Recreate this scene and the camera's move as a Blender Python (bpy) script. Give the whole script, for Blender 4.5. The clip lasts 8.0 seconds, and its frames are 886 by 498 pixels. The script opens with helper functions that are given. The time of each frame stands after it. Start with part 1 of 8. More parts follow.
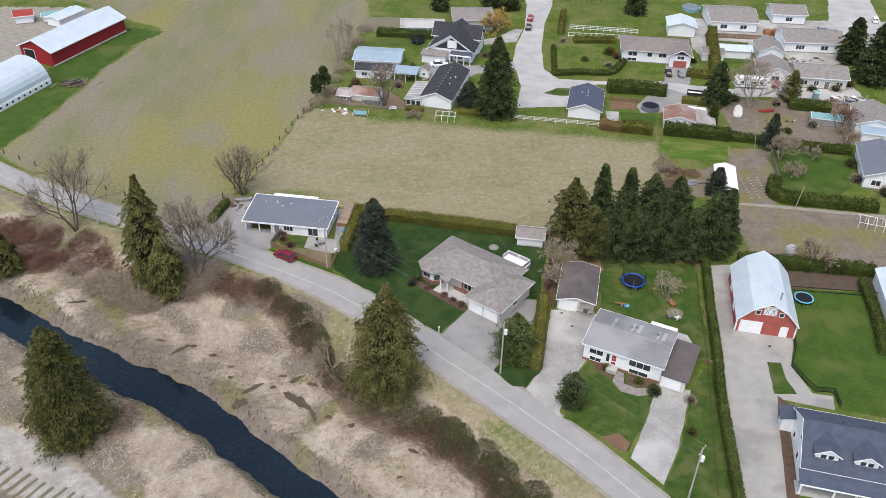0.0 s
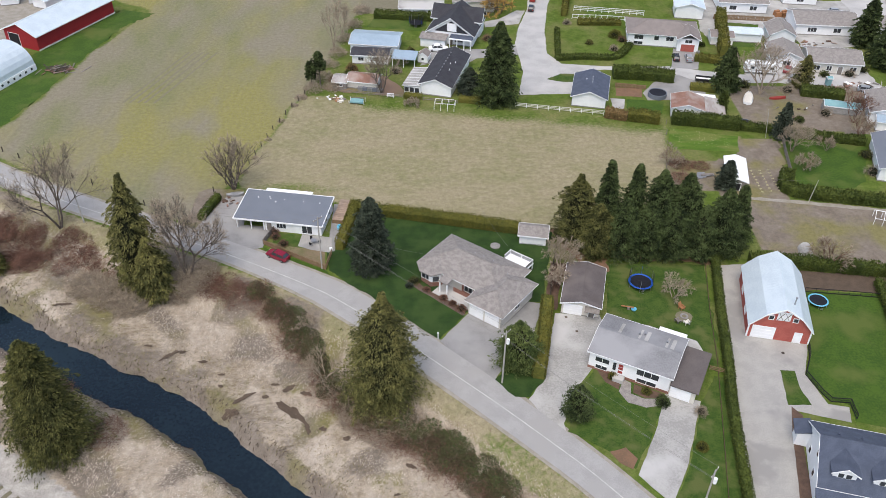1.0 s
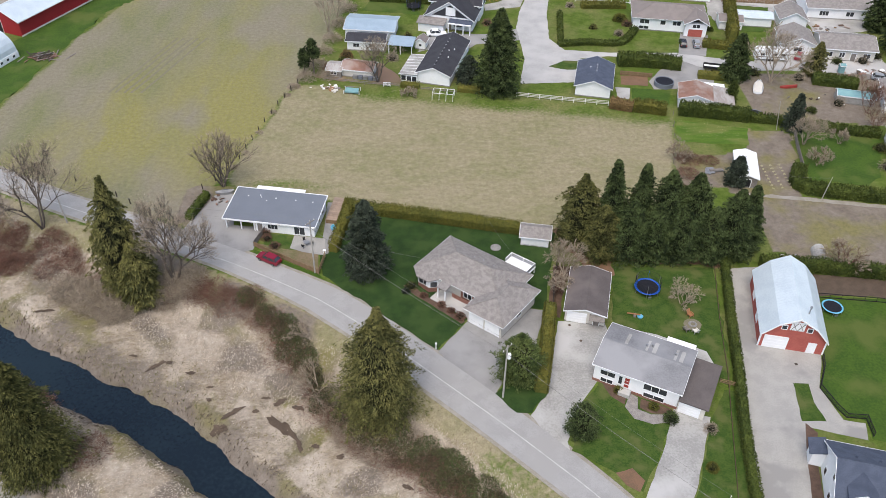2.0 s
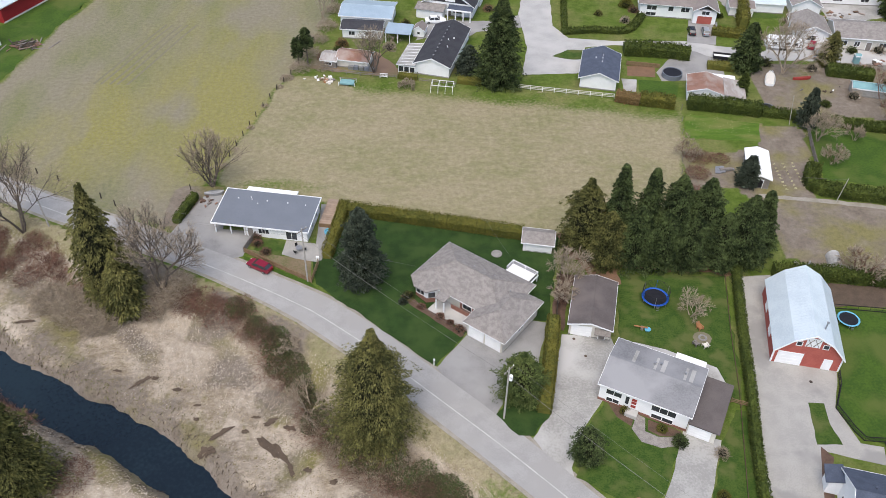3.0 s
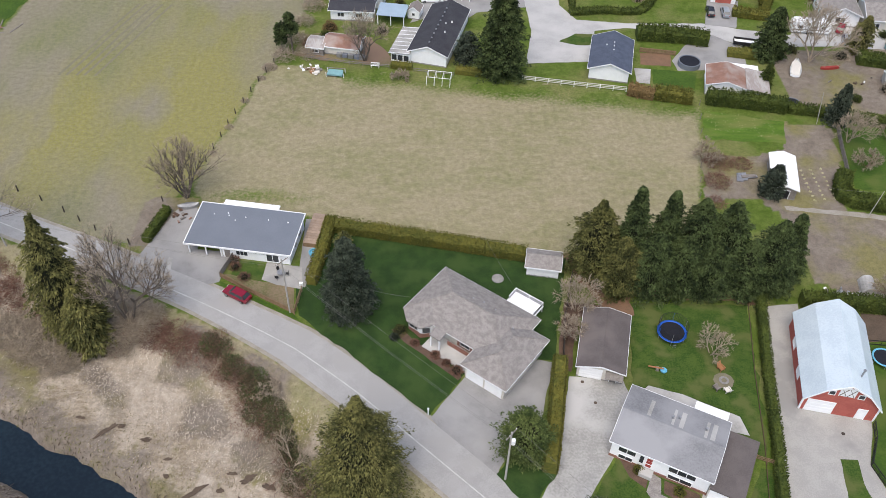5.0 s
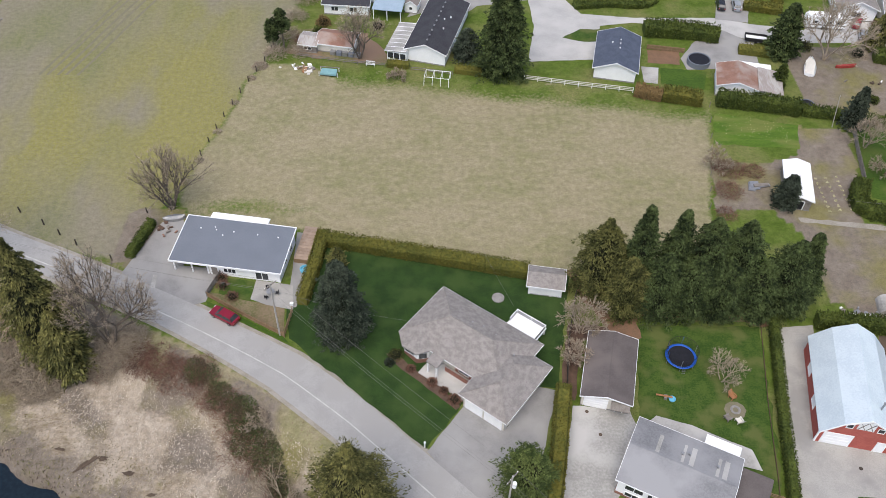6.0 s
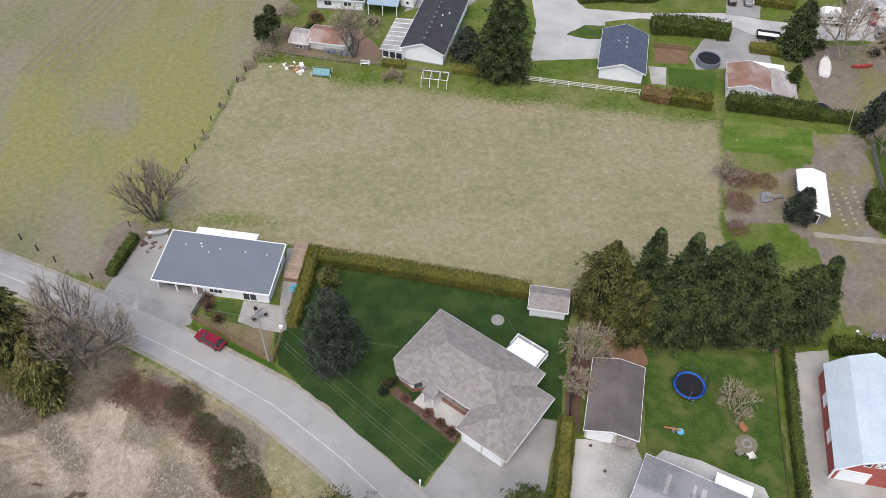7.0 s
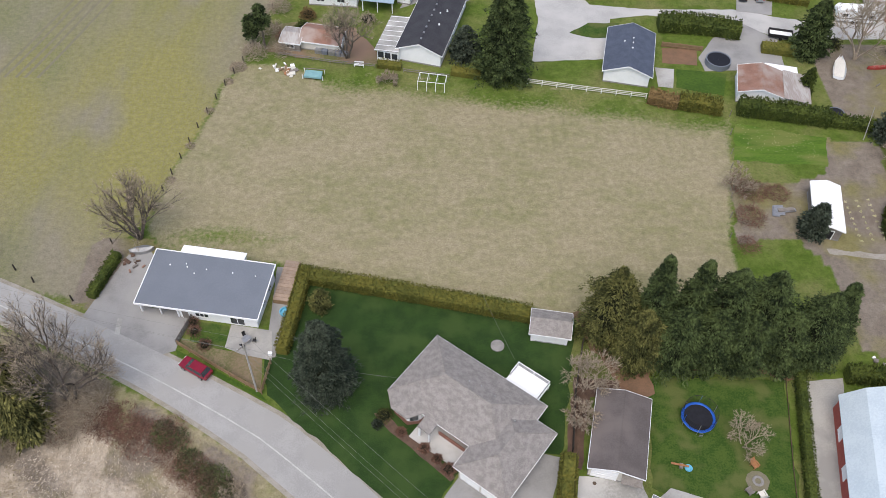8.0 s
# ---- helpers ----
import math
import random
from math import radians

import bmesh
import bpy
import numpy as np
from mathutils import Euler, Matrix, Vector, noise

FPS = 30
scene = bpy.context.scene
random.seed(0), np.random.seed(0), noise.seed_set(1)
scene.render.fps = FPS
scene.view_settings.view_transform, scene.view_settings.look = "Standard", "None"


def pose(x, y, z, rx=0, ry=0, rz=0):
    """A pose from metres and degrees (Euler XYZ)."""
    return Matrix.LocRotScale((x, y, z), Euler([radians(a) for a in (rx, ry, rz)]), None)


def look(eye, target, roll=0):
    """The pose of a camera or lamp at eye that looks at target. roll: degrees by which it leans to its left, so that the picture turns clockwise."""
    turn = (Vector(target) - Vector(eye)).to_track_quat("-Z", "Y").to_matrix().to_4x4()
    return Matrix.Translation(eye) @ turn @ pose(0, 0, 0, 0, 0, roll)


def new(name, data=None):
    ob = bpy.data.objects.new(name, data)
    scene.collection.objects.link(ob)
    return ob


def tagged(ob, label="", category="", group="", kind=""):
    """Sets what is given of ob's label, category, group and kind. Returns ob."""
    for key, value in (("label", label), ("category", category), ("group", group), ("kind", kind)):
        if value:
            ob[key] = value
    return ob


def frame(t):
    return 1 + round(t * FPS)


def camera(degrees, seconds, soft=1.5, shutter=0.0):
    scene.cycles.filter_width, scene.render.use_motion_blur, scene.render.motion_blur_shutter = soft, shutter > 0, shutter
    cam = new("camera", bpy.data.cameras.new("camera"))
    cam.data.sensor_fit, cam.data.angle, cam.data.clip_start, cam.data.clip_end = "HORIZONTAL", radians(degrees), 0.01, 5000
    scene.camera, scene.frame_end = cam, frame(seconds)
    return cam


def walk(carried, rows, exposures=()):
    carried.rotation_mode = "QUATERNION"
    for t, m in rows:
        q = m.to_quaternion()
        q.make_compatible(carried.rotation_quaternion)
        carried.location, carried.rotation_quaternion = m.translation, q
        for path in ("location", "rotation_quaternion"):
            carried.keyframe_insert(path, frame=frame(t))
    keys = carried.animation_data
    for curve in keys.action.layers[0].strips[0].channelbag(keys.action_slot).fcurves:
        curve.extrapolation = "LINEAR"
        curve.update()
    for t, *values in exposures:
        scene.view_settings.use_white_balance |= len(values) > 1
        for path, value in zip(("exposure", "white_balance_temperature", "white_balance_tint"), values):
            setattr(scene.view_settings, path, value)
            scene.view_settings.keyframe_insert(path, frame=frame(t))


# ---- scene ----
cam = camera(55.9, 8.0, soft=0.7)
PATH = [
    (0, (-1.155, 0.427, 94.99), (-1.139, 2.052, 93.824), 1.2),
    (0.5, (-1.107, 4.394, 95.093), (-1.09, 6.0, 93.901), 1.1),
    (1, (-1.062, 8.426, 95.202), (-1.045, 10.012, 93.984), 1.2),
    (1.5, (-0.983, 12.561, 95.321), (-0.964, 14.127, 94.077), 1.2),
    (3, (-0.779, 25.618, 95.94), (-0.757, 27.119, 94.619), 1.4),
    (3.5, (-0.65, 30.168, 96.098), (-0.627, 31.647, 94.752), 1.4),
    (4, (-0.571, 34.724, 96.252), (-0.547, 36.18, 94.881), 1.5),
    (4.5, (-0.476, 39.324, 96.369), (-0.45, 40.757, 94.975), 1.6),
    (6, (0.012, 53.174, 96.622), (0.039, 54.539, 95.161), 1.7),
    (6.5, (0.18, 57.822, 96.597), (0.208, 59.164, 95.114), 1.8),
    (7, (0.357, 62.418, 96.573), (0.386, 63.735, 95.068), 1.9),
    (7.5, (0.489, 66.885, 96.568), (0.52, 68.178, 95.042), 2.0),
    (8, (0.558, 71.41, 96.57), (0.591, 72.677, 95.023), 2.1),
]
walk(cam, [(t, look(eye, target, roll)) for t, eye, target, roll in PATH], exposures=[(0.0, 0.50, 6900, 13), (3.5, 0.54, 6900, 13), (8.0, 0.47, 6900, 13)])

# ---- light ----
world = bpy.data.worlds.new("sky")
scene.world = world
world.use_nodes = True
wn = world.node_tree
sky = wn.nodes.new("ShaderNodeTexSky")
sky.sky_type = "NISHITA"
sky.sun_disc = False
SUN_UP, SUN_FROM = 64.0, 200.0     # degrees above the horizon, compass bearing
sky.sun_elevation, sky.sun_rotation = radians(SUN_UP), radians(SUN_FROM)
sky.air_density, sky.dust_density, sky.ozone_density = 1.0, 1.5, 1.5
wn.links.new(sky.outputs[0], wn.nodes["Background"].inputs[0])
wn.nodes["Background"].inputs[1].default_value = 0.14
sun = new("sun", bpy.data.lights.new("sun", "SUN"))
sun.data.energy, sun.data.angle, sun.data.color = 2.15, radians(55), (1.0, 0.96, 0.90)
a, e = radians(SUN_FROM), radians(SUN_UP)
sun.matrix_world = look((math.sin(a) * math.cos(e), math.cos(a) * math.cos(e), math.sin(e)), (0, 0, 0))


# ---- materials ----
def mat(name, c1, c2, scale=1.0, rough=0.9, bump=0.2, fine=12.0, metal=0.0, spec=0.3, island=0.0, stretch=(1, 1, 1), c3=None, patch=0.15, each=0.0):
    """Two colours mixed by a broad and a fine noise in world metres; c3 lies in patches; island and each vary clumps and objects."""
    m = bpy.data.materials.new(name)
    m.use_nodes = True
    nt = m.node_tree
    b = nt.nodes["Principled BSDF"]
    geo = nt.nodes.new("ShaderNodeNewGeometry")
    mp = nt.nodes.new("ShaderNodeMapping")
    mp.inputs["Scale"].default_value = stretch
    nt.links.new(geo.outputs["Position"], mp.inputs[0])

    def nz(sc, detail=4.0):
        n = nt.nodes.new("ShaderNodeTexNoise")
        n.inputs["Scale"].default_value, n.inputs["Detail"].default_value = sc, detail
        nt.links.new(mp.outputs[0], n.inputs["Vector"])
        return n.outputs["Fac"]

    def ramp(src, lo, hi):
        r = nt.nodes.new("ShaderNodeMapRange")
        r.inputs[1].default_value, r.inputs[2].default_value = lo, hi
        nt.links.new(src, r.inputs[0])
        return r.outputs[0]

    def mix(fac, x, y, mode="MIX"):
        n = nt.nodes.new("ShaderNodeMix")
        n.data_type, n.blend_type = "RGBA", mode
        for val, sock in ((fac, n.inputs[0]), (x, n.inputs[6]), (y, n.inputs[7])):
            if hasattr(val, "is_linked"):
                nt.links.new(val, sock)
            elif isinstance(val, (int, float)):
                sock.default_value = val
            else:
                sock.default_value = (*val, 1)
        return n.outputs[2]

    broad, small = nz(scale), nz(scale * fine)
    both = nt.nodes.new("ShaderNodeMath")
    both.operation = "ADD"
    nt.links.new(broad, both.inputs[0])
    nt.links.new(small, both.inputs[1])
    col = mix(ramp(both.outputs[0], 0.84, 1.16), c1, c2)
    if c3:
        col = mix(ramp(nz(scale * 0.37, 6.0), 0.62 - patch, 0.62), col, c3)
    for amount, src in ((island, geo.outputs["Random Per Island"]), (each, None)):
        if amount:
            if src is None:
                src = nt.nodes.new("ShaderNodeObjectInfo").outputs["Random"]
            r = nt.nodes.new("ShaderNodeMapRange")
            r.inputs[3].default_value, r.inputs[4].default_value = 1 - amount, 1 + amount
            nt.links.new(src, r.inputs[0])
            hsv = nt.nodes.new("ShaderNodeHueSaturation")
            nt.links.new(r.outputs[0], hsv.inputs["Value"])
            nt.links.new(col, hsv.inputs["Color"])
            col = hsv.outputs[0]
    nt.links.new(col, b.inputs["Base Color"])
    b.inputs["Roughness"].default_value, b.inputs["Metallic"].default_value = rough, metal
    b.inputs["Specular IOR Level"].default_value = spec
    if bump:
        bp = nt.nodes.new("ShaderNodeBump")
        bp.inputs["Strength"].default_value, bp.inputs["Distance"].default_value = bump, 0.1
        nt.links.new(small, bp.inputs["Height"])
        nt.links.new(bp.outputs[0], b.inputs["Normal"])
    return m


def ground_material():
    """Zones of the one ground sheet, blended by its two weight layers."""
    m = bpy.data.materials.new("ground_cover")
    m.use_nodes = True
    nt = m.node_tree
    b = nt.nodes["Principled BSDF"]
    geo = nt.nodes.new("ShaderNodeNewGeometry")

    def nz(sc, detail=5.0, stretch=(1, 1, 1), turn=0.0, rough=0.55):
        mp = nt.nodes.new("ShaderNodeMapping")
        mp.inputs["Scale"].default_value = stretch
        mp.inputs["Rotation"].default_value = (0, 0, radians(turn))
        nt.links.new(geo.outputs["Position"], mp.inputs[0])
        n = nt.nodes.new("ShaderNodeTexNoise")
        n.inputs["Scale"].default_value, n.inputs["Detail"].default_value = sc, detail
        n.inputs["Roughness"].default_value = rough
        nt.links.new(mp.outputs[0], n.inputs["Vector"])
        return n.outputs["Fac"]

    def ramp(src, lo, hi):
        r = nt.nodes.new("ShaderNodeMapRange")
        r.inputs[1].default_value, r.inputs[2].default_value = lo, hi
        nt.links.new(src, r.inputs[0])
        return r.outputs[0]

    def mix(fac, x, y):
        n = nt.nodes.new("ShaderNodeMix")
        n.data_type = "RGBA"
        for val, sock in ((fac, n.inputs[0]), (x, n.inputs[6]), (y, n.inputs[7])):
            if isinstance(val, (int, float)):
                sock.default_value = val
            elif isinstance(val, tuple):
                sock.default_value = (*val, 1)
            else:
                nt.links.new(val, sock)
        return n.outputs[2]

    fine, grain = nz(1.6, 8.0), nz(0.35, 6.0)
    # ploughed-in field: moss green and yellow over grey silt, long soft bands
    field = mix(ramp(nz(0.075, 6.0, (1.0, 0.33, 1), 24), 0.40, 0.60), FIELD_GREEN, FIELD_SILT)
    field = mix(ramp(nz(0.035, 5.0, (1.0, 0.4, 1), 20), 0.46, 0.62), field, FIELD_YELLOW)
    field = mix(ramp(nz(0.045, 6.0, (1.0, 0.5, 1), 30), 0.54, 0.66), field, FIELD_SILT)
    field = mix(ramp(nz(2.6, 8.0, (1, 1, 1), 0, 0.7), 0.35, 0.85), field, FIELD_SILT)
    # mown pasture, straw and green
    past = mix(ramp(nz(0.06, 8.0, (0.8, 1.2, 1), -8, 0.65), 0.40, 0.60), PAST_TAN, PAST_OLIVE)
    past = mix(ramp(nz(0.5, 8.0, (0.85, 1.15, 1), -9, 0.75), 0.42, 0.78), past, PAST_DRY)
    past = mix(ramp(nz(3.0, 6.0, (1, 1, 1), -9, 0.7), 0.52, 0.95), past, PAST_OLIVE)
    lawn = mix(ramp(grain, 0.35, 0.7), LAWN_A, LAWN_B)
    lawn = mix(ramp(nz(0.11, 5.0), 0.46, 0.70), lawn, LAWN_DRY)
    lawn = mix(ramp(nz(2.0, 6.0, (1, 1, 1), 0, 0.7), 0.45, 0.8), lawn, LAWN_A)
    marsh = mix(ramp(nz(0.11, 6.0, (1.2, 0.8, 1), 30, 0.65), 0.38, 0.62), STRAW_A, STRAW_B)
    marsh = mix(ramp(nz(0.07, 7.0), 0.50, 0.66), marsh, STRAW_MUD)
    marsh = mix(ramp(nz(0.13, 7.0, (1.3, 0.8, 1), 75, 0.7), 0.58, 0.68), marsh, SOIL_MOSS)
    marsh = mix(ramp(nz(0.9, 8.0, (0.5, 1.6, 1), 60, 0.8), 0.40, 0.80), marsh, STRAW_A)
    soil = mix(ramp(grain, 0.35, 0.65), SOIL_A, SOIL_B)
    soil = mix(ramp(nz(0.09, 6.0), 0.48, 0.64), soil, SOIL_MOSS)
    gravel = mix(ramp(nz(0.5, 8.0), 0.35, 0.65), GRAVEL_A, GRAVEL_B)
    za, zb = nt.nodes.new("ShaderNodeAttribute"), nt.nodes.new("ShaderNodeAttribute")
    za.attribute_name, zb.attribute_name = "zone_a", "zone_b"
    sa, sb = nt.nodes.new("ShaderNodeSeparateColor"), nt.nodes.new("ShaderNodeSeparateColor")
    nt.links.new(za.outputs["Color"], sa.inputs[0])
    nt.links.new(zb.outputs["Color"], sb.inputs[0])

    def edged(w):
        # a ragged edge where one cover meets the next
        add = nt.nodes.new("ShaderNodeMath")
        add.operation = "MULTIPLY_ADD"
        nt.links.new(fine, add.inputs[0])
        add.inputs[1].default_value = 0.9
        add.inputs[2].default_value = -0.45
        s = nt.nodes.new("ShaderNodeMath")
        nt.links.new(w, s.inputs[0])
        nt.links.new(add.outputs[0], s.inputs[1])
        return ramp(s.outputs[0], 0.3, 0.7)

    col = mix(edged(sa.outputs[0]), lawn, field)
    col = mix(edged(sa.outputs[1]), col, past)
    col = mix(edged(sa.outputs[2]), col, marsh)
    col = mix(edged(sb.outputs[0]), col, soil)
    col = mix(edged(sb.outputs[1]), col, gravel)
    deep = mix(ramp(grain, 0.3, 0.7), DEEP_A, DEEP_B)
    col = mix(edged(sb.outputs[2]), col, deep)
    # blades, clods and thatch: a fine mottle over every cover
    mottle = nt.nodes.new("ShaderNodeMath")
    nt.links.new(nz(4.5, 3.0, (1, 1, 1), 0, 0.6), mottle.inputs[0])
    nt.links.new(nz(1.1, 4.0, (1, 1, 1), 0, 0.6), mottle.inputs[1])
    grainy = nt.nodes.new("ShaderNodeMapRange")
    for k, val in enumerate((0.75, 1.25, 0.80, 1.20)):
        grainy.inputs[k + 1].default_value = val
    nt.links.new(mottle.outputs[0], grainy.inputs[0])
    tone = nt.nodes.new("ShaderNodeHueSaturation")
    nt.links.new(grainy.outputs[0], tone.inputs["Value"])
    nt.links.new(col, tone.inputs["Color"])
    nt.links.new(tone.outputs[0], b.inputs["Base Color"])
    b.inputs["Roughness"].default_value = 0.95
    b.inputs["Specular IOR Level"].default_value = 0.1
    bp = nt.nodes.new("ShaderNodeBump")
    bp.inputs["Strength"].default_value, bp.inputs["Distance"].default_value = 0.5, 0.25
    nt.links.new(nz(2.2, 8.0), bp.inputs["Height"])
    nt.links.new(bp.outputs[0], b.inputs["Normal"])
    return m


FIELD_GREEN, FIELD_SILT, FIELD_YELLOW = (0.154, 0.167, 0.070), (0.213, 0.194, 0.142), (0.225, 0.212, 0.057)
PAST_TAN, PAST_OLIVE, PAST_DRY = (0.257, 0.225, 0.142), (0.201, 0.191, 0.099), (0.316, 0.273, 0.190)
LAWN_A, LAWN_B, LAWN_DRY = (0.065, 0.107, 0.016), (0.118, 0.156, 0.036), (0.178, 0.174, 0.071)
STRAW_A, STRAW_B, STRAW_MUD = (0.425, 0.372, 0.305), (0.229, 0.186, 0.130), (0.138, 0.107, 0.073)
SOIL_A, SOIL_B, SOIL_MOSS = (0.209, 0.180, 0.149), (0.162, 0.136, 0.109), (0.182, 0.166, 0.075)
GRAVEL_A, GRAVEL_B = (0.395, 0.379, 0.348), (0.316, 0.300, 0.273)
DEEP_A, DEEP_B = (0.017, 0.046, 0.009), (0.027, 0.059, 0.014)

GROUND = ground_material()
ASPHALT = mat("worn_asphalt", (0.340, 0.337, 0.328), (0.288, 0.286, 0.276), 0.45, 0.9, 0.15, 16, c3=(0.312, 0.308, 0.296), patch=0.12)
STREET = mat("pale_street_asphalt", (0.420, 0.418, 0.405), (0.350, 0.348, 0.338), 0.3, 0.9, 0.1, 14, c3=(0.455, 0.450, 0.435), patch=0.15)
PAVED = mat("grey_asphalt_drive", (0.265, 0.262, 0.257), (0.217, 0.216, 0.212), 0.5, 0.9, 0.15, 14, c3=(0.296, 0.294, 0.286), patch=0.2)
CONCRETE = mat("pale_concrete", (0.359, 0.356, 0.336), (0.273, 0.270, 0.254), 0.35, 0.9, 0.12, 9, c3=(0.442, 0.438, 0.423), patch=0.14)
SLAB = mat("concrete_slab", (0.359, 0.352, 0.328), (0.304, 0.299, 0.280), 0.4, 0.9, 0.1, 14, c3=(0.261, 0.257, 0.245), patch=0.08)
SHOULDER = mat("gravel_shoulder", (0.316, 0.296, 0.261), (0.237, 0.217, 0.174), 0.6, 0.95, 0.4, 10)
LINE = mat("road_paint", (0.50, 0.50, 0.48), (0.36, 0.36, 0.345), 0.8, 0.8, 0.05)
WATER = mat("dark_water", (0.007, 0.013, 0.019), (0.011, 0.021, 0.028), 0.06, 0.08, 0.02, 30, spec=0.40)
WHITE = mat("white_paint", (0.86, 0.88, 0.89), (0.80, 0.82, 0.83), 0.7, 0.6, 0.05)
OFFWHITE = mat("cream_siding", (0.66, 0.64, 0.58), (0.58, 0.56, 0.51), 0.8, 0.7, 0.06)
TRIM = mat("white_trim", (0.87, 0.89, 0.90), (0.81, 0.83, 0.84), 1.0, 0.5, 0.0)
BRICK = mat("red_brick", (0.269, 0.134, 0.103), (0.198, 0.095, 0.071), 2.0, 0.9, 0.3)
GLASS = mat("window_glass", (0.030, 0.036, 0.042), (0.05, 0.055, 0.06), 0.6, 0.06, 0.0, spec=0.6)
SHINGLE = mat("grey_shingle", (0.284, 0.265, 0.249), (0.201, 0.186, 0.175), 1.3, 0.95, 0.6, 5, stretch=(1.0, 1.0, 2.5))
SLATE = mat("blue_grey_membrane", (0.158, 0.178, 0.209), (0.142, 0.161, 0.191), 0.3, 0.8, 0.1, 20)
NAVY = mat("slate_blue_shingle", (0.080, 0.098, 0.138), (0.060, 0.074, 0.106), 0.8, 0.9, 0.4, 10)
BLACKROOF = mat("charcoal_roof", (0.036, 0.036, 0.044), (0.049, 0.051, 0.058), 0.5, 0.85, 0.3, 10)
BROWNROOF = mat("brown_torch_on_roof", (0.118, 0.103, 0.099), (0.095, 0.082, 0.079), 0.5, 0.85, 0.2, 12, c3=(0.142, 0.122, 0.115))
TORCH = mat("weathered_grey_roof", (0.221, 0.225, 0.233), (0.170, 0.174, 0.182), 0.35, 0.75, 0.1, 12, c3=(0.284, 0.288, 0.296))
STEEL = mat("pale_steel_roof", (0.600, 0.690, 0.735), (0.520, 0.610, 0.665), 0.4, 0.4, 0.03, 10, metal=0.1, spec=0.5)
BLUEMETAL = mat("pale_blue_metal", (0.316, 0.411, 0.490), (0.261, 0.348, 0.419), 0.4, 0.45, 0.05, spec=0.5)
TAUPE = mat("taupe_shingle", (0.237, 0.209, 0.194), (0.198, 0.174, 0.162), 0.6, 0.9, 0.3, 10)
RUST = mat("rusty_metal_roof", (0.269, 0.150, 0.111), (0.213, 0.115, 0.083), 0.6, 0.7, 0.1, 10, c3=(0.332, 0.269, 0.237))
CORRUG = mat("patchy_corrugated_roof", (0.411, 0.395, 0.379), (0.300, 0.261, 0.237), 0.5, 0.6, 0.1, 6, stretch=(1.4, 0.25, 1))
REDWALL = mat("barn_red_paint", (0.292, 0.049, 0.040), (0.237, 0.040, 0.033), 0.6, 0.8, 0.1, 8)
REDFRONT = mat("faded_barn_red", (0.42, 0.115, 0.090), (0.36, 0.092, 0.074), 0.6, 0.85, 0.1, 8)
REDFAR = mat("bright_barn_red", (0.332, 0.024, 0.028), (0.284, 0.020, 0.024), 0.4, 0.7, 0.05)
FENCEWOOD = mat("weathered_cedar_boards", (0.261, 0.178, 0.107), (0.198, 0.130, 0.075), 1.5, 0.9, 0.2, 8)
GREYWOOD = mat("grey_timber", (0.237, 0.217, 0.198), (0.166, 0.150, 0.134), 1.5, 0.9, 0.3, 8)
POLEWOOD = mat("pale_weathered_pole", (0.42, 0.405, 0.375), (0.33, 0.315, 0.29), 2.0, 0.9, 0.2, 8)
DARKWOOD = mat("dark_post_wood", (0.067, 0.055, 0.046), (0.043, 0.036, 0.030), 2.0, 0.9, 0.2)
BARK = mat("grey_brown_bark", (0.150, 0.125, 0.103), (0.091, 0.075, 0.062), 2.5, 0.95, 0.4)
TWIG = mat("pale_twigs", (0.360, 0.300, 0.225), (0.250, 0.205, 0.155), 1.0, 0.95, 0.0, island=0.25)
REDTWIG = mat("red_brown_twigs", (0.205, 0.115, 0.083), (0.118, 0.065, 0.047), 0.5, 0.95, 0.0, island=0.3)
THUJA = mat("olive_thuja_leaf", (0.190, 0.182, 0.062), (0.042, 0.047, 0.015), 0.5, 0.85, 0.0, 5, island=0.30, spec=0.2)
FIR = mat("dark_fir_needles", (0.088, 0.122, 0.042), (0.014, 0.024, 0.009), 0.5, 0.85, 0.0, 5, island=0.30, spec=0.2)
CEDAR = mat("green_cedar_leaf", (0.142, 0.142, 0.045), (0.032, 0.038, 0.012), 0.5, 0.85, 0.0, 5, island=0.30, spec=0.2)
SPRUCE = mat("blue_spruce_needles", (0.074, 0.094, 0.066), (0.015, 0.023, 0.015), 0.6, 0.85, 0.0, 5, island=0.30, spec=0.2)
PINE = mat("green_pine_needles", (0.122, 0.158, 0.048), (0.034, 0.056, 0.016), 0.6, 0.85, 0.0, 5, island=0.30, spec=0.2)
# near-black filler: the shade deep inside foliage is put into this colour
CORE = mat("painted_shade_core", (0.014, 0.016, 0.007), (0.009, 0.011, 0.005), 1.0, 0.85, 0.0, 5, island=0.30, spec=0.2)
HEDGE = mat("clipped_hedge_leaf", (0.130, 0.122, 0.025), (0.079, 0.087, 0.019), 0.3, 0.85, 0.0, 8, island=0.35, spec=0.2)
HEDGE2 = mat("green_hedge_leaf", (0.073, 0.096, 0.019), (0.036, 0.054, 0.012), 0.4, 0.85, 0.0, 8, island=0.35, spec=0.2)
RUSTLEAF = mat("rusty_hedge_leaf", (0.205, 0.134, 0.059), (0.142, 0.099, 0.040), 0.5, 0.9, 0.0, 8, island=0.35)
BRAMBLE = mat("dark_bramble_leaf", (0.078, 0.104, 0.036), (0.078, 0.064, 0.036), 0.4, 0.9, 0.0, 6, island=0.45)
STRAW = mat("dry_reed_straw", (0.500, 0.442, 0.368), (0.300, 0.246, 0.182), 0.17, 0.95, 0.0, 7, island=0.18)
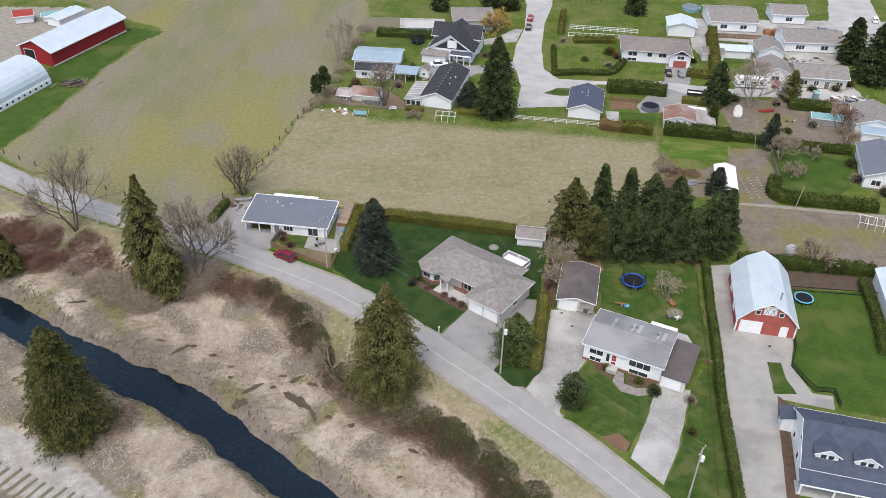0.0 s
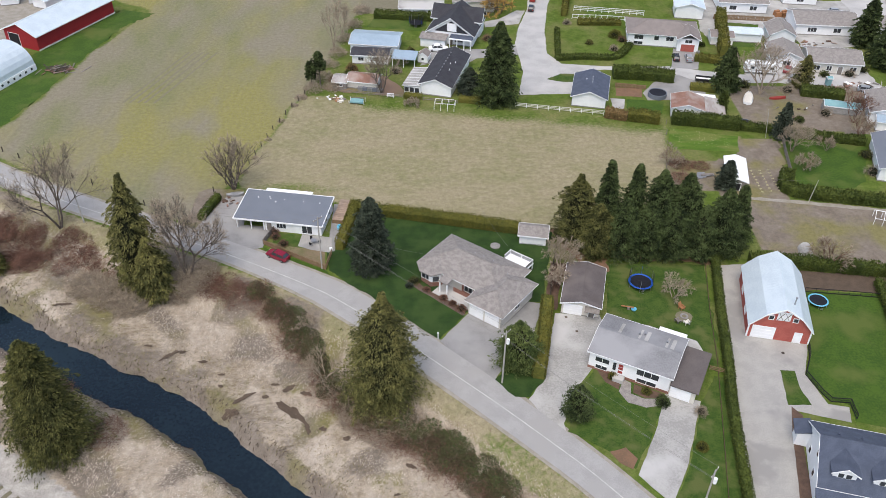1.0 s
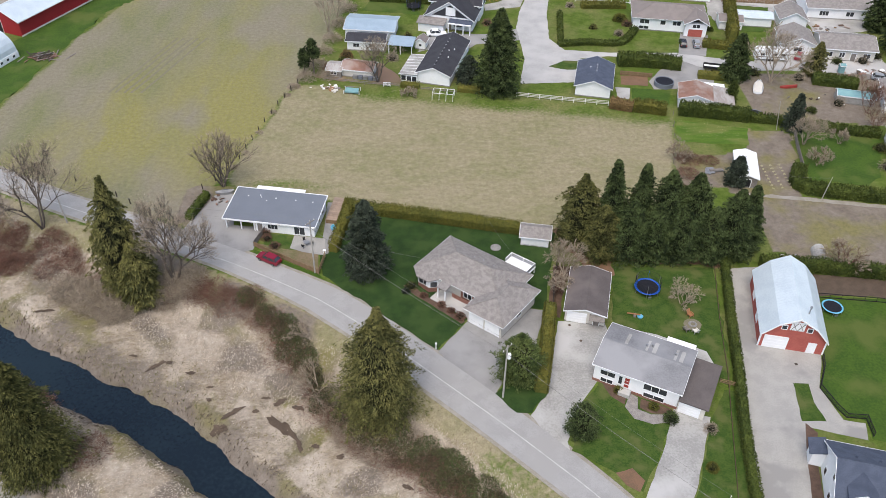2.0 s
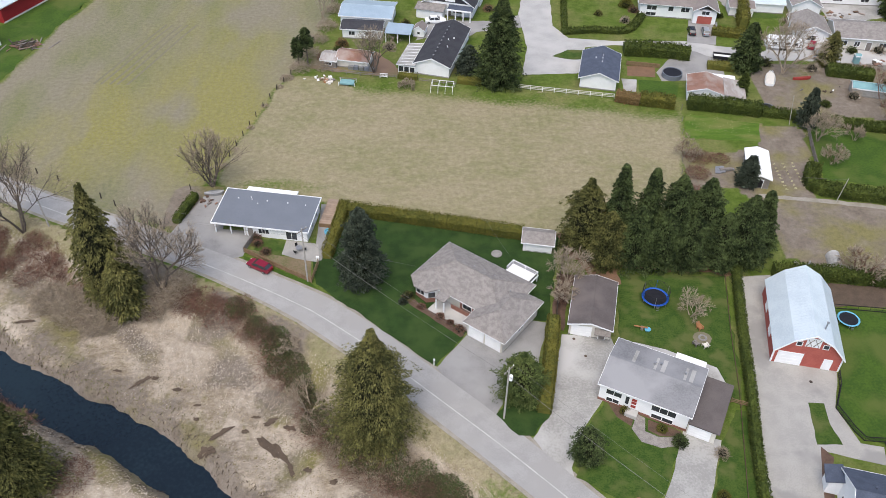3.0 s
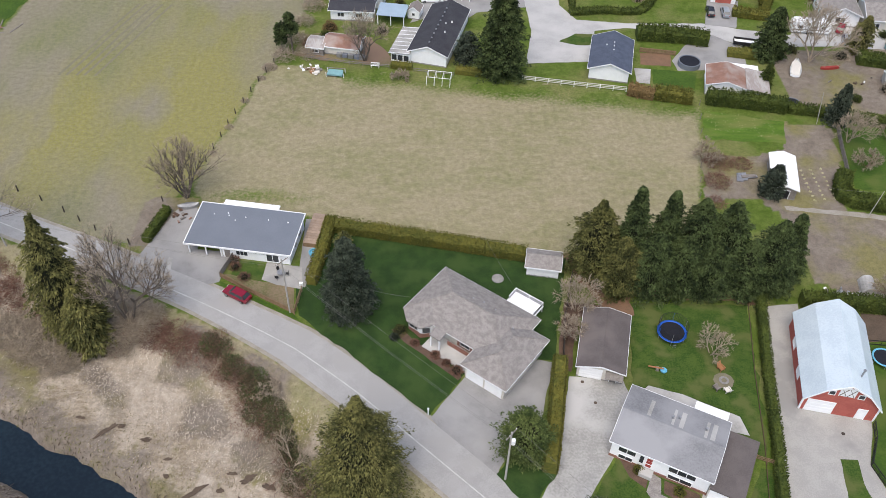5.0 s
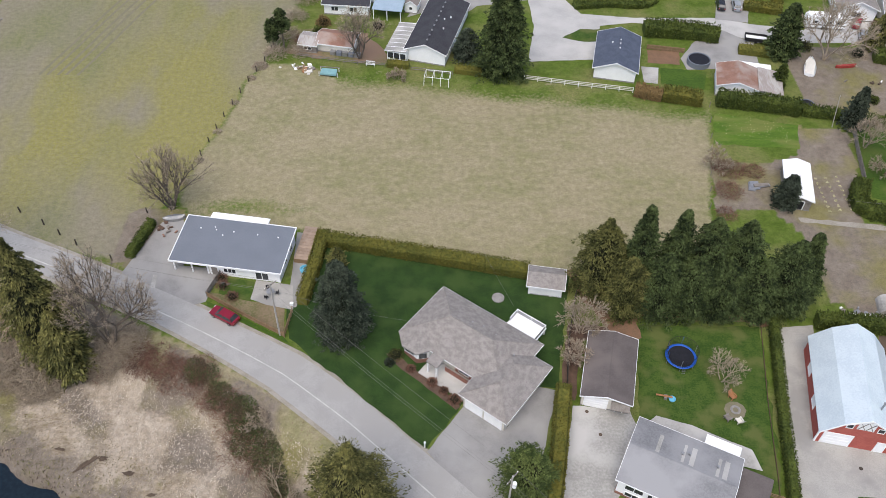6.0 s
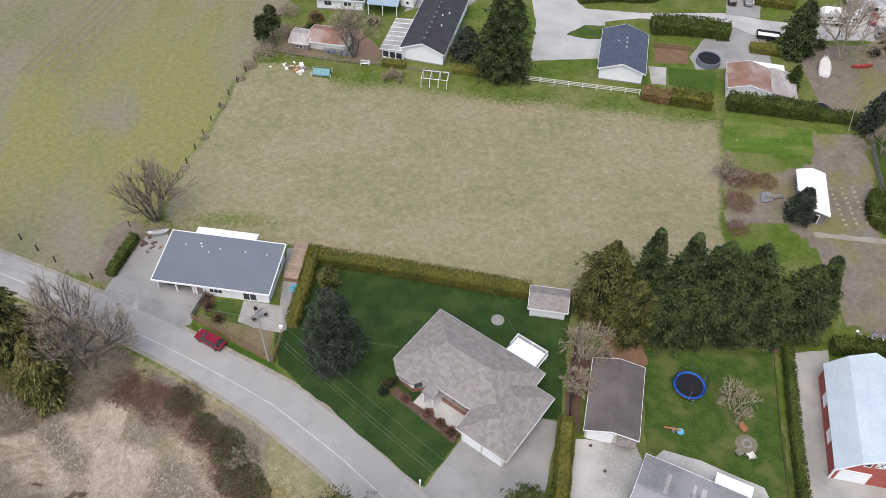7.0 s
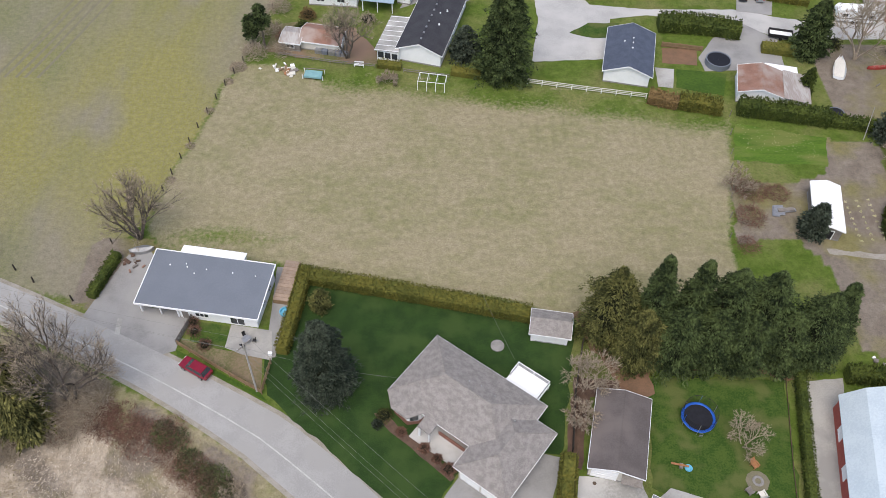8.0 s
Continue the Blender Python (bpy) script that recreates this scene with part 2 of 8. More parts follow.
BROWNREED = mat("brown_olive_reed", (0.300, 0.250, 0.165), (0.150, 0.128, 0.062), 0.22, 0.95, 0.0, 6, island=0.28, c3=(0.145, 0.138, 0.048), patch=0.12)
SEDGE = mat("green_sedge", (0.150, 0.146, 0.047), (0.103, 0.107, 0.036), 0.4, 0.95, 0.0, island=0.3)
MUD = mat("dark_mud", (0.107, 0.079, 0.057), (0.075, 0.055, 0.040), 0.8, 0.9, 0.4)
MULCH = mat("bark_mulch", (0.130, 0.082, 0.060), (0.085, 0.056, 0.042), 1.2, 0.95, 0.5)
DUFF = mat("needle_litter", (0.198, 0.115, 0.071), (0.150, 0.095, 0.059), 0.6, 0.95, 0.4)
LAWN_DEEP = mat("lush_dark_lawn", (0.024, 0.056, 0.010), (0.015, 0.038, 0.007), 0.5, 0.95, 0.3, 12, c3=(0.034, 0.066, 0.014))
LAWN_MID = mat("mossy_lawn", (0.026, 0.062, 0.007), (0.056, 0.094, 0.015), 0.7, 0.95, 0.5, 6, c3=(0.084, 0.104, 0.028), patch=0.12)
LAWN_BRIGHT = mat("bright_spring_grass", (0.052, 0.100, 0.011), (0.032, 0.072, 0.008), 0.3, 0.95, 0.4, 8, c3=(0.078, 0.108, 0.022), patch=0.12)
VERGE = mat("rough_verge_grass", (0.186, 0.154, 0.091), (0.099, 0.107, 0.038), 0.25, 0.95, 0.5, 12, c3=(0.221, 0.150, 0.107), patch=0.2)
BLACK = mat("black_rubber", (0.014, 0.014, 0.016), (0.020, 0.020, 0.021), 2.0, 0.8, 0.0)
NETTING = mat("black_trampoline_mat", (0.009, 0.010, 0.014), (0.014, 0.015, 0.021), 2.0, 0.7, 0.0)
BLUEPAD = mat("blue_trampoline_pad", (0.016, 0.103, 0.442), (0.012, 0.079, 0.356), 1.0, 0.5, 0.0)
CYANPAD = mat("pale_blue_pad", (0.134, 0.442, 0.600), (0.111, 0.371, 0.521), 1.0, 0.5, 0.0)
GALV = mat("galvanised_steel", (0.356, 0.363, 0.371), (0.284, 0.292, 0.300), 2.0, 0.45, 0.0, metal=0.6)
TARP = mat("turquoise_tarp", (0.205, 0.379, 0.395), (0.158, 0.316, 0.340), 1.0, 0.7, 0.1)
REDCAR = mat("crimson_car_paint", (0.213, 0.009, 0.024), (0.182, 0.008, 0.021), 1.0, 0.22, 0.0, spec=0.6)
DARKCAR = mat("black_car_paint", (0.017, 0.018, 0.022), (0.024, 0.024, 0.028), 1.0, 0.25, 0.0, spec=0.6)
SILVERCAR = mat("silver_car_paint", (0.363, 0.395, 0.427), (0.316, 0.348, 0.379), 1.0, 0.3, 0.0, metal=0.3)
SCARLET = mat("scarlet_paint", (0.332, 0.047, 0.040), (0.269, 0.040, 0.032), 1.0, 0.4, 0.0)
ORANGEWOOD = mat("orange_brown_wood", (0.363, 0.174, 0.079), (0.284, 0.130, 0.059), 1.5, 0.7, 0.1)
STONE = mat("grey_stone", (0.284, 0.276, 0.261), (0.205, 0.198, 0.190), 1.5, 0.95, 0.4)
FLOWER = mat("pale_blossom", (0.569, 0.537, 0.332), (0.490, 0.474, 0.284), 1.0, 0.9, 0.0, island=0.3)
YELLOWTREE = mat("golden_catkin_twigs", (0.442, 0.284, 0.087), (0.348, 0.221, 0.063), 0.5, 0.95, 0.0, island=0.25)
WIRE = mat("grey_cable", (0.174, 0.174, 0.166), (0.142, 0.142, 0.134), 1.0, 0.6, 0.0)
SOILTRACK = mat("silty_track", (0.186, 0.170, 0.118), (0.158, 0.146, 0.095), 0.8, 0.95, 0.3)
GARDENGRASS = mat("bright_daffodil_grass", (0.083, 0.150, 0.016), (0.055, 0.111, 0.011), 0.5, 0.95, 0.4, 8, c3=(0.134, 0.158, 0.040), stretch=(0.5, 1.6, 1))
DECKWOOD = mat("pale_brown_deck_boards", (0.332, 0.253, 0.198), (0.261, 0.198, 0.150), 1.5, 0.9, 0.2, 8, each=0.12)


# ---- builders ----
class Shape:
    """Collects faces for one mesh."""

    def __init__(self):
        self.v, self.f = [], []

    def add(self, verts, faces):
        n = len(self.v)
        self.v += [tuple(p) for p in verts]
        self.f += [tuple(i + n for i in face) for face in faces]
        return self

    def box(self, x0, y0, z0, x1, y1, z1, m=None):
        pts = [(x, y, z) for z in (z0, z1) for x, y in ((x0, y0), (x1, y0), (x1, y1), (x0, y1))]
        if m is not None:
            pts = [m @ Vector(p) for p in pts]
        return self.add(pts, [(3, 2, 1, 0), (4, 5, 6, 7), (0, 1, 5, 4), (1, 2, 6, 5), (2, 3, 7, 6), (3, 0, 4, 7)])

    def prism(self, poly, z0, z1):
        n = len(poly)
        pts = [(x, y, z0) for x, y in poly] + [(x, y, z1) for x, y in poly]
        faces = [tuple(range(n - 1, -1, -1)), tuple(range(n, 2 * n))]
        return self.add(pts, faces + [(i, (i + 1) % n, n + (i + 1) % n, n + i) for i in range(n)])

    def slab(self, quad, down):
        """A plate of the given upper corners, that goes down by so much."""
        n = len(quad)
        pts = list(quad) + [(p[0], p[1], p[2] - down) for p in quad]
        faces = [tuple(range(n)), tuple(range(2 * n - 1, n - 1, -1))]
        return self.add(pts, faces + [(i, n + i, n + (i + 1) % n, (i + 1) % n) for i in range(n)])

    def tube(self, p, q, r0, r1, n=6):
        p, q = Vector(p), Vector(q)
        d = (q - p).normalized() if (q - p).length > 1e-6 else Vector((0, 0, 1))
        u = d.orthogonal().normalized()
        w = d.cross(u)
        ring = [(math.cos(2 * math.pi * i / n), math.sin(2 * math.pi * i / n)) for i in range(n)]
        pts = [p + (u * c + w * s) * r0 for c, s in ring] + [q + (u * c + w * s) * r1 for c, s in ring]
        faces = [(i, (i + 1) % n, n + (i + 1) % n, n + i) for i in range(n)]
        return self.add(pts, faces + [tuple(range(n - 1, -1, -1)), tuple(range(n, 2 * n))])

    def lathe(self, profile, n=24, cx=0.0, cy=0.0):
        pts = [(cx + r * math.cos(2 * math.pi * i / n), cy + r * math.sin(2 * math.pi * i / n), z) for r, z in profile for i in range(n)]
        faces = [(k * n + i, k * n + (i + 1) % n, (k + 1) * n + (i + 1) % n, (k + 1) * n + i) for k in range(len(profile) - 1) for i in range(n)]
        return self.add(pts, faces)

    def torus(self, R, r, z, n=28, k=6):
        pts = [((R + r * math.cos(2 * math.pi * j / k)) * math.cos(2 * math.pi * i / n), (R + r * math.cos(2 * math.pi * j / k)) * math.sin(2 * math.pi * i / n),
                z + r * 0.5 * math.sin(2 * math.pi * j / k)) for i in range(n) for j in range(k)]
        return self.add(pts, [(i * k + j, i * k + (j + 1) % k, ((i + 1) % n) * k + (j + 1) % k, ((i + 1) % n) * k + j) for i in range(n) for j in range(k)])

    def mesh(self, name, material):
        me = bpy.data.meshes.new(name)
        me.from_pydata(self.v, [], self.f)
        me.materials.append(material)
        me.update()
        return me


def part(name, shape, material, parent, label=""):
    ob = new(name, shape.mesh(name, material) if isinstance(shape, Shape) else shape)
    ob.parent = parent
    return tagged(ob, label)


def thing(name, label, category, m=None, group="", kind=""):
    ob = new(name)
    ob.empty_display_size = 0.3
    if m is not None:
        ob.matrix_world = m
    return tagged(ob, label, category, group, kind)


def solo(name, shape, material, label, category, m=None, group="", kind=""):
    ob = new(name, shape.mesh(name, material) if isinstance(shape, Shape) else shape)
    if m is not None:
        ob.matrix_world = m
    return tagged(ob, label, category, group, kind)


def sprays_mesh(name, pos, way, length, width, material, extra=None, roll=None):
    """Many small leaf or twig blades: a lozenge each, from pos along way."""
    n = len(pos)
    way = way / np.maximum(np.linalg.norm(way, axis=1, keepdims=True), 1e-6)
    ref = np.random.normal(size=(n, 3)) if roll is None else roll
    side = np.cross(way, ref)
    side /= np.maximum(np.linalg.norm(side, axis=1, keepdims=True), 1e-6)
    L, W = length[:, None], width[:, None]
    v = np.stack([pos, pos + way * L * 0.45 + side * W * 0.5, pos + way * L, pos + way * L * 0.45 - side * W * 0.5], axis=1).reshape(-1, 3)
    f = np.arange(4 * n).reshape(-1, 4)
    verts, faces = v.tolist(), f.tolist()
    if extra is not None:
        k = len(verts)
        verts += [tuple(p) for p in extra.v]
        faces += [tuple(i + k for i in face) for face in extra.f]
    me = bpy.data.meshes.new(name)
    me.from_pydata(verts, [], faces)
    me.materials.append(material)
    me.update()
    return me


def inside(px, py, poly):
    """Which points lie in the polygon."""
    hit = np.zeros(px.shape, bool)
    for (x0, y0), (x1, y1) in zip(poly, poly[1:] + poly[:1]):
        cross = (y0 > py) != (y1 > py)
        at = (x1 - x0) * (py - y0) / ((y1 - y0) if y1 != y0 else 1e-9) + x0
        hit ^= cross & (px < at)
    return hit


def along(px, py, line):
    """Signed distance to a polyline (plus: to the left of its run) and the run's length there."""
    best, sign, run = np.full(px.shape, 1e9), np.ones(px.shape), np.zeros(px.shape)
    s = 0.0
    for (x0, y0), (x1, y1) in zip(line, line[1:]):
        dx, dy = x1 - x0, y1 - y0
        l2 = dx * dx + dy * dy
        t = np.clip(((px - x0) * dx + (py - y0) * dy) / l2, 0, 1)
        d = np.hypot(px - x0 - t * dx, py - y0 - t * dy)
        near = d < best
        best = np.where(near, d, best)
        sign = np.where(near, np.sign(dx * (py - y0) - dy * (px - x0)), sign)
        run = np.where(near, s + t * math.sqrt(l2), run)
        s += math.sqrt(l2)
    return best * sign, run


def smooth_line(pts, step=2.0):
    """A Catmull-Rom line through the points."""
    out = []
    p = [pts[0]] + list(pts) + [pts[-1]]
    for i in range(1, len(p) - 2):
        a0, a1, a2, a3 = (Vector((*q, 0)) for q in p[i - 1:i + 3])
        n = max(1, int((a2 - a1).length / step))
        for k in range(n):
            t = k / n
            q = 0.5 * (2 * a1 + (a2 - a0) * t + (2 * a0 - 5 * a1 + 4 * a2 - a3) * t * t + (3 * a1 - a0 - 3 * a2 + a3) * t ** 3)
            out.append((q.x, q.y))
    return out + [pts[-1]]


def offset(line, d):
    """The line moved to its left by d."""
    out = []
    for i, (x, y) in enumerate(line):
        x0, y0 = line[max(i - 1, 0)]
        x1, y1 = line[min(i + 1, len(line) - 1)]
        l = math.hypot(x1 - x0, y1 - y0)
        dd = d[i] if isinstance(d, (list, np.ndarray)) else d
        out.append((x - (y1 - y0) / l * dd, y + (x1 - x0) / l * dd))
    return out


def ribbon(left, right, z, thick=0.05):
    """A flat band between two lines, with edges that go down."""
    s = Shape()
    n = len(left)
    pts = [(x, y, z) for x, y in left] + [(x, y, z) for x, y in right] + [(x, y, z - thick) for x, y in left] + [(x, y, z - thick) for x, y in right]
    faces = [(i, n + i, n + i + 1, i + 1) for i in range(n - 1)]
    faces += [(2 * n + i, i, i + 1, 2 * n + i + 1) for i in range(n - 1)] + [(n + i, 3 * n + i, 3 * n + i + 1, n + i + 1) for i in range(n - 1)]
    return s.add(pts, faces)


def patch(name, poly, z, material, label, category, rag=0.25, seed=1, thick=0.05):
    """A piece of ground cover or paving with a slightly ragged edge."""
    rnd = random.Random(seed)
    out = []
    for (x0, y0), (x1, y1) in zip(poly, poly[1:] + poly[:1]):
        l = math.hypot(x1 - x0, y1 - y0)
        n = max(1, int(l / 1.2))
        for k in range(n):
            t = k / n
            w = rnd.uniform(-rag, rag) if k else 0
            out.append((x0 + (x1 - x0) * t - (y1 - y0) / l * w, y0 + (y1 - y0) * t + (x1 - x0) / l * w))
    me = bpy.data.meshes.new(name)
    bm = bmesh.new()
    top = [bm.verts.new((x, y, z)) for x, y in out]
    face = bm.faces.new(top)
    if face.normal.z < 0:
        face.normal_flip()
    bmesh.ops.triangulate(bm, faces=[face])
    low = [bm.verts.new((x, y, z - thick)) for x, y in out]
    for i in range(len(out)):
        j = (i + 1) % len(out)
        bm.faces.new((top[i], low[i], low[j], top[j]))
    bm.to_mesh(me)
    bm.free()
    me.materials.append(material)
    return tagged(new(name, me), label, category, kind="structure")


# ---- the lie of the land ----
ROAD = smooth_line([(-330, 322), (-180, 214), (-130, 180), (-97, 158), (-80, 148.6), (-68, 142.8), (-59.2, 139.0), (-51.0, 135.2), (-44.9, 132.4), (-38.9, 129.5), (-33.0, 126.5), (-25.0, 122.1), (-20.3, 119.3),
                    (-13.0, 113.7), (-10.4, 111.6), (0.2, 101.9), (8.8, 94.0), (16.9, 86.1), (21.3, 81.6), (27.4, 74.5), (45, 54), (90, 4), (160, -70)], 3.0)
RIVER = smooth_line([(-330, 170), (-200, 150), (-130, 134), (-100, 126.5), (-81.6, 119), (-64.3, 108), (-51, 101.3), (-41.0, 95.6), (-33.4, 89.8), (-27, 84.5), (-18, 77.3), (-8, 68), (6, 55), (40, 20), (90, -40)], 4.0)
ROAD_LOW = offset(ROAD, -2.9)


def smoothstep(x):
    x = np.clip(x, 0, 1)
    return x * x * (3 - 2 * x)


def wave(x, y, s, seed=0.0):
    """A cheap smooth wobble of about -1 to 1."""
    return (np.sin(x * s + 1.3 * np.sin(y * s * 0.7 + seed)) + np.sin(y * s * 1.1 + 1.7 * np.sin(x * s * 0.6 + seed * 2.1)) + np.sin((x + y) * s * 0.47 + seed * 3.3)) / 3


def land(px, py):
    """Height of the ground."""
    px, py = np.asarray(px, float), np.asarray(py, float)
    d, _ = along(px, py, ROAD_LOW)
    r, _ = along(px, py, RIVER)
    r = np.abs(r + 0.7 * wave(px, py, 0.55, 1.0) + 0.45 * wave(px, py, 1.4, 3.0))
    z = -3.8 * smoothstep((-d - 0.8) / 8.5)
    low = np.clip(-d / 9.0, 0, 1)
    z = z + low * (0.35 * wave(px, py, 0.35, 2.0) + 0.18 * wave(px, py, 1.1, 4.0))
    cut = 1 - smoothstep((r - 1.75) / 4.0)
    z = np.where(d < 0, z * (1 - cut) + cut * -7.0, z)
    return z


GRID = {}


def height(x, y):
    """Height of the ground sheet at one place."""
    if not GRID:
        GRID["x"], GRID["y"] = np.arange(-140, 161, 1.0), np.arange(40, 301, 1.0)
        gx, gy = np.meshgrid(GRID["x"], GRID["y"])
        GRID["z"] = land(gx.ravel(), gy.ravel()).reshape(gx.shape)
    i = int(np.clip((x + 140), 0, len(GRID["x"]) - 2))
    j = int(np.clip((y - 40), 0, len(GRID["y"]) - 2))
    u, v = min(max((x + 140) - i, 0), 1), min(max((y - 40) - j, 0), 1)
    z = GRID["z"]
    return float((z[j, i] * (1 - u) + z[j, i + 1] * u) * (1 - v) + (z[j + 1, i] * (1 - u) + z[j + 1, i + 1] * u) * v)


FENCE_LINE = [(-46.5, 150.5), (-42.6, 156), (-41.3, 161.3), (-38.6, 176.0), (-35.9, 187.0), (-33.7, 193.6), (-30.5, 210), (-29, 221), (-23.5, 259), (-27, 280), (-30, 330)]
PASTURE = [(-42.5, 153), (-41.3, 161.3), (-38.1, 176.2), (-33.5, 193.5), (-28, 193), (-16, 190.6), (14, 189.3), (38, 184.8), (52.3, 181.5), (49.4, 166), (46.4, 153.6), (44, 140), (21.3, 138.2), (15.8, 140.2), (-15.4, 146.3), (-21.6, 147.0), (-40, 149.8)]
FIELD = [(-46.5, 149)] + FENCE_LINE[1:] + [(-30, 420), (-400, 420), (-140, 285), (-101, 254), (-85, 245), (-89, 233), (-94, 209), (-96, 190), (-101.6, 168.5), (-81, 151.5), (-67, 144.6), (-55, 141.5), (-47.6, 139.5)]
SOIL = [(49, 166), (57, 165), (66, 168), (67.5, 176), (77, 175), (73.7, 159.6), (71.0, 151.0), (91.3, 146.8), (120, 142), (118, 124), (78, 127), (66, 131), (60, 135), (60.5, 148), (57, 152.5), (47.5, 153.5)]
SOIL_DRIVE = [(-48.4, 152), (-41, 151.5), (-38.6, 147.6), (-44, 138), (-49.5, 139.5)]
SOIL_TOWN = [(72, 182), (71, 201), (112, 206), (112, 180), (98, 178)]


def cover(px, py):
    """Weights of the six covers."""
    wx = px + 0.8 * wave(px, py, 0.5, 5.0)
    wy = py + 0.8 * wave(px, py, 0.45, 7.0)
    d, _ = along(px, py, ROAD_LOW)
    r, _ = along(px, py, RIVER)
    soft = [(dx, dy) for dx in (-0.9, -0.3, 0.3, 0.9) for dy in (-0.9, -0.3, 0.3, 0.9)]
    field = sum(inside(wx + dx, wy + dy, FIELD) for dx, dy in soft) / 16
    past = sum(inside(wx + dx, wy + dy, PASTURE) for dx, dy in soft) / 16
    marsh = smoothstep((-d + 1.2 * wave(px, py, 0.5) - 3.6) / 2.0)
    past = np.maximum(past, smoothstep((0.3 - d) / 0.8) * (1 - 0.5 * smoothstep(wave(px, py, 0.22, 9.0) * 2.2) * smoothstep((px + 10) / 6)))
    soil = np.maximum(inside(wx, wy, SOIL), inside(wx, wy, SOIL_TOWN) | inside(wx, wy, SOIL_DRIVE)).astype(float)
    # the pasture greens towards its far side and at its near corner
    past *= 1 - 0.75 * smoothstep((wy - (189 - 0.13 * (wx - 0)) + 9) / 8) * (wx > -20) * inside(wx, wy, PASTURE)
    past *= 1 - 0.6 * np.exp(-((wx + 30) ** 2 / 160 + (wy - 152) ** 2 / 8))
    gravel = smoothstep((-r - 17.5 + 0.8 * wave(px, py, 0.4, 3)) / 1.5) * (1 - smoothstep((-r - 25.5 + 0.5 * wave(px, py, 0.5, 3)) / 1.5)) * (d < 0)
    tilled = smoothstep((-r - 26.0) / 1.5) * (d < 0)
    soil = np.maximum(soil, 0.75 * smoothstep((0.2 - d) / 0.8) * smoothstep((-2 - px) / 8) * smoothstep(0.5 + 1.5 * wave(px, py, 0.5, 4.0)))
    soil = np.maximum(soil, np.maximum(tilled, smoothstep((5.8 - np.abs(r) + 1.0 * wave(px, py, 0.6, 2.5)) / 1.6) * (d < 0)))
    return field, past, marsh, soil, gravel


def axis(lo, hi, step, far):
    inner = list(np.arange(lo, hi + step, step))
    out, g = [], step
    x = inner[-1]
    while x < far:
        g *= 1.35
        x += g
        out.append(x)
    left, g, x = [], step, lo
    while x > -far:
        g *= 1.35
        x -= g
        left.append(x)
    return np.array(left[::-1] + inner + out)


def build_ground():
    xs, ys = axis(-125, 125, 1.0, 3000), axis(45, 285, 1.0, 3000)
    gx, gy = np.meshgrid(xs, ys)
    px, py = gx.ravel(), gy.ravel()
    z = land(px, py)
    nx, ny = len(xs), len(ys)
    i = (np.arange(ny - 1)[:, None] * nx + np.arange(nx - 1)[None]).ravel()
    me = bpy.data.meshes.new("ground")
    me.from_pydata(np.stack([px, py, z], 1).tolist(), [], np.stack([i, i + 1, i + nx + 1, i + nx], 1).tolist())
    field, past, marsh, soil, gravel = cover(px, py)
    one = np.ones_like(px)
    for key, cols in (("zone_a", (field, past, marsh)), ("zone_b", (soil, gravel, 0 * one))):
        layer = me.color_attributes.new(key, "FLOAT_COLOR", "POINT")
        layer.data.foreach_set("color", np.stack([*cols, one], 1).astype(np.float32).ravel())
    me.materials.append(GROUND)
    me.shade_smooth()
    tagged(new("ground", me), "open ground of mossy field, tan pasture, lawn and straw marsh", "ground", kind="structure")


build_ground()
water_left, water_right = offset(RIVER, 8.0), offset(RIVER, -8.0)
tagged(new("water", ribbon(water_left, water_right, -6.0, 0.05).mesh("water", WATER)), "dark blue-grey slow creek between straw banks", "creek", kind="structure")

# the road, its shoulder and its centre line
n = len(ROAD)
at_x = [x for x, y in ROAD]
up = np.interp(at_x, [-60, -45, -28, -17, -5, 5, 20, 40], [3.2, 3.4, 3.5, 3.9, 3.7, 3.6, 3.0, 2.8])
low = np.interp(at_x, [-60, -38, -28, -18, 0, 10, 25], [1.9, 1.9, 2.3, 2.8, 3.0, 3.1, 2.9])
tagged(new("road_shoulder", ribbon(offset(ROAD, up + 0.6), offset(ROAD, -low - 0.6), 0.02).mesh("road_shoulder", SHOULDER)), "pale gravel shoulder along the country road", "shoulder", kind="structure")
tagged(new("road", ribbon(offset(ROAD, up), offset(ROAD, -low), 0.05).mesh("road", ASPHALT)), "worn pale grey asphalt country road", "road", kind="structure")
tagged(new("road_line", ribbon(offset(ROAD, 0.09), offset(ROAD, -0.09), 0.056, 0.004).mesh("road_line", LINE)), "thin worn white line on the asphalt", "road line", kind="structure")


# ---- paving, lawns and beds ----
patch("lawn", [(-17.5, 146), (15.6, 140), (21.5, 138.5), (17.5, 117.6), (14.0, 117.8), (10.5, 112.2), (5.2, 115.6), (3.8, 113.6), (-0.3, 108.0), (-6.5, 113.4), (-15.4, 121.1), (-20.2, 125.4), (-21.3, 131)], 0.03, LAWN_DEEP, "lush dark green lawn round the grey house", "lawn")
patch("driveway", [(-0.2, 107.6), (4.0, 113.6), (5.4, 115.6), (10.4, 111.4), (14.6, 117.8), (17.4, 117.2), (14.2, 105), (10.5, 102.5), (8.6, 99.6), (10.2, 97.8), (11.6, 94.4), (6.0, 99.6)], 0.045, PAVED, "smooth grey asphalt driveway before the double garage", "driveway", 0.08)
patch("driveway", [(13.4, 95.2), (16.2, 99.5), (19.4, 114.8), (27.0, 114.4), (27.6, 112), (24.4, 102.5), (20.4, 96.5), (18.2, 90.5), (18.6, 87.5), (16.0, 90.5)], 0.04, CONCRETE, "stained pale concrete driveway to the brown garage", "driveway", 0.1)
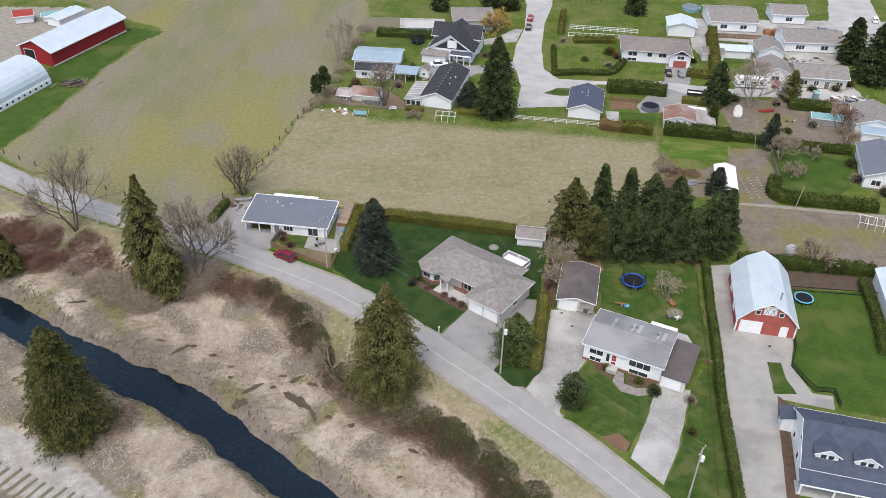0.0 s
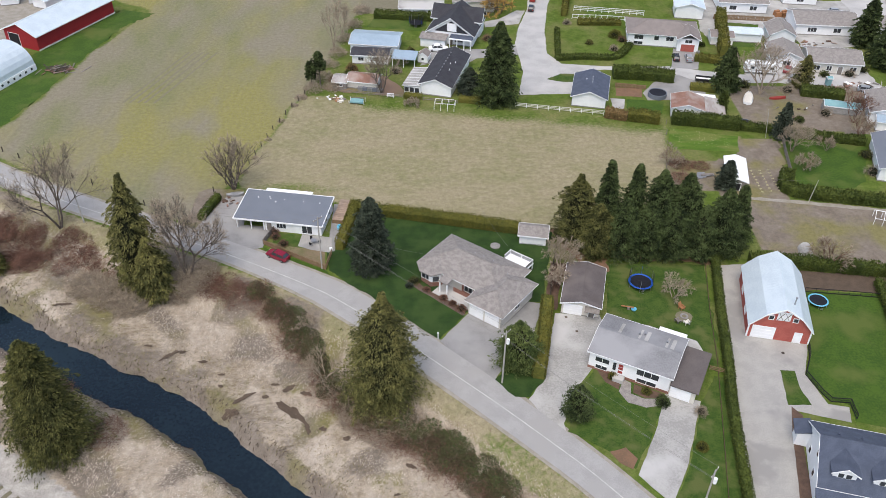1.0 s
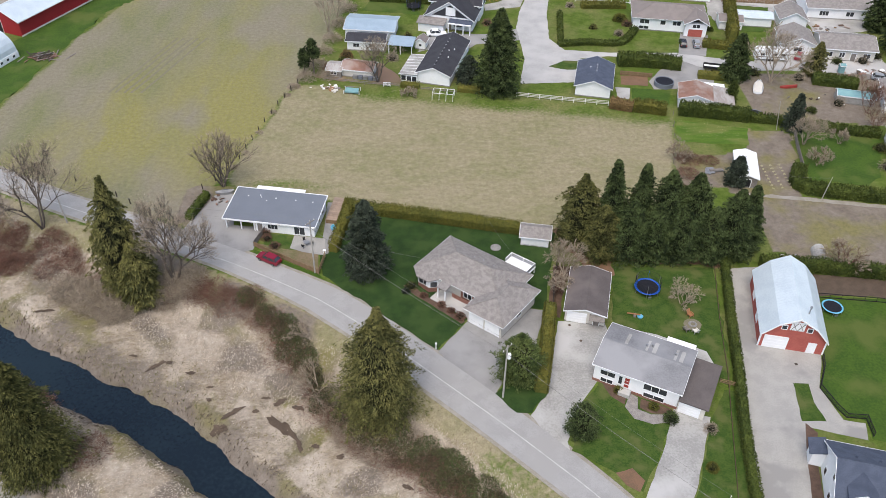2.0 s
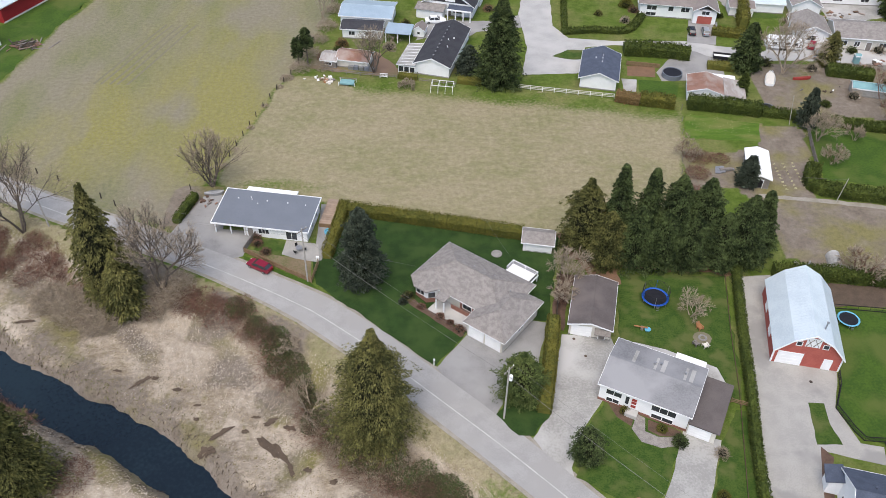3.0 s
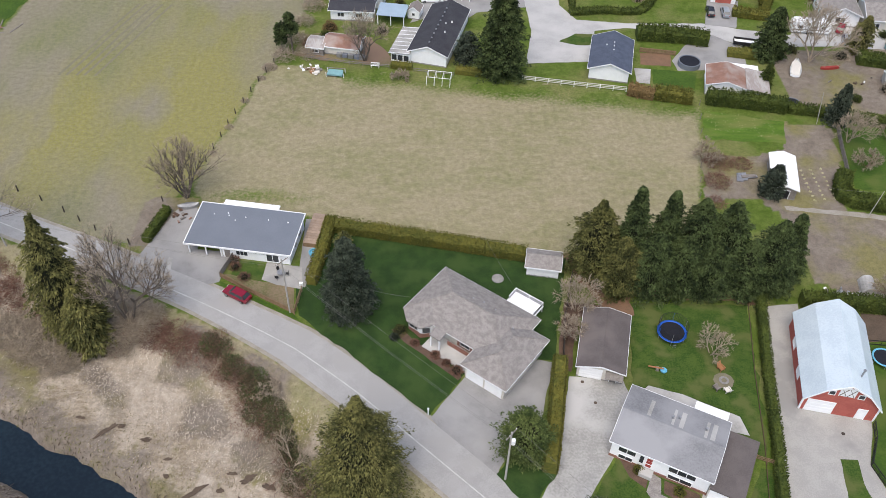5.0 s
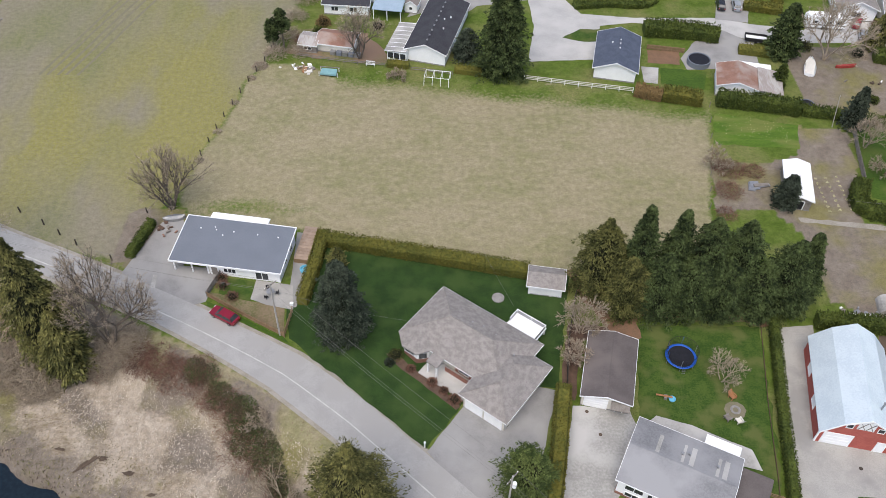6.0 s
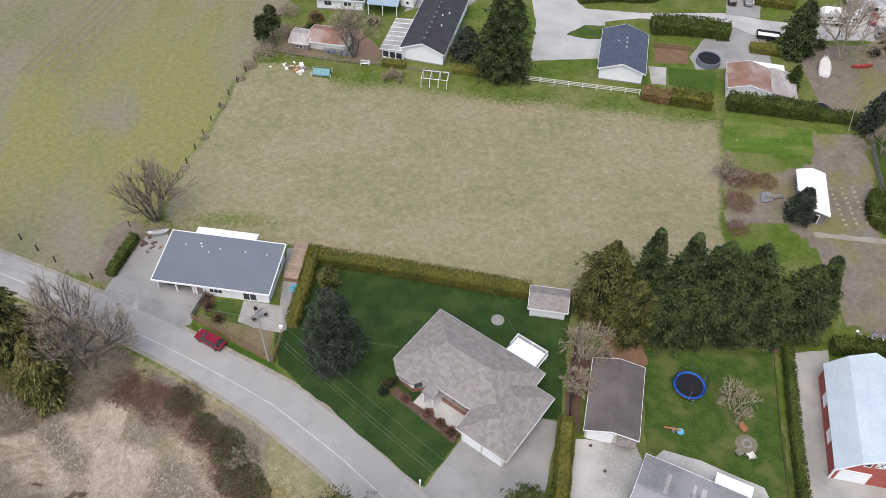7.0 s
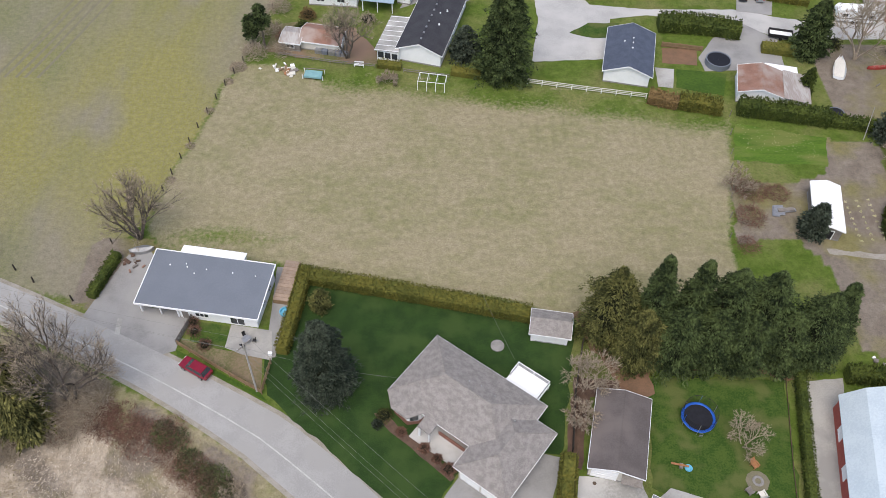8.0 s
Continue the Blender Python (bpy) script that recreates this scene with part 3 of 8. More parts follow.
patch("lawn", [(8.4, 99.2), (11.0, 102.8), (14.4, 105.2), (16.6, 104.5), (16.4, 99.6), (13.6, 95.6), (11.4, 95.6)], 0.065, LAWN_DEEP, "small dark green grass corner under the pole", "lawn")
patch("lawn", [(18.6, 89.0), (20.6, 96.0), (24.4, 102.2), (29.5, 99.0), (33.6, 97.2), (34.6, 96.0), (31.5, 89.5), (27.4, 82.4), (24.0, 85.6)], 0.03, LAWN_MID, "mossy front lawn with patches", "lawn")
patch("driveway", [(34.6, 96.8), (39.6, 95.2), (37.2, 89), (34.6, 82.6), (31.3, 76.6), (27.6, 81.4), (31.6, 89.4)], 0.045, CONCRETE, "stained pale concrete driveway to the split-level house", "driveway", 0.08, 3)
patch("lawn", [(39.6, 95.0), (43.0, 100.5), (46.0, 100.5), (42.0, 82), (38.5, 66), (33.4, 71), (31.3, 76), (34.8, 82.4)], 0.03, LAWN_MID, "green grass strip beside the hedge", "lawn", 0.2, 4)
patch("lawn", [(26.5, 128.6), (48.4, 128.8), (46.4, 114), (44.2, 101.0), (40.2, 106.5), (28.2, 113.4), (29.6, 124)], 0.03, LAWN_MID, "mossy back lawn with trampoline", "lawn", 0.3, 5)
patch("mulch_bed", [(20.5, 139), (25, 129.8), (34, 130.2), (50, 129.0), (51, 134), (46, 139), (26, 139.5)], 0.05, DUFF, "red-brown needle litter under the conifers", "mulch", 0.6, 6)
patch("mulch_bed", [(20.2, 128.8), (26.4, 128.4), (26.0, 125.6), (22.0, 125.8), (19.8, 115.6), (17.8, 116.4)], 0.055, MULCH, "brown mulch strip beside the brown garage", "mulch", 0.2, 7)
patch("driveway", [(51.2, 128.6), (56.4, 129.2), (52.6, 110.2), (60.2, 108.0), (59.4, 105.4), (57.6, 101.2), (58.5, 97.2), (59.0, 95.0), (62.0, 94.4), (61.2, 91.4), (53.4, 93.6), (50.2, 82), (47.6, 72.5), (44, 60), (36, 66), (41.6, 74.6), (47.0, 104.8)], 0.04, SLAB, "long pale concrete drive to the red barn", "driveway", 0.06, 8)
patch("lawn", [(53.9, 102.0), (56.2, 101.9), (55.8, 98.3), (56.4, 94.7), (52.8, 94.7)], 0.055, LAWN_MID, "small grass island in the concrete drive", "lawn", 0.08, 9)
patch("lawn", [(60.6, 107.8), (64.2, 121.5), (80.5, 121), (100, 117), (96, 84), (66, 90.5), (61.9, 91.6), (62.3, 94.9), (59.2, 96.2), (57.8, 101.4), (60.2, 105.6)], 0.03, LAWN_BRIGHT, "bright green mown lawn beside the red barn", "lawn", 0.15, 10)
patch("mulch_bed", [(64.4, 121.8), (65.6, 127.4), (81, 126), (80.4, 121.4)], 0.04, MUD, "dark bare soil strip along a hedge", "soil bed", 0.3, 11)
patch("driveway", [(-47.3, 137.4), (-43.6, 148.4), (-40.4, 149.0), (-38.9, 147), (-38.2, 139), (-32.6, 138.6), (-33.4, 132), (-35, 131.4), (-41.0, 134)], 0.045, PAVED, "grey asphalt driveway before the white bungalow", "driveway", 0.08, 12)
patch("driveway_patch", [(-42.4, 137.2), (-41.7, 137.0), (-41.5, 134.4), (-42.2, 134.5)], 0.055, CONCRETE, "pale concrete patch in the asphalt", "patch", 0.02, 13)
patch("lawn", [(-32.0, 137.0), (-26.8, 136.0), (-26.8, 132.2), (-31.8, 133.6)], 0.03, LAWN_MID, "small lawn behind a board fence", "lawn", 0.1, 14)
patch("mulch_bed", [(-33.0, 133.8), (-26.8, 132.2), (-21.6, 131.0), (-21.2, 126.4), (-33.2, 132.9)], 0.025, VERGE, "dry brown garden bed behind a board fence", "garden bed", 0.1, 15)
patch("verge", [(-33.4, 132.2), (-21, 125.6), (-20, 124.4), (-33, 131.2)], 0.055, LAWN_BRIGHT, "narrow green grass strip beside the road", "verge", 0.1, 16)
patch("patio", [(-26.6, 136.4), (-20.9, 135.4), (-20.3, 130.7), (-24.5, 131.6), (-26.9, 132.6)], 0.05, SLAB, "worn concrete patio beside the bungalow", "patio", 0.03, 17)
patch("side_path", [(-21.6, 146.6), (-18.4, 146.4), (-18.9, 139), (-19.9, 131.2), (-21.2, 131)], 0.045, PAVED, "grey path beside the bungalow", "path", 0.03, 18)
patch("garden_lawn", [(53.0, 179.4), (68.0, 176.4), (66.2, 169.4), (50.8, 170.6)], 0.03, GARDENGRASS, "bright green daffodil grass plot", "grass plot", 0.3, 19)
patch("lawn", [(77.8, 176.0), (96, 172.5), (90, 158), (86, 154.6), (75.0, 157.0)], 0.03, LAWN_BRIGHT, "bright green neighbour's back lawn", "lawn", 0.3, 20)
patch("footpath", [(60.8, 151.8), (72, 150.6), (100, 146.2), (100, 145.2), (72, 149.4), (61, 150.8)], 0.035, SHOULDER, "pale worn footpath through bare soil", "path", 0.15, 22)
patch("barn_yard_grass", [(-112, 184), (-101.6, 170), (-97, 190), (-95, 209), (-90, 233), (-84, 243), (-94, 246), (-108, 214)], 0.03, LAWN_BRIGHT, "green grass strip beside the far barns", "grass", 0.6, 23)
patch("barn_yard", [(-145, 262), (-112, 262), (-101, 246), (-116, 226), (-110, 208), (-128, 196), (-160, 230)], 0.02, SHOULDER, "pale gravel yard behind the far barns", "yard", 0.8, 24)
patch("lawn", [(45.3, 194.0), (54.4, 193.0), (52.6, 186.8), (44.4, 188.8)], 0.03, LAWN_BRIGHT, "small bright lawn beside the slate-roofed garage", "lawn", 0.15, 61)
patch("garden_bed", [(43.6, 200.2), (50.2, 200.2), (49.4, 195.2), (43.0, 195.8)], 0.032, DUFF, "brown fenced vegetable bed", "garden bed", 0.1, 62)
patch("patio", [(41.4, 194.4), (44.9, 194.0), (43.8, 188.6), (41.2, 189.0)], 0.036, CONCRETE, "pale slab beside the slate-roofed garage", "patio", 0.05, 63)
patch("lawn", [(79.8, 226), (83.4, 243.4), (92.4, 242.4), (88.6, 226.6)], 0.04, LAWN_BRIGHT, "bright lawn behind the tall golden hedge", "lawn", 0.3, 64)
patch("lawn", [(-22, 236), (-6, 233.5), (-4.5, 241.0), (-20, 242.6)], 0.03, LAWN_BRIGHT, "green back lawn with a dark trampoline", "lawn", 0.4, 65)
patch("bare_soil", [(-30.5, 197.5), (-23, 195.0), (-9.5, 193.8), (-9.0, 196.5), (-14, 204.5), (-25, 206.0), (-30.0, 204.5)], 0.02, VERGE, "scrubby brown ground round the low sheds", "ground", 0.6, 66)
patch("bare_soil", [(-25.5, 245.0), (-10, 246.5), (-9, 258.0), (-24, 259.0)], 0.02, SOILTRACK, "bare soil behind a far hedge", "soil", 0.6, 67)
patch("mulch_bed", [(24.6, 131.6), (30.4, 131.6), (30.6, 126.4), (28.6, 125.4), (26.2, 126.8)], 0.06, DUFF, "red-brown litter beside the brown garage", "mulch", 0.4, 68)
# streets of the neighbourhood
patch("street", [(27.0, 300), (39.5, 300), (36, 272), (31.8, 255), (29.0, 235), (28.2, 220), (31.5, 213.6), (43, 212.4), (60, 213.0), (68.6, 210.6), (80, 208.5), (112, 203), (114, 207), (112, 202.5), (90, 204.5), (66.6, 203.6), (60.5, 208.4), (48, 209.9), (42.3, 210.5), (35.0, 209.0), (33.8, 203.0), (33.0, 196.6), (18.8, 195.3), (20.9, 208), (20.0, 226), (21.4, 236), (25.4, 252), (27.5, 272)], 0.045, STREET, "pale grey asphalt street with a turning circle", "street", 0.1, 25)
patch("island", [(26.6, 204.3), (30.6, 207.6), (36.5, 207.6), (36, 203.2), (31, 202.8)], 0.07, LAWN_MID, "grass island in the turning circle", "grass island", 0.15, 26)
patch("driveway", [(60.4, 212.4), (67.2, 211.4), (70.6, 223.6), (63.4, 224.4)], 0.055, PAVED, "grey drive with two parked cars", "driveway", 0.05, 27)
patch("driveway", [(54.0, 203.6), (61.0, 208.2), (66.4, 203.4), (65.4, 193), (56.4, 194), (50.5, 193.6), (50.0, 197.4)], 0.05, PAVED, "grey paved yard beside the rusty roof", "driveway", 0.08, 28)
patch("street", [(100, 222), (100, 236), (84, 236), (76, 226), (74, 238), (78, 262), (120, 262), (150, 262), (150, 250), (124, 246), (124, 232)], 0.03, CONCRETE, "pale paved yards of far houses", "yard", 0.3, 29)
patch("street", [(124, 262), (138, 300), (150, 300), (139, 254), (150, 250), (170, 246), (170, 240), (124, 248)], 0.05, STREET, "pale far street", "street", 0.2, 30)
patch("driveway", [(-6, 211), (-3, 222), (12, 222), (21, 226), (21, 219), (9, 216), (5, 211), (-1, 214)], 0.04, PAVED, "grey yard behind the charcoal-roofed house", "driveway", 0.1, 31)
patch("driveway", [(12, 237), (22, 240), (24.5, 250), (22, 250), (16, 243), (12, 241)], 0.035, CONCRETE, "pale drive of a far house", "driveway", 0.1, 32)
patch("yard", [(78, 205), (112, 202), (112, 212), (98, 213), (80, 215)], 0.04, STREET, "grey gravel yard with a caravan", "yard", 0.3, 33)


# ---- plants ----
def crown_points(h, r, base, count, shape, rnd, branches, droop):
    """Blades on the flat, drooping boughs of a conifer: places and directions."""
    pos, way = [], []
    lean = rnd.normal(0, 0.15, 2)
    k = max(10, count // branches)
    for i in range(branches):
        f = ((i + rnd.random()) / branches) ** 1.12
        z = base + (h - base) * f
        a = i * 2.399963 + rnd.uniform(-0.5, 0.5)
        reach = r * shape(f) * (rnd.uniform(0.62, 1.05) + 0.28 * (rnd.random() > 0.86)) * (1 + 0.11 * math.sin(3 * a + 9 * f) + 0.08 * math.sin(5 * a - 14 * f)) + 0.15
        sag = droop * rnd.uniform(0.6, 1.5)
        t = 0.25 + 0.75 * rnd.random(k) ** 0.65
        fan = reach * 0.24 * np.sin(np.pi * np.clip(t, 0, 0.97)) + 0.10
        side = rnd.uniform(-1, 1, k) * fan
        ca, sa = math.cos(a), math.sin(a)
        px = ca * reach * t - sa * side + lean[0] * f
        py = sa * reach * t + ca * side + lean[1] * f
        pz = z + sag * reach * t * t - 0.25 * np.abs(side) + rnd.normal(0, 0.05, k)
        pos.append(np.stack([px, py, pz], 1))
        s = side / fan * rnd.uniform(0.3, 1.0, k)
        way.append(np.stack([ca - sa * s, sa + ca * s, 1.6 * sag * t - 0.15 * np.abs(s) + rnd.normal(0.05, 0.18, k)], 1) + rnd.normal(0, 0.22, (k, 3)))
    return np.concatenate(pos), np.concatenate(way)


# added solid in the crown's middle, coloured dark to give shaded gaps
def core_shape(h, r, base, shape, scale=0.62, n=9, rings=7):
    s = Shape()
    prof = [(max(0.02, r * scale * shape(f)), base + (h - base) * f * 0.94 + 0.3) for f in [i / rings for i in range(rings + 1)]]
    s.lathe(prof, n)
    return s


SHAPES = {
    "cone": lambda f: max(0.01, min((1 - f) ** 0.72, 2.4 * (1 - f))) * (0.72 + 0.28 * min(1, f * 6)),
    "egg": lambda f: max(0.01, math.sin(math.pi * min(1, 0.22 + 0.76 * f)) ** 0.62 * (1 - 0.18 * f) * min(1, 0.02 + 4.0 * (1 - f))),
    "column": lambda f: max(0.01, min((1 - f ** 2.2) ** 0.6, 2.6 * (1 - f)) * (0.8 + 0.2 * min(1, f * 5))),
    "fat": lambda f: max(0.01, min((1 - f) ** 0.62, 3.2 * (1 - f)) * (0.70 + 0.30 * min(1, f * 4))),
}


def conifer(name, label, x, y, h, r, leaf, shape="cone", count=7000, base=0.6, droop=-0.25, blade=(0.75, 0.24), seed=1, branches=170, sink=0.0, category="tree"):
    rnd = np.random.default_rng(seed)
    np.random.seed(seed)
    z = height(x, y) - sink
    ob = thing(name, label, category, pose(x, y, z, 0, 0, seed * 37 % 360))
    f = SHAPES[shape]
    tr = Shape()
    tr.tube((0, 0, -0.3), (0, 0, h * 0.5), 0.018 * h + 0.05, 0.010 * h + 0.03, 8)
    tr.tube((0, 0, h * 0.5), (0, 0, h * 0.97), 0.010 * h + 0.03, 0.02, 6)
    part("trunk", tr, BARK, ob, "grey-brown bark")
    p, w = crown_points(h, r, base, int(count * 1.5), f, rnd, int(branches * 2.6), droop)
    ln = rnd.uniform(0.6, 1.3, len(p)) * blade[0] * 0.72
    wd = rnd.uniform(0.7, 1.3, len(p)) * blade[1]
    crown = part("crown", sprays_mesh("crown", p, w, ln, wd, leaf), leaf, ob)
    part("inner_foliage", core_shape(h, r, base + 0.3, f, 0.55), CORE, ob, "solid near-black core, shade between boughs put into its colour")
    return ob


def branch(s, p, d, ln, r, depth, rnd, spread, tips, up):
    """One limb and what grows from it."""
    q = p
    k = 3 if depth > 1 else 2
    for i in range(k):
        d = (d + Vector(rnd.normal(0, 0.13, 3)) + Vector((0, 0, up))).normalized()
        e = q + d * (ln / k)
        ra, rb = r * (1 - 0.3 * i / k), r * (1 - 0.3 * (i + 1) / k)
        s.tube(q, e, ra, rb, 6 if r > 0.12 else (4 if r > 0.03 else 3))
        q = e
        if depth > 0 and i > 0:
            side = d.orthogonal().normalized()
            side.rotate(Matrix.Rotation(rnd.uniform(0, 6.28), 3, d))
            branch(s, q, (d * 0.6 + side * spread).normalized(), ln * rnd.uniform(0.45, 0.7), r * 0.5, depth - 1, rnd, spread, tips, up)
    if depth > 0:
        for j in range(2):
            side = d.orthogonal().normalized()
            side.rotate(Matrix.Rotation(rnd.uniform(0, 6.28), 3, d))
            branch(s, q, (d + side * spread * rnd.uniform(0.4, 1.0)).normalized(), ln * rnd.uniform(0.55, 0.78), r * 0.62, depth - 1, rnd, spread, tips, up)
    else:
        tips.append((tuple(q), tuple(d), ln))


def bare_tree(name, label, x, y, h, r, seed, stems=1, depth=4, spread=0.6, up=0.05, twigs=5, wood=BARK, twig=TWIG, twig_len=0.9, twig_w=0.035, splay=0.25):
    rnd = np.random.default_rng(seed)
    np.random.seed(seed)
    ob = thing(name, label, "tree" if h > 3 else "shrub", pose(x, y, height(x, y)))
    s, tips = Shape(), []
    for k in range(stems):
        a = 6.283 * k / stems + rnd.uniform(-0.4, 0.4)
        d = Vector((math.cos(a) * splay, math.sin(a) * splay, 1)).normalized() if stems > 1 else Vector((rnd.normal(0, 0.05), rnd.normal(0, 0.05), 1))
        branch(s, Vector((math.cos(a) * 0.15 * (stems > 1), math.sin(a) * 0.15 * (stems > 1), -0.2)), d, h * 0.40 * rnd.uniform(0.85, 1.1), r, depth, rnd, spread, tips, up)
    part("limb_frame", s, wood, ob, "bare grey-brown limbs")
    pos = np.repeat(np.array([t[0] for t in tips]), twigs, 0)
    way = np.repeat(np.array([t[1] for t in tips]), twigs, 0) + rnd.normal(0, 0.45, (len(pos), 3))
    n = len(pos)
    part("twig_haze", sprays_mesh("twigs", pos - way * 0.2, way, rnd.uniform(0.5, 1.3, n) * twig_len, np.full(n, twig_w), twig), twig, ob, "fine bare twigs")
    return ob


def thicket(name, label, spots, material, seed, count, tall=1.6, blade=(1.1, 0.06), spread=1.0, category="thicket", lie=0.35, fill=0):
    """Stuff: tangled stems or leaves over rounded mounds; spots are (x, y, radius), fill adds smaller ones between neighbours."""
    rnd = np.random.default_rng(seed)
    np.random.seed(seed)
    more = [(x0 + (x1 - x0) * t + rnd.normal(0, 1.3), y0 + (y1 - y0) * t + rnd.normal(0, 1.3), min(r0, r1) * rnd.uniform(0.35, 0.8)) for (x0, y0, r0), (x1, y1, r1) in zip(spots, spots[1:])
            if math.hypot(x1 - x0, y1 - y0) < 10 for t in rnd.random(fill)]
    spots = [(x, y, r * (0.75 if fill else 1.0)) for x, y, r in spots] + more
    area = np.array([s[2] ** 2 for s in spots])
    pick = rnd.choice(len(spots), count, p=area / area.sum())
    sp = np.array(spots)[pick]
    rr, a = np.sqrt(rnd.random(count)), rnd.uniform(0, 6.283, count)
    x, y = sp[:, 0] + sp[:, 2] * rr * np.cos(a) * spread, sp[:, 1] + sp[:, 2] * rr * np.sin(a) * spread
    z = land(x, y) + np.maximum(0.05, tall * (1 - rr ** 2) ** 0.5 * rnd.random(count) ** 0.5) * rnd.uniform(0.5, 1.1, count) - 0.05
    way = np.stack([rnd.normal(0, 1, count), rnd.normal(0, 1, count), rnd.normal(lie, 0.5, count)], 1)
    me = sprays_mesh(name, np.stack([x, y, z], 1), way, rnd.uniform(0.5, 1.3, count) * blade[0], rnd.uniform(0.7, 1.3, count) * blade[1], material)
    return tagged(new(name, me), label, category, kind="stuff")


def hedge(label, line, width, tall, leaf, seed, density=34, blade=(0.30, 0.15), rag=0.10, name="hedge"):
    """A clipped hedge along a line: a solid heart and leaf sprays all over it."""
    rnd = np.random.default_rng(seed)
    np.random.seed(seed)
    pts = smooth_line(line, 1.5)
    ob = thing(name, label, "hedge", pose(pts[0][0], pts[0][1], 0))
    ox, oy = pts[0]
    loc = [(x - ox, y - oy) for x, y in pts]
    s = Shape()
    w = width / 2
    L, R = offset(loc, w * 0.9), offset(loc, -w * 0.9)
    L2, R2 = offset(loc, w * 0.72), offset(loc, -w * 0.72)
    n = len(loc)
    hs = [tall * (0.90 + rag * rnd.normal(0, 0.6)) for _ in range(n)]
    rows = [[(x, y, 0) for x, y in L], [(x, y, hs[i] * 0.85) for i, (x, y) in enumerate(L)], [(x, y, hs[i]) for i, (x, y) in enumerate(L2)],
            [(x, y, hs[i]) for i, (x, y) in enumerate(R2)], [(x, y, hs[i] * 0.85) for i, (x, y) in enumerate(R)], [(x, y, 0) for x, y in R]]
    s.add([p for row in rows for p in row], [(k * n + i, k * n + i + 1, (k + 1) * n + i + 1, (k + 1) * n + i) for k in range(5) for i in range(n - 1)]
          + [tuple(k * n for k in range(6)), tuple(k * n + n - 1 for k in range(5, -1, -1))])
    part("hedge_heart", s, leaf, ob, "dense inner twigs")
    seg = np.array(loc)
    d = np.diff(seg, axis=0)
    ll = np.hypot(d[:, 0], d[:, 1])
    total = ll.sum()
    count = int(total * (width + 2 * tall) * density)
    i = rnd.choice(len(ll), count, p=ll / total)
    t = rnd.random(count)
    c = seg[i] + d[i] * t[:, None]
    nx, ny = -d[i, 1] / ll[i], d[i, 0] / ll[i]
    u = rnd.uniform(0, width + 2 * tall, count)
    hh = np.array(hs)[i] * (1 - t) + np.array(hs)[np.minimum(i + 1, n - 1)] * t
    off = np.where(u < tall, w, np.where(u < tall + width, w - (u - tall), -w)) * 0.95
    z = np.where(u < tall, u, np.where(u < tall + width, hh, u - tall - width)) + rnd.normal(0, 0.05, count)
    z = np.clip(z, 0.02, None)
    bulge = 1 + 0.10 * np.sin((c[:, 0] + c[:, 1]) * 1.7) * rnd.random(count)
    x, y = c[:, 0] + nx * off * bulge, c[:, 1] + ny * off * bulge
    top = (u >= tall) & (u < tall + width)
    way = np.stack([nx * np.sign(off) * ~top, ny * np.sign(off) * ~top, np.where(top, 1.0, 0.5)], 1) + rnd.normal(0, 0.55, (count, 3))
    part("hedge_leaves", sprays_mesh("hedge_leaves", np.stack([x, y, z], 1), way, rnd.uniform(0.6, 1.3, count) * blade[0], rnd.uniform(0.7, 1.3, count) * blade[1], leaf), leaf, ob)
    return ob


def bush(label, x, y, r, tall, leaf, seed, count=900, blade=(0.4, 0.16), name="shrub"):
    rnd = np.random.default_rng(seed)
    np.random.seed(seed)
    ob = thing(name, label, "shrub", pose(x, y, height(x, y)))
    v = rnd.normal(size=(count, 3))
    v /= np.linalg.norm(v, axis=1, keepdims=True)
    v[:, 2] = np.abs(v[:, 2])
    k = rnd.uniform(0.7, 1.08, count) * (1 + 0.12 * np.sin(4 * v[:, 0] + 3 * v[:, 1] * 2))
    p = v * k[:, None] * np.array([r, r, tall])
    part("crown", sprays_mesh("crown", p, v + rnd.normal(0, 0.5, v.shape), rnd.uniform(0.6, 1.3, count) * blade[0], rnd.uniform(0.7, 1.3, count) * blade[1], leaf), leaf, ob)
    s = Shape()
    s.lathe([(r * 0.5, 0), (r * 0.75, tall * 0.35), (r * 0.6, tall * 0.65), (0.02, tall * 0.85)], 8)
    # added solid core, its dark colour paints the shade inside the shrub
    part("inner_foliage", s, CORE, ob, "solid near-black core, shade among twigs put into its colour")
    return ob


# the big trees by the creek and the road
conifer("thuja_tree", "tall olive-green thuja beside the road", -8.9, 97.4, 21.4, 6.4, THUJA, "egg", 42000, 0.6, -0.42, (0.55, 0.12), 3, 340)
conifer("thuja_tree", "broad dark olive thuja beside the creek", -56.6, 88.6, 21.0, 7.4, CEDAR, "fat", 46000, 0.6, -0.30, (0.58, 0.12), 4, 340)
conifer("thuja_tree", "tall ragged olive thuja above the marsh", -54.0, 124.6, 24.0, 4.8, THUJA, "egg", 24000, 0.5, -0.50, (0.60, 0.14), 5, 130)
conifer("thuja_tree", "lower ragged thuja beside the tall one", -50.8, 122.4, 13.0, 3.6, THUJA, "egg", 7000, 0.3, -0.45, (0.9, 0.26), 6, 90)
conifer("spruce_tree", "dark blue-green spruce on the dark lawn", -12.6, 126.6, 15.2, 5.0, SPRUCE, "fat", 30000, 0.5, -0.16, (0.50, 0.11), 7, 240)
conifer("pine_tree", "round green pine beside the utility pole", 12.3, 102.6, 9.0, 3.7, PINE, "egg", 14000, 0.4, -0.10, (0.45, 0.13), 8, 170)
conifer("holly_tree", "small round dark green tree on a front lawn", 20.3, 92.0, 6.6, 2.4, FIR, "egg", 7000, 0.5, -0.15, (0.36, 0.12), 9, 110)
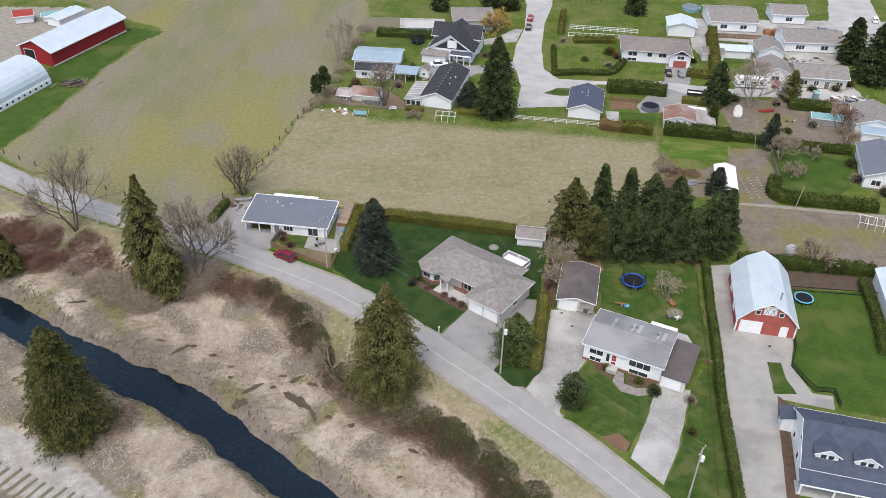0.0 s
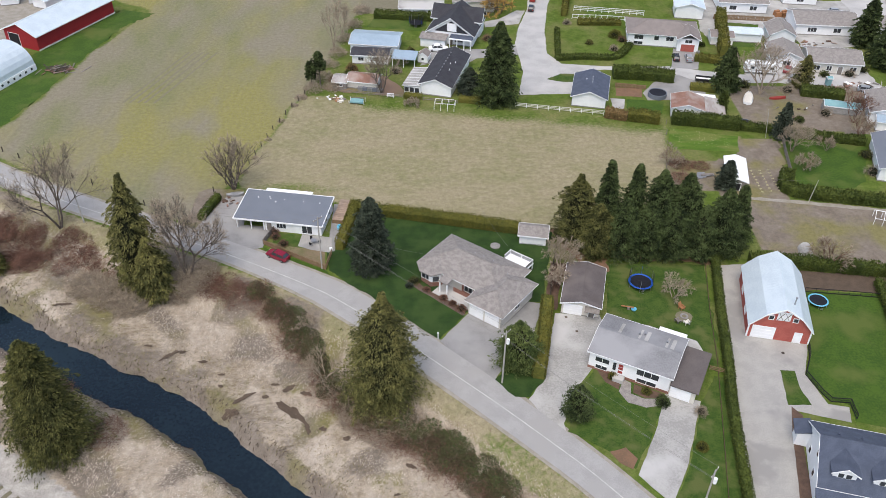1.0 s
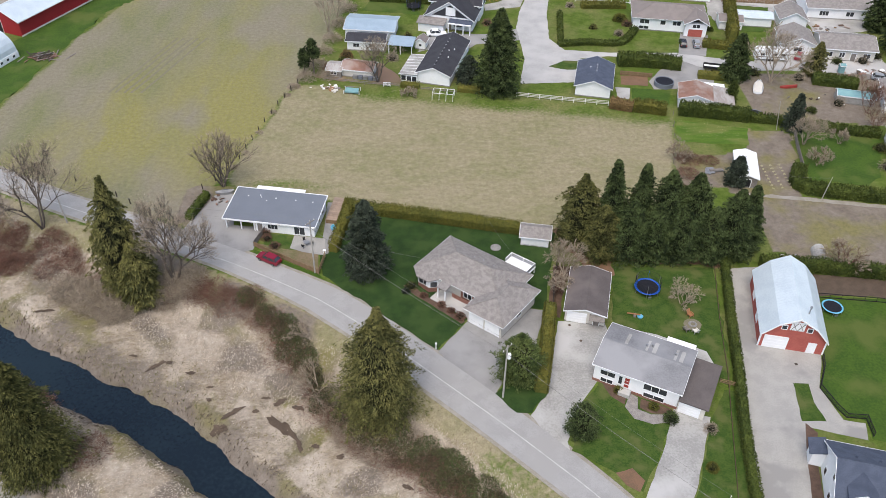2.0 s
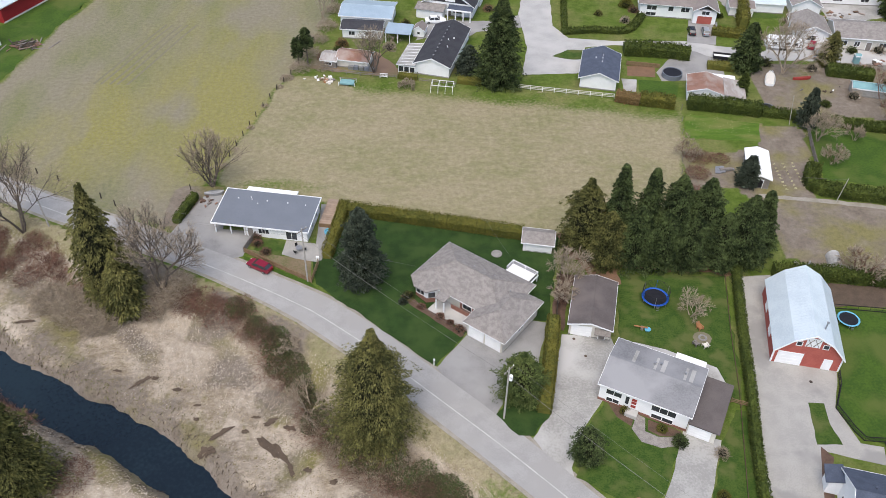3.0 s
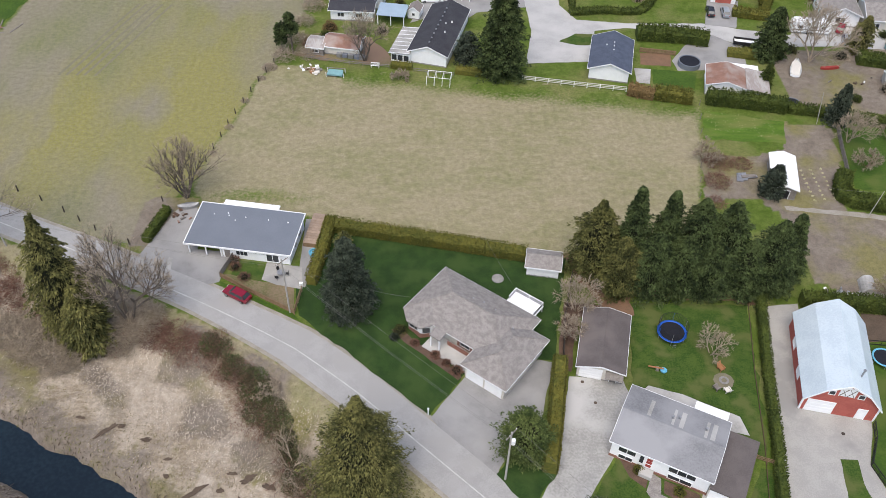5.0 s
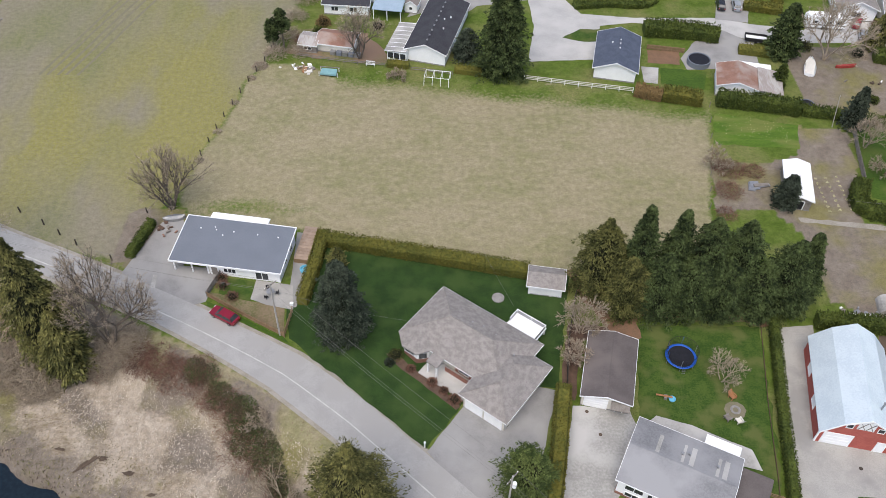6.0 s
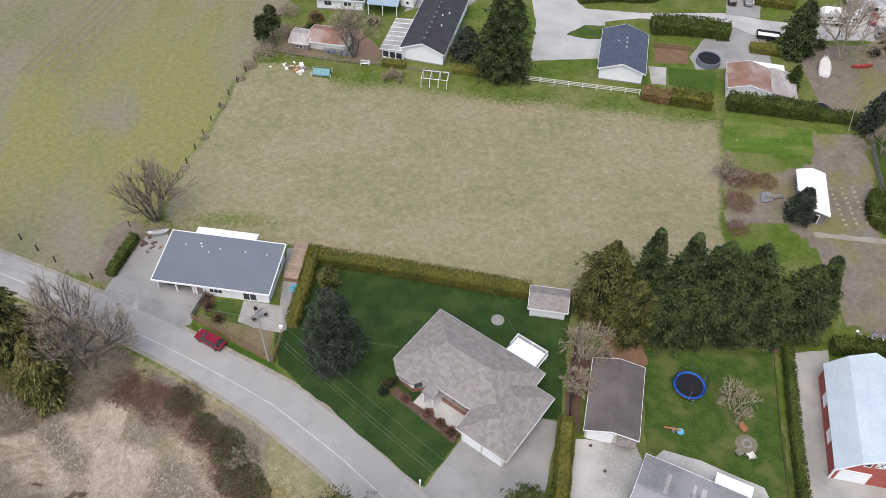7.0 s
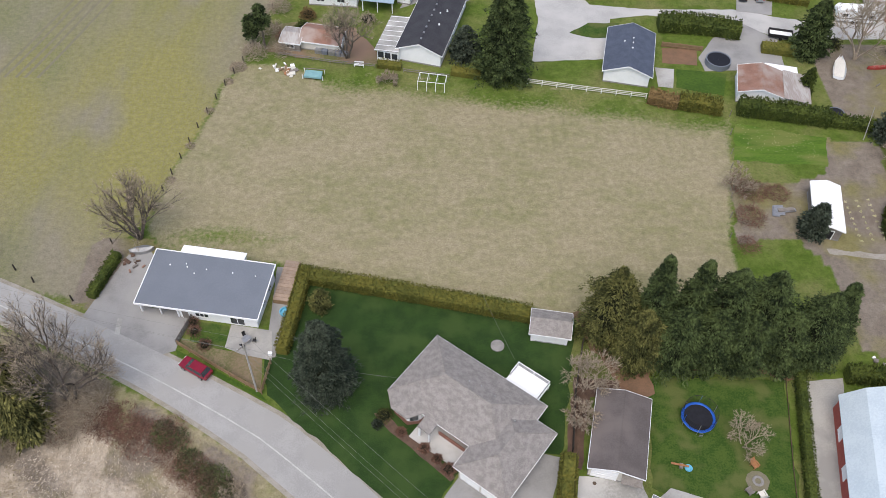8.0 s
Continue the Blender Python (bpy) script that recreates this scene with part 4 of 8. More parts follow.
# the dark grove behind the back lawn
for k, (x, y, h, r, leaf, shp) in enumerate([(25.2, 135.6, 14.8, 4.6, CEDAR, "egg"), (30.2, 134.6, 18.4, 3.8, FIR, "cone"), (34.9, 134.8, 17.8, 3.8, FIR, "cone"), (39.6, 134.0, 17.0, 4.4, FIR, "column"),
                                             (44.6, 134.2, 16.4, 4.2, FIR, "column"), (51.6, 132.6, 14.2, 4.2, FIR, "column"), (55.0, 134.2, 13.6, 3.4, FIR, "cone"), (33.0, 131.6, 12.4, 3.8, FIR, "column"), (42.2, 131.4, 11.6, 3.6, FIR, "column"), (28.6, 131.8, 11.0, 3.6, CEDAR, "column"), (47.6, 131.6, 11.0, 3.4, FIR, "column"), (37.8, 131.4, 12.0, 3.4, FIR, "column")]):
    conifer("cedar_tree" if leaf is CEDAR else "fir_tree", "olive cedar at the edge of the grove" if leaf is CEDAR else "dark green fir in the grove", x, y, h, r, leaf, shp, 18000, 0.8, -0.22, (0.56, 0.13), 20 + k, 190)
conifer("spruce_tree", "small blue-green spruce beside the white shed", 59.2, 155.0, 6.6, 2.6, SPRUCE, "fat", 5000, 0.3, -0.15, (0.6, 0.2), 40, 110)
conifer("fir_tree", "big dark fir at the end of the pasture", 13.2, 191.4, 20.4, 6.0, FIR, "fat", 26000, 0.6, -0.25, (0.7, 0.18), 41, 260)
conifer("spruce_tree", "grey-blue spruce beside the charcoal-roofed house", 6.4, 196.6, 6.4, 3.4, SPRUCE, "fat", 5000, 0.3, -0.15, (0.7, 0.24), 42, 110)
conifer("pine_tree", "thin dark pine at the field corner", -30.3, 197.6, 9.6, 1.5, FIR, "column", 1700, 5.0, -0.1, (0.6, 0.24), 43, 60)
conifer("pine_tree", "short dark pine at the field corner", -32.6, 198.6, 6.6, 1.3, FIR, "column", 1800, 2.2, -0.1, (0.55, 0.22), 44, 40)
conifer("fir_tree", "dark fir beside the rusty roof", 70.8, 199.6, 11.6, 4.2, FIR, "fat", 8000, 0.4, -0.2, (0.8, 0.26), 45, 150)
conifer("cedar_tree", "yellow-green cedar beside a hedge", 91.0, 202.4, 8.6, 2.4, THUJA, "egg", 4500, 0.4, -0.25, (0.6, 0.22), 46, 110)
conifer("spruce_tree", "blue-green spruce behind a hedge", 77.6, 176.2, 8.8, 2.5, SPRUCE, "cone", 4500, 0.4, -0.15, (0.6, 0.2), 47, 110)
conifer("fir_tree", "dark fir among far houses", 117.5, 229, 13.0, 4.6, FIR, "fat", 7000, 0.4, -0.2, (0.9, 0.3), 48, 130)
conifer("fir_tree", "tall dark fir among far houses", 118, 215, 17.0, 6.0, FIR, "fat", 9000, 0.4, -0.2, (1.0, 0.32), 49, 150)
conifer("fir_tree", "dark fir beside far houses", 124, 220, 15.0, 5.5, CEDAR, "fat", 8000, 0.4, -0.2, (1.0, 0.32), 50, 140)
conifer("fir_tree", "dark fir beside the far street", 21.5, 268, 10.0, 4.0, FIR, "fat", 4500, 0.3, -0.2, (0.9, 0.3), 51, 100)
conifer("fir_tree", "dark fir behind far houses", 16.0, 271, 9.0, 4.0, FIR, "fat", 4500, 0.3, -0.2, (0.9, 0.3), 52, 100)
conifer("fir_tree", "dark fir beside the vine rows", 62.4, 266, 9.6, 4.2, FIR, "fat", 4500, 0.3, -0.2, (0.9, 0.3), 53, 100)
conifer("fir_tree", "dark fir behind far roofs", -1.0, 266, 8.0, 3.4, FIR, "fat", 3500, 0.3, -0.2, (0.9, 0.3), 54, 90)
conifer("cedar_tree", "rounded dark tree at the marsh edge", -84.5, 129.0, 9.0, 4.6, CEDAR, "fat", 6500, 0.2, -0.3, (0.8, 0.25), 55, 130)
conifer("cedar_tree", "small round cedar behind the hedge corner", -14.6, 139.4, 4.0, 1.5, CEDAR, "egg", 1800, 0.2, -0.2, (0.45, 0.16), 56, 60)
conifer("cedar_tree", "slim cedar beside a garage", 66.8, 187.6, 5.8, 1.3, HEDGE2, "column", 2200, 0.2, -0.1, (0.45, 0.2), 57, 60)

bare_tree("bare_tree", "bare branching tree above the marsh", -45.6, 125.0, 14.0, 0.27, 11, 3, 5, 0.50, 0.07, 3, twig_len=1.0, splay=0.28)
bare_tree("bare_tree", "bare spreading tree beside the road", -73.5, 138.6, 15.0, 0.22, 12, 3, 5, 0.50, 0.07, 3, twig_len=1.0, splay=0.28)
bare_tree("bare_tree", "bare many-stemmed tree behind the bungalow", -42.6, 151.6, 11.5, 0.16, 13, 9, 3, 0.38, 0.09, 9, twig_len=1.2, splay=0.32)
bare_tree("bare_tree", "pale bare shrub-like tree beside the brown garage", 21.8, 127.2, 6.2, 0.08, 14, 7, 3, 0.6, 0.05, 9, TWIG, TWIG, 0.8, 0.05, 0.5)
bare_tree("bare_tree", "pale bare bush between fence and garage", 20.2, 121.6, 4.2, 0.05, 15, 6, 3, 0.6, 0.05, 9, REDTWIG, TWIG, 0.7, 0.05, 0.5)
bare_tree("fruit_tree", "small pale bare fruit tree on the back lawn", 40.6, 119.2, 4.6, 0.11, 16, 3, 4, 0.65, 0.02, 4, TWIG, TWIG, 0.5, 0.035, 0.6)
bare_tree("bare_tree", "slender bare tree on the bramble bank", -18.6, 101.6, 7.0, 0.10, 17, 4, 3, 0.45, 0.08, 5, TWIG, TWIG, 0.9, 0.035, 0.3)
bare_tree("bare_tree", "bare tree behind the low sheds", -15.0, 195.4, 11.0, 0.20, 18, 3, 4, 0.5, 0.07, 5, twig_len=1.2)
bare_tree("bare_tree", "bare poplar at the field corner", -29.6, 222.0, 12.0, 0.14, 19, 3, 3, 0.34, 0.12, 6, TWIG, TWIG, 1.2, 0.05, 0.15)
bare_tree("bare_tree", "bare poplar along the field edge", -28.2, 231.0, 10.0, 0.12, 20, 3, 3, 0.34, 0.12, 6, TWIG, TWIG, 1.2, 0.05, 0.15)
bare_tree("bare_tree", "tall bare tree behind the hedge", 79.4, 198.0, 13.0, 0.20, 21, 4, 4, 0.45, 0.07, 5, TWIG, TWIG, 1.1, 0.05, 0.32)
bare_tree("bare_tree", "pale bare tree at the garden corner", 78.2, 170.2, 7.5, 0.12, 22, 3, 4, 0.55, 0.04, 5, TWIG, TWIG, 0.8, 0.045, 0.4)
bare_tree("bare_tree", "bare rounded tree behind the barn", 71.4, 128.6, 6.5, 0.10, 23, 5, 3, 0.6, 0.05, 10, REDTWIG, TWIG, 0.9, 0.05, 0.5)
bare_tree("bare_tree", "reddish bare shrub beside a far house", 97.5, 184, 8.0, 0.10, 24, 5, 3, 0.5, 0.06, 7, REDTWIG, REDTWIG, 1.0, 0.05, 0.35)
bare_tree("bare_tree", "bare tree at the far garden", 95.5, 176, 6.0, 0.10, 25, 5, 3, 0.5, 0.06, 7, REDTWIG, TWIG, 0.9, 0.05, 0.35)
bare_tree("willow_tree", "golden bare willow beside a far house", 16.6, 247, 7.6, 0.2, 26, 4, 3, 0.75, -0.02, 14, BARK, YELLOWTREE, 1.5, 0.10, 0.5)
bare_tree("bare_shrub", "bare grey shrub beside the pasture fence", 49.4, 163.5, 4.4, 0.05, 27, 6, 3, 0.6, 0.05, 8, REDTWIG, TWIG, 0.7, 0.05, 0.6)
bare_tree("bare_shrub", "pale dome of bare twigs at the pasture edge", -7.4, 188.6, 2.4, 0.03, 28, 7, 3, 0.6, 0.05, 9, TWIG, TWIG, 0.5, 0.05, 0.7)
bare_tree("bare_shrub", "pale bare shrub on the roadside bank", -22.6, 112.0, 2.8, 0.03, 29, 6, 3, 0.6, 0.05, 8, TWIG, TWIG, 0.5, 0.04, 0.6)
bare_tree("bare_shrub", "tangled bare shrub behind the lean-to", 79.0, 163.0, 4.0, 0.05, 30, 6, 3, 0.6, 0.05, 9, REDTWIG, TWIG, 0.7, 0.05, 0.6)
bare_tree("bare_shrub", "bare shrub at the garden hedge", 86.0, 170.6, 3.6, 0.05, 31, 5, 3, 0.4, 0.08, 9, TWIG, TWIG, 0.7, 0.05, 0.3)

hedge("clipped olive hedge behind the dark lawn", [(-18.0, 144.6), (-14, 143.9), (0, 141.2), (15.0, 138.2)], 2.2, 2.0, HEDGE, 61)
hedge("clipped olive hedge beside the bungalow", [(-17.2, 145.6), (-17.9, 139), (-19.0, 131.6)], 1.6, 2.2, HEDGE, 62)
hedge("tall clipped hedge beside the concrete drive", [(18.2, 116.8), (16.8, 108), (15.2, 99.4)], 1.9, 2.6, HEDGE, 63)
hedge("long narrow hedge along the barn drive", [(50.6, 130.2), (47.9, 116), (45.9, 104), (43.6, 92), (41.1, 74.5), (38.6, 62)], 1.15, 1.7, HEDGE2, 64)
hedge("tall green hedge behind the garden plot", [(53.8, 182.6), (61, 181.4), (69.0, 179.9)], 2.4, 2.8, HEDGE2, 65, 18, (0.5, 0.24))
hedge("green hedge along far gardens", [(69.4, 180.0), (77.5, 178.4), (86, 175.8), (96, 173.8)], 2.0, 1.7, HEDGE2, 66, 18, (0.5, 0.24))
hedge("green hedge round the neighbour's lawn", [(74.0, 160.0), (71.8, 155.6), (72.8, 152.6), (84.0, 150.4), (92, 149.2)], 2.4, 2.2, HEDGE2, 67, 18, (0.5, 0.24))
hedge("rust-brown hedge at the end of the pasture", [(38.6, 185.2), (43.6, 183.6)], 2.2, 2.0, RUSTLEAF, 68, 18, (0.5, 0.22))
hedge("half-rusty green hedge at the end of the pasture", [(43.8, 184.0), (51.0, 182.4)], 2.6, 2.4, HEDGE, 69, 18, (0.5, 0.22))
hedge("tall green hedge along the street", [(43.8, 206.6), (51.5, 206.2), (59.2, 204.6)], 3.6, 2.6, HEDGE2, 70, 14, (0.55, 0.26))
hedge("low hedge round a far lawn", [(30.2, 216.0), (38, 217.2), (46.4, 217.4), (51.6, 225.8)], 1.6, 1.2, HEDGE2, 71, 16, (0.5, 0.24))
hedge("low hedge beside the street", [(30.8, 217.0), (32.6, 236)], 1.0, 1.0, HEDGE2, 72, 14, (0.5, 0.24))
hedge("olive hedge between far gardens", [(39.0, 240.6), (51.6, 240.8)], 2.4, 1.4, HEDGE, 73, 14, (0.55, 0.26))
hedge("slim tall hedge beside the far street", [(35.8, 246), (38.4, 262)], 1.4, 2.4, HEDGE, 74, 14, (0.5, 0.24))
hedge("tall golden-green hedge between far gardens", [(75.6, 219.0), (78.6, 233), (81.6, 246)], 2.0, 4.2, HEDGE, 84, 14, (0.5, 0.24))
hedge("low olive hedge beside a far drive", [(67.6, 217.4), (75.5, 215.6)], 2.6, 1.6, HEDGE, 75, 14, (0.5, 0.24))
hedge("green hedge behind the caravan garden", [(89.6, 198.4), (99.6, 196.0)], 3.0, 2.2, HEDGE2, 76, 14, (0.5, 0.24))
hedge("dark hedge behind the red barn", [(56.6, 129.2), (66.0, 128.4), (81.6, 126.4)], 1.8, 2.4, HEDGE2, 77, 18, (0.5, 0.22))
hedge("dark narrow hedge along the far lawn", [(78.4, 124.0), (76.6, 113.5), (74.0, 104)], 1.2, 1.6, HEDGE2, 78, 18, (0.45, 0.2))
hedge("small hedge beside the bungalow drive", [(-45.0, 148.0), (-46.8, 140.4)], 1.3, 1.4, HEDGE2, 79)
hedge("hedge behind a far back garden", [(-20, 243.6), (-3, 242.0)], 3.4, 1.8, HEDGE2, 80, 12, (0.55, 0.26))
hedge("low hedge under the charcoal-roofed house", [(-9.4, 193.2), (-5.0, 192.6)], 1.6, 1.2, HEDGE, 81, 18)
hedge("low hedge beside the big fir", [(4.0, 191.6), (9.4, 190.6)], 1.8, 1.2, HEDGE, 82, 18)
hedge("small olive hedge beside the rusty roof", [(62.4, 200.4), (68.4, 199.2)], 2.6, 1.6, HEDGE, 83, 14)

BANK = smooth_line([(-32.8, 119.8), (-29.4, 117.4), (-26.7, 115.0), (-24.2, 112.0), (-22.1, 109.0), (-19.5, 104.9), (-17.6, 101.7), (-14.9, 98.0), (-9.5, 94.2), (-4.5, 91.2), (0.8, 87.9), (4.2, 84.0), (7.4, 80.4), (10.5, 76.9), (15, 72), (20, 66)], 1.3)
rnd = random.Random(31)
band = [(x + rnd.gauss(0, 0.5), y + rnd.gauss(0, 0.5), rnd.uniform(1.2, 2.5) * (1.35 if x > -14 else 1.0)) for x, y in BANK]
thicket("bramble_thicket", "tangled dark bramble and dead stems on the road bank", band, BRAMBLE, 91, 62000, 1.9, (0.34, 0.13))
thicket("bramble_canes", "red-brown dead canes among the brambles", [(x - 0.8, y - 0.8, r * 1.25) for x, y, r in band], REDTWIG, 92, 20000, 1.7, (1.0, 0.05))
thicket("under_thuja_brush", "pale dead brush round the roadside thuja", [(-15.0, 97.6, 3.2), (-12.4, 94.4, 3.4), (-8.6, 92.2, 3.6), (-4.4, 91.4, 3.0), (-16.6, 100.6, 2.6)], TWIG, 108, 9000, 1.6, (1.0, 0.05))
thicket("red_brush", "red-brown leafless brush above the marsh", [(-31.0, 117.6, 3.4), (-36.6, 120.4, 3.2), (-41.6, 122.2, 3.0), (-27.4, 115.2, 2.8), (-47, 121.8, 3.0), (-60.0, 127.4, 2.6), (-66.4, 131.6, 3.4), (-72, 135.6, 3.2), (-79, 137.4, 4.2), (-86, 139.6, 4.6), (-92, 141.0, 4.6), (-76, 131.5, 4.0), (-82, 133, 4.4), (-70, 129.5, 3.4)], REDTWIG, 93, 42000, 1.5, (0.7, 0.055), fill=7)
thicket("dead_brush", "pale dead brush round the ragged trees", [(-59.0, 122.4, 4.4), (-64.0, 124.4, 3.6), (-46.6, 122.6, 3.2), (-55, 119.6, 3.4), (-42.6, 124.2, 2.6)], TWIG, 94, 16000, 2.6, (1.5, 0.055))
thicket("bank_brush", "brown brush at the foot of the thuja", [(-62, 100.0, 3.6), (-67, 104.5, 3.4), (-50, 90.6, 3.2)], REDTWIG, 95, 4000, 1.2, (1.0, 0.06))


def marsh_grass(name, label, material, seed, count, keep, blade, lie):
    """Dry reeds flattened by winter, all over the low ground."""
    rnd = np.random.default_rng(seed)
    np.random.seed(seed)
    x, y = rnd.uniform(-110, 30, count * 3), rnd.uniform(60, 142, count * 3)
    d, _ = along(x, y, ROAD_LOW)
    r, _ = along(x, y, RIVER)
    ok = keep(d, r, x, y) & (rnd.random(count * 3) < 0.9)
    x, y = x[ok][:count], y[ok][:count]
    n = len(x)
    a = 0.9 + 1.6 * wave(x, y, 0.16, 2.0) + rnd.normal(0, 0.9, n)
    rise = (land(x + 0.6 * np.cos(a), y + 0.6 * np.sin(a)) - land(x, y)) / 0.6
    way = np.stack([np.cos(a), np.sin(a), np.abs(rnd.normal(lie, 0.25, n)) + rise], 1)
    me = sprays_mesh(name, np.stack([x, y, land(x, y) - 0.02], 1), way, rnd.uniform(0.5, 1.4, n) * blade[0], rnd.uniform(0.6, 1.4, n) * blade[1], material)
    tagged(new(name, me), label, "marsh grass", kind="stuff")


marsh_grass("dry_reeds", "pale straw reeds flattened over the marsh", STRAW, 101, 80000, lambda d, r, x, y: (d < -3.2) & (r > -17.5) & (np.abs(r) > 4.0) & ((r > 11 + 5 * wave(x, y, 0.25, 8.0)) | (r < 0)), (0.42, 0.085), 0.28)
marsh_grass("brown_reeds", "brown and olive reeds on the low creek side", BROWNREED, 106, 45000, lambda d, r, x, y: (d < -3.2) & (r > 4.0) & (r < 13 + 5 * wave(x, y, 0.25, 8.0)) & (wave(x, y, 0.7, 2.0) > -0.45), (0.40, 0.085), 0.32)
marsh_grass("pale_tufts", "pale straw tufts among the brown reeds", STRAW, 107, 16000, lambda d, r, x, y: (d < -3.2) & (r > 5.0) & (r < 16) & (wave(x, y, 0.7, 2.0) < 0.05), (0.42, 0.085), 0.32)
marsh_grass("sedge", "olive sedge tufts along the creek bank", SEDGE, 102, 6000, lambda d, r, x, y: (d < -3) & (r > 3.6) & (r < 7.4) & (wave(x, y, 0.30, 6.0) > 0.05), (0.55, 0.13), 0.9)
marsh_grass("bank_grass", "dark dead grass overhanging the creek", MUD, 103, 11000, lambda d, r, x, y: (d < -3) & (np.abs(r) > 3.0) & (np.abs(r) < 5.2), (0.7, 0.14), 0.45)
marsh_grass("verge_grass", "rough green and tan grass on the road verge", VERGE, 104, 9000, lambda d, r, x, y: (d < -0.8) & (d > -4.4), (0.35, 0.09), 0.7)
for k, (x, y, rx, ry, turn) in enumerate([(-23.2, 95.6, 3.6, 1.0, -47), (-31.0, 98.2, 1.9, 0.6, 38), (-32.4, 95.2, 1.3, 1.0, 10), (-45.0, 107.4, 2.0, 0.5, 48), (-39.2, 106.2, 1.1, 0.4, 10), (-43.0, 108.2, 0.8, 0.35, 0), (-24.2, 100.2, 1.3, 0.6, 20), (-21.2, 99.0, 1.0, 0.6, -30), (-26.4, 101.0, 0.7, 0.4, 0),
                                          (-20.2, 92.4, 1.4, 0.5, -60), (-17.8, 92.2, 0.7, 0.45, 20), (-14.0, 90.2, 0.9, 0.4, 20), (-4.2, 85.2, 1.1, 0.4, -35), (-6.0, 80.4, 0.5, 0.3, 0), (-66.8, 119.2, 1.5, 0.5, 12), (-49.0, 109.4, 0.7, 0.35, 0), (-35.4, 103.0, 0.7, 0.3, 15), (-35.0, 100.4, 0.6, 0.3, 0), (-27.6, 98.6, 0.7, 0.4, -30)]):
    rnd = random.Random(k + 5)
    pts = []
    for i in range(36):
        aa = 2 * math.pi * i / 36
        q = 0.80 + 0.24 * math.sin(2 * aa + k) + 0.12 * math.sin(5 * aa + 2 * k) + 0.08 * math.sin(9 * aa + 3 * k) + rnd.uniform(-0.07, 0.07)
        cx, cy = rx * math.cos(aa) * q, ry * math.sin(aa) * q
        t = radians(turn)
        pts.append((x + cx * math.cos(t) - cy * math.sin(t), y + cx * math.sin(t) + cy * math.cos(t)))
    s = Shape()
    zs = [height(px, py) + 0.16 for px, py in pts]
    s.add([(x, y, height(x, y) + 0.20)] + [(px, py, z) for (px, py), z in zip(pts, zs)], [(0, i + 1, (i + 1) % 36 + 1) for i in range(36)])
    tagged(new("mud_patch", s.mesh("mud_patch", MUD)), "dark wet mud patch in the straw marsh", "mud", kind="structure")
patch("mulch_bed", [(53.2, 94.4), (51.6, 89), (49.9, 82), (48.0, 74.4), (47.6, 72.6), (49.6, 72.6), (52.8, 88.6), (54.4, 92.6)], 0.05, MULCH, "dark mulch strip beside the slate-blue roofed house", "mulch", 0.05, 51)


# ---- buildings ----
def window(parent, u, z, w, h, side, dist, panes=2, frame_mat=TRIM, glass=GLASS):
    """A framed window set on a wall: side is the outward yaw in degrees, dist the wall's distance from the middle of its local frame."""
    m = Matrix.Rotation(radians(side), 4, "Z") @ Matrix.Translation((u, -dist, z))
    t = 0.10
    s = Shape()
    for x0, x1, z0, z1 in ((-w / 2 - t, w / 2 + t, -t, 0), (-w / 2 - t, w / 2 + t, h, h + t), (-w / 2 - t, -w / 2, 0, h), (w / 2, w / 2 + t, 0, h)):
        s.box(x0, -0.07, z0, x1, 0.02, z1, m)
    for i in range(1, panes):
        x = -w / 2 + w * i / panes
        s.box(x - 0.04, -0.06, 0, x + 0.04, 0.02, h, m)
    win = part("window", s, frame_mat, parent)
    for i in range(panes):
        x0, x1 = -w / 2 + w * i / panes, -w / 2 + w * (i + 1) / panes
        part("pane", Shape().box(x0, -0.03, 0, x1, -0.01, h, m), glass, win)
    return win


def door(parent, u, z, w, h, side, dist, material=TRIM, panels=0, name="door", label=""):
    m = Matrix.Rotation(radians(side), 4, "Z") @ Matrix.Translation((u, -dist, z))
    s = Shape()
    s.box(-w / 2, -0.04, 0, w / 2, 0.02, h, m)
    for i in range(panels):
        z0, z1 = h * i / panels + 0.06, h * (i + 1) / panels - 0.06
        s.box(-w / 2 + 0.08, -0.06, z0, w / 2 - 0.08, -0.03, z1, m)
    d = part(name, s, material, parent, label)
    f = Shape()
    for x0, x1, z0, z1 in ((-w / 2 - 0.1, -w / 2, 0, h + 0.1), (w / 2, w / 2 + 0.1, 0, h + 0.1), (-w / 2, w / 2, h, h + 0.1)):
        f.box(x0, -0.08, z0, x1, 0.02, z1, m)
    part("door_frame", f, TRIM, d)
    return d


def walls(parent, x0, y0, x1, y1, h, material, gable=0.0, ridge_x=True, name="wall", label="", z0=0.0):
    """Body of a house with its gable ends."""
    s = Shape()
    if gable <= 0:
        s.box(x0, y0, z0, x1, y1, h)
    elif ridge_x:
        ym = (y0 + y1) / 2
        pts = [(x, y, z) for x in (x0, x1) for y, z in ((y0, z0), (y1, z0), (y1, h), (ym, h + gable), (y0, h))]
        s.add(pts, [(0, 1, 2, 3, 4), (9, 8, 7, 6, 5)] + [(i, i + 5, (i + 1) % 5 + 5, (i + 1) % 5) for i in range(5)])
    else:
        xm = (x0 + x1) / 2
        pts = [(x, y, z) for y in (y0, y1) for x, z in ((x0, z0), (x1, z0), (x1, h), (xm, h + gable), (x0, h))]
        s.add(pts, [(4, 3, 2, 1, 0), (5, 6, 7, 8, 9)] + [(i, (i + 1) % 5, (i + 1) % 5 + 5, i + 5) for i in range(5)])
    return part(name, s, material, parent, label)


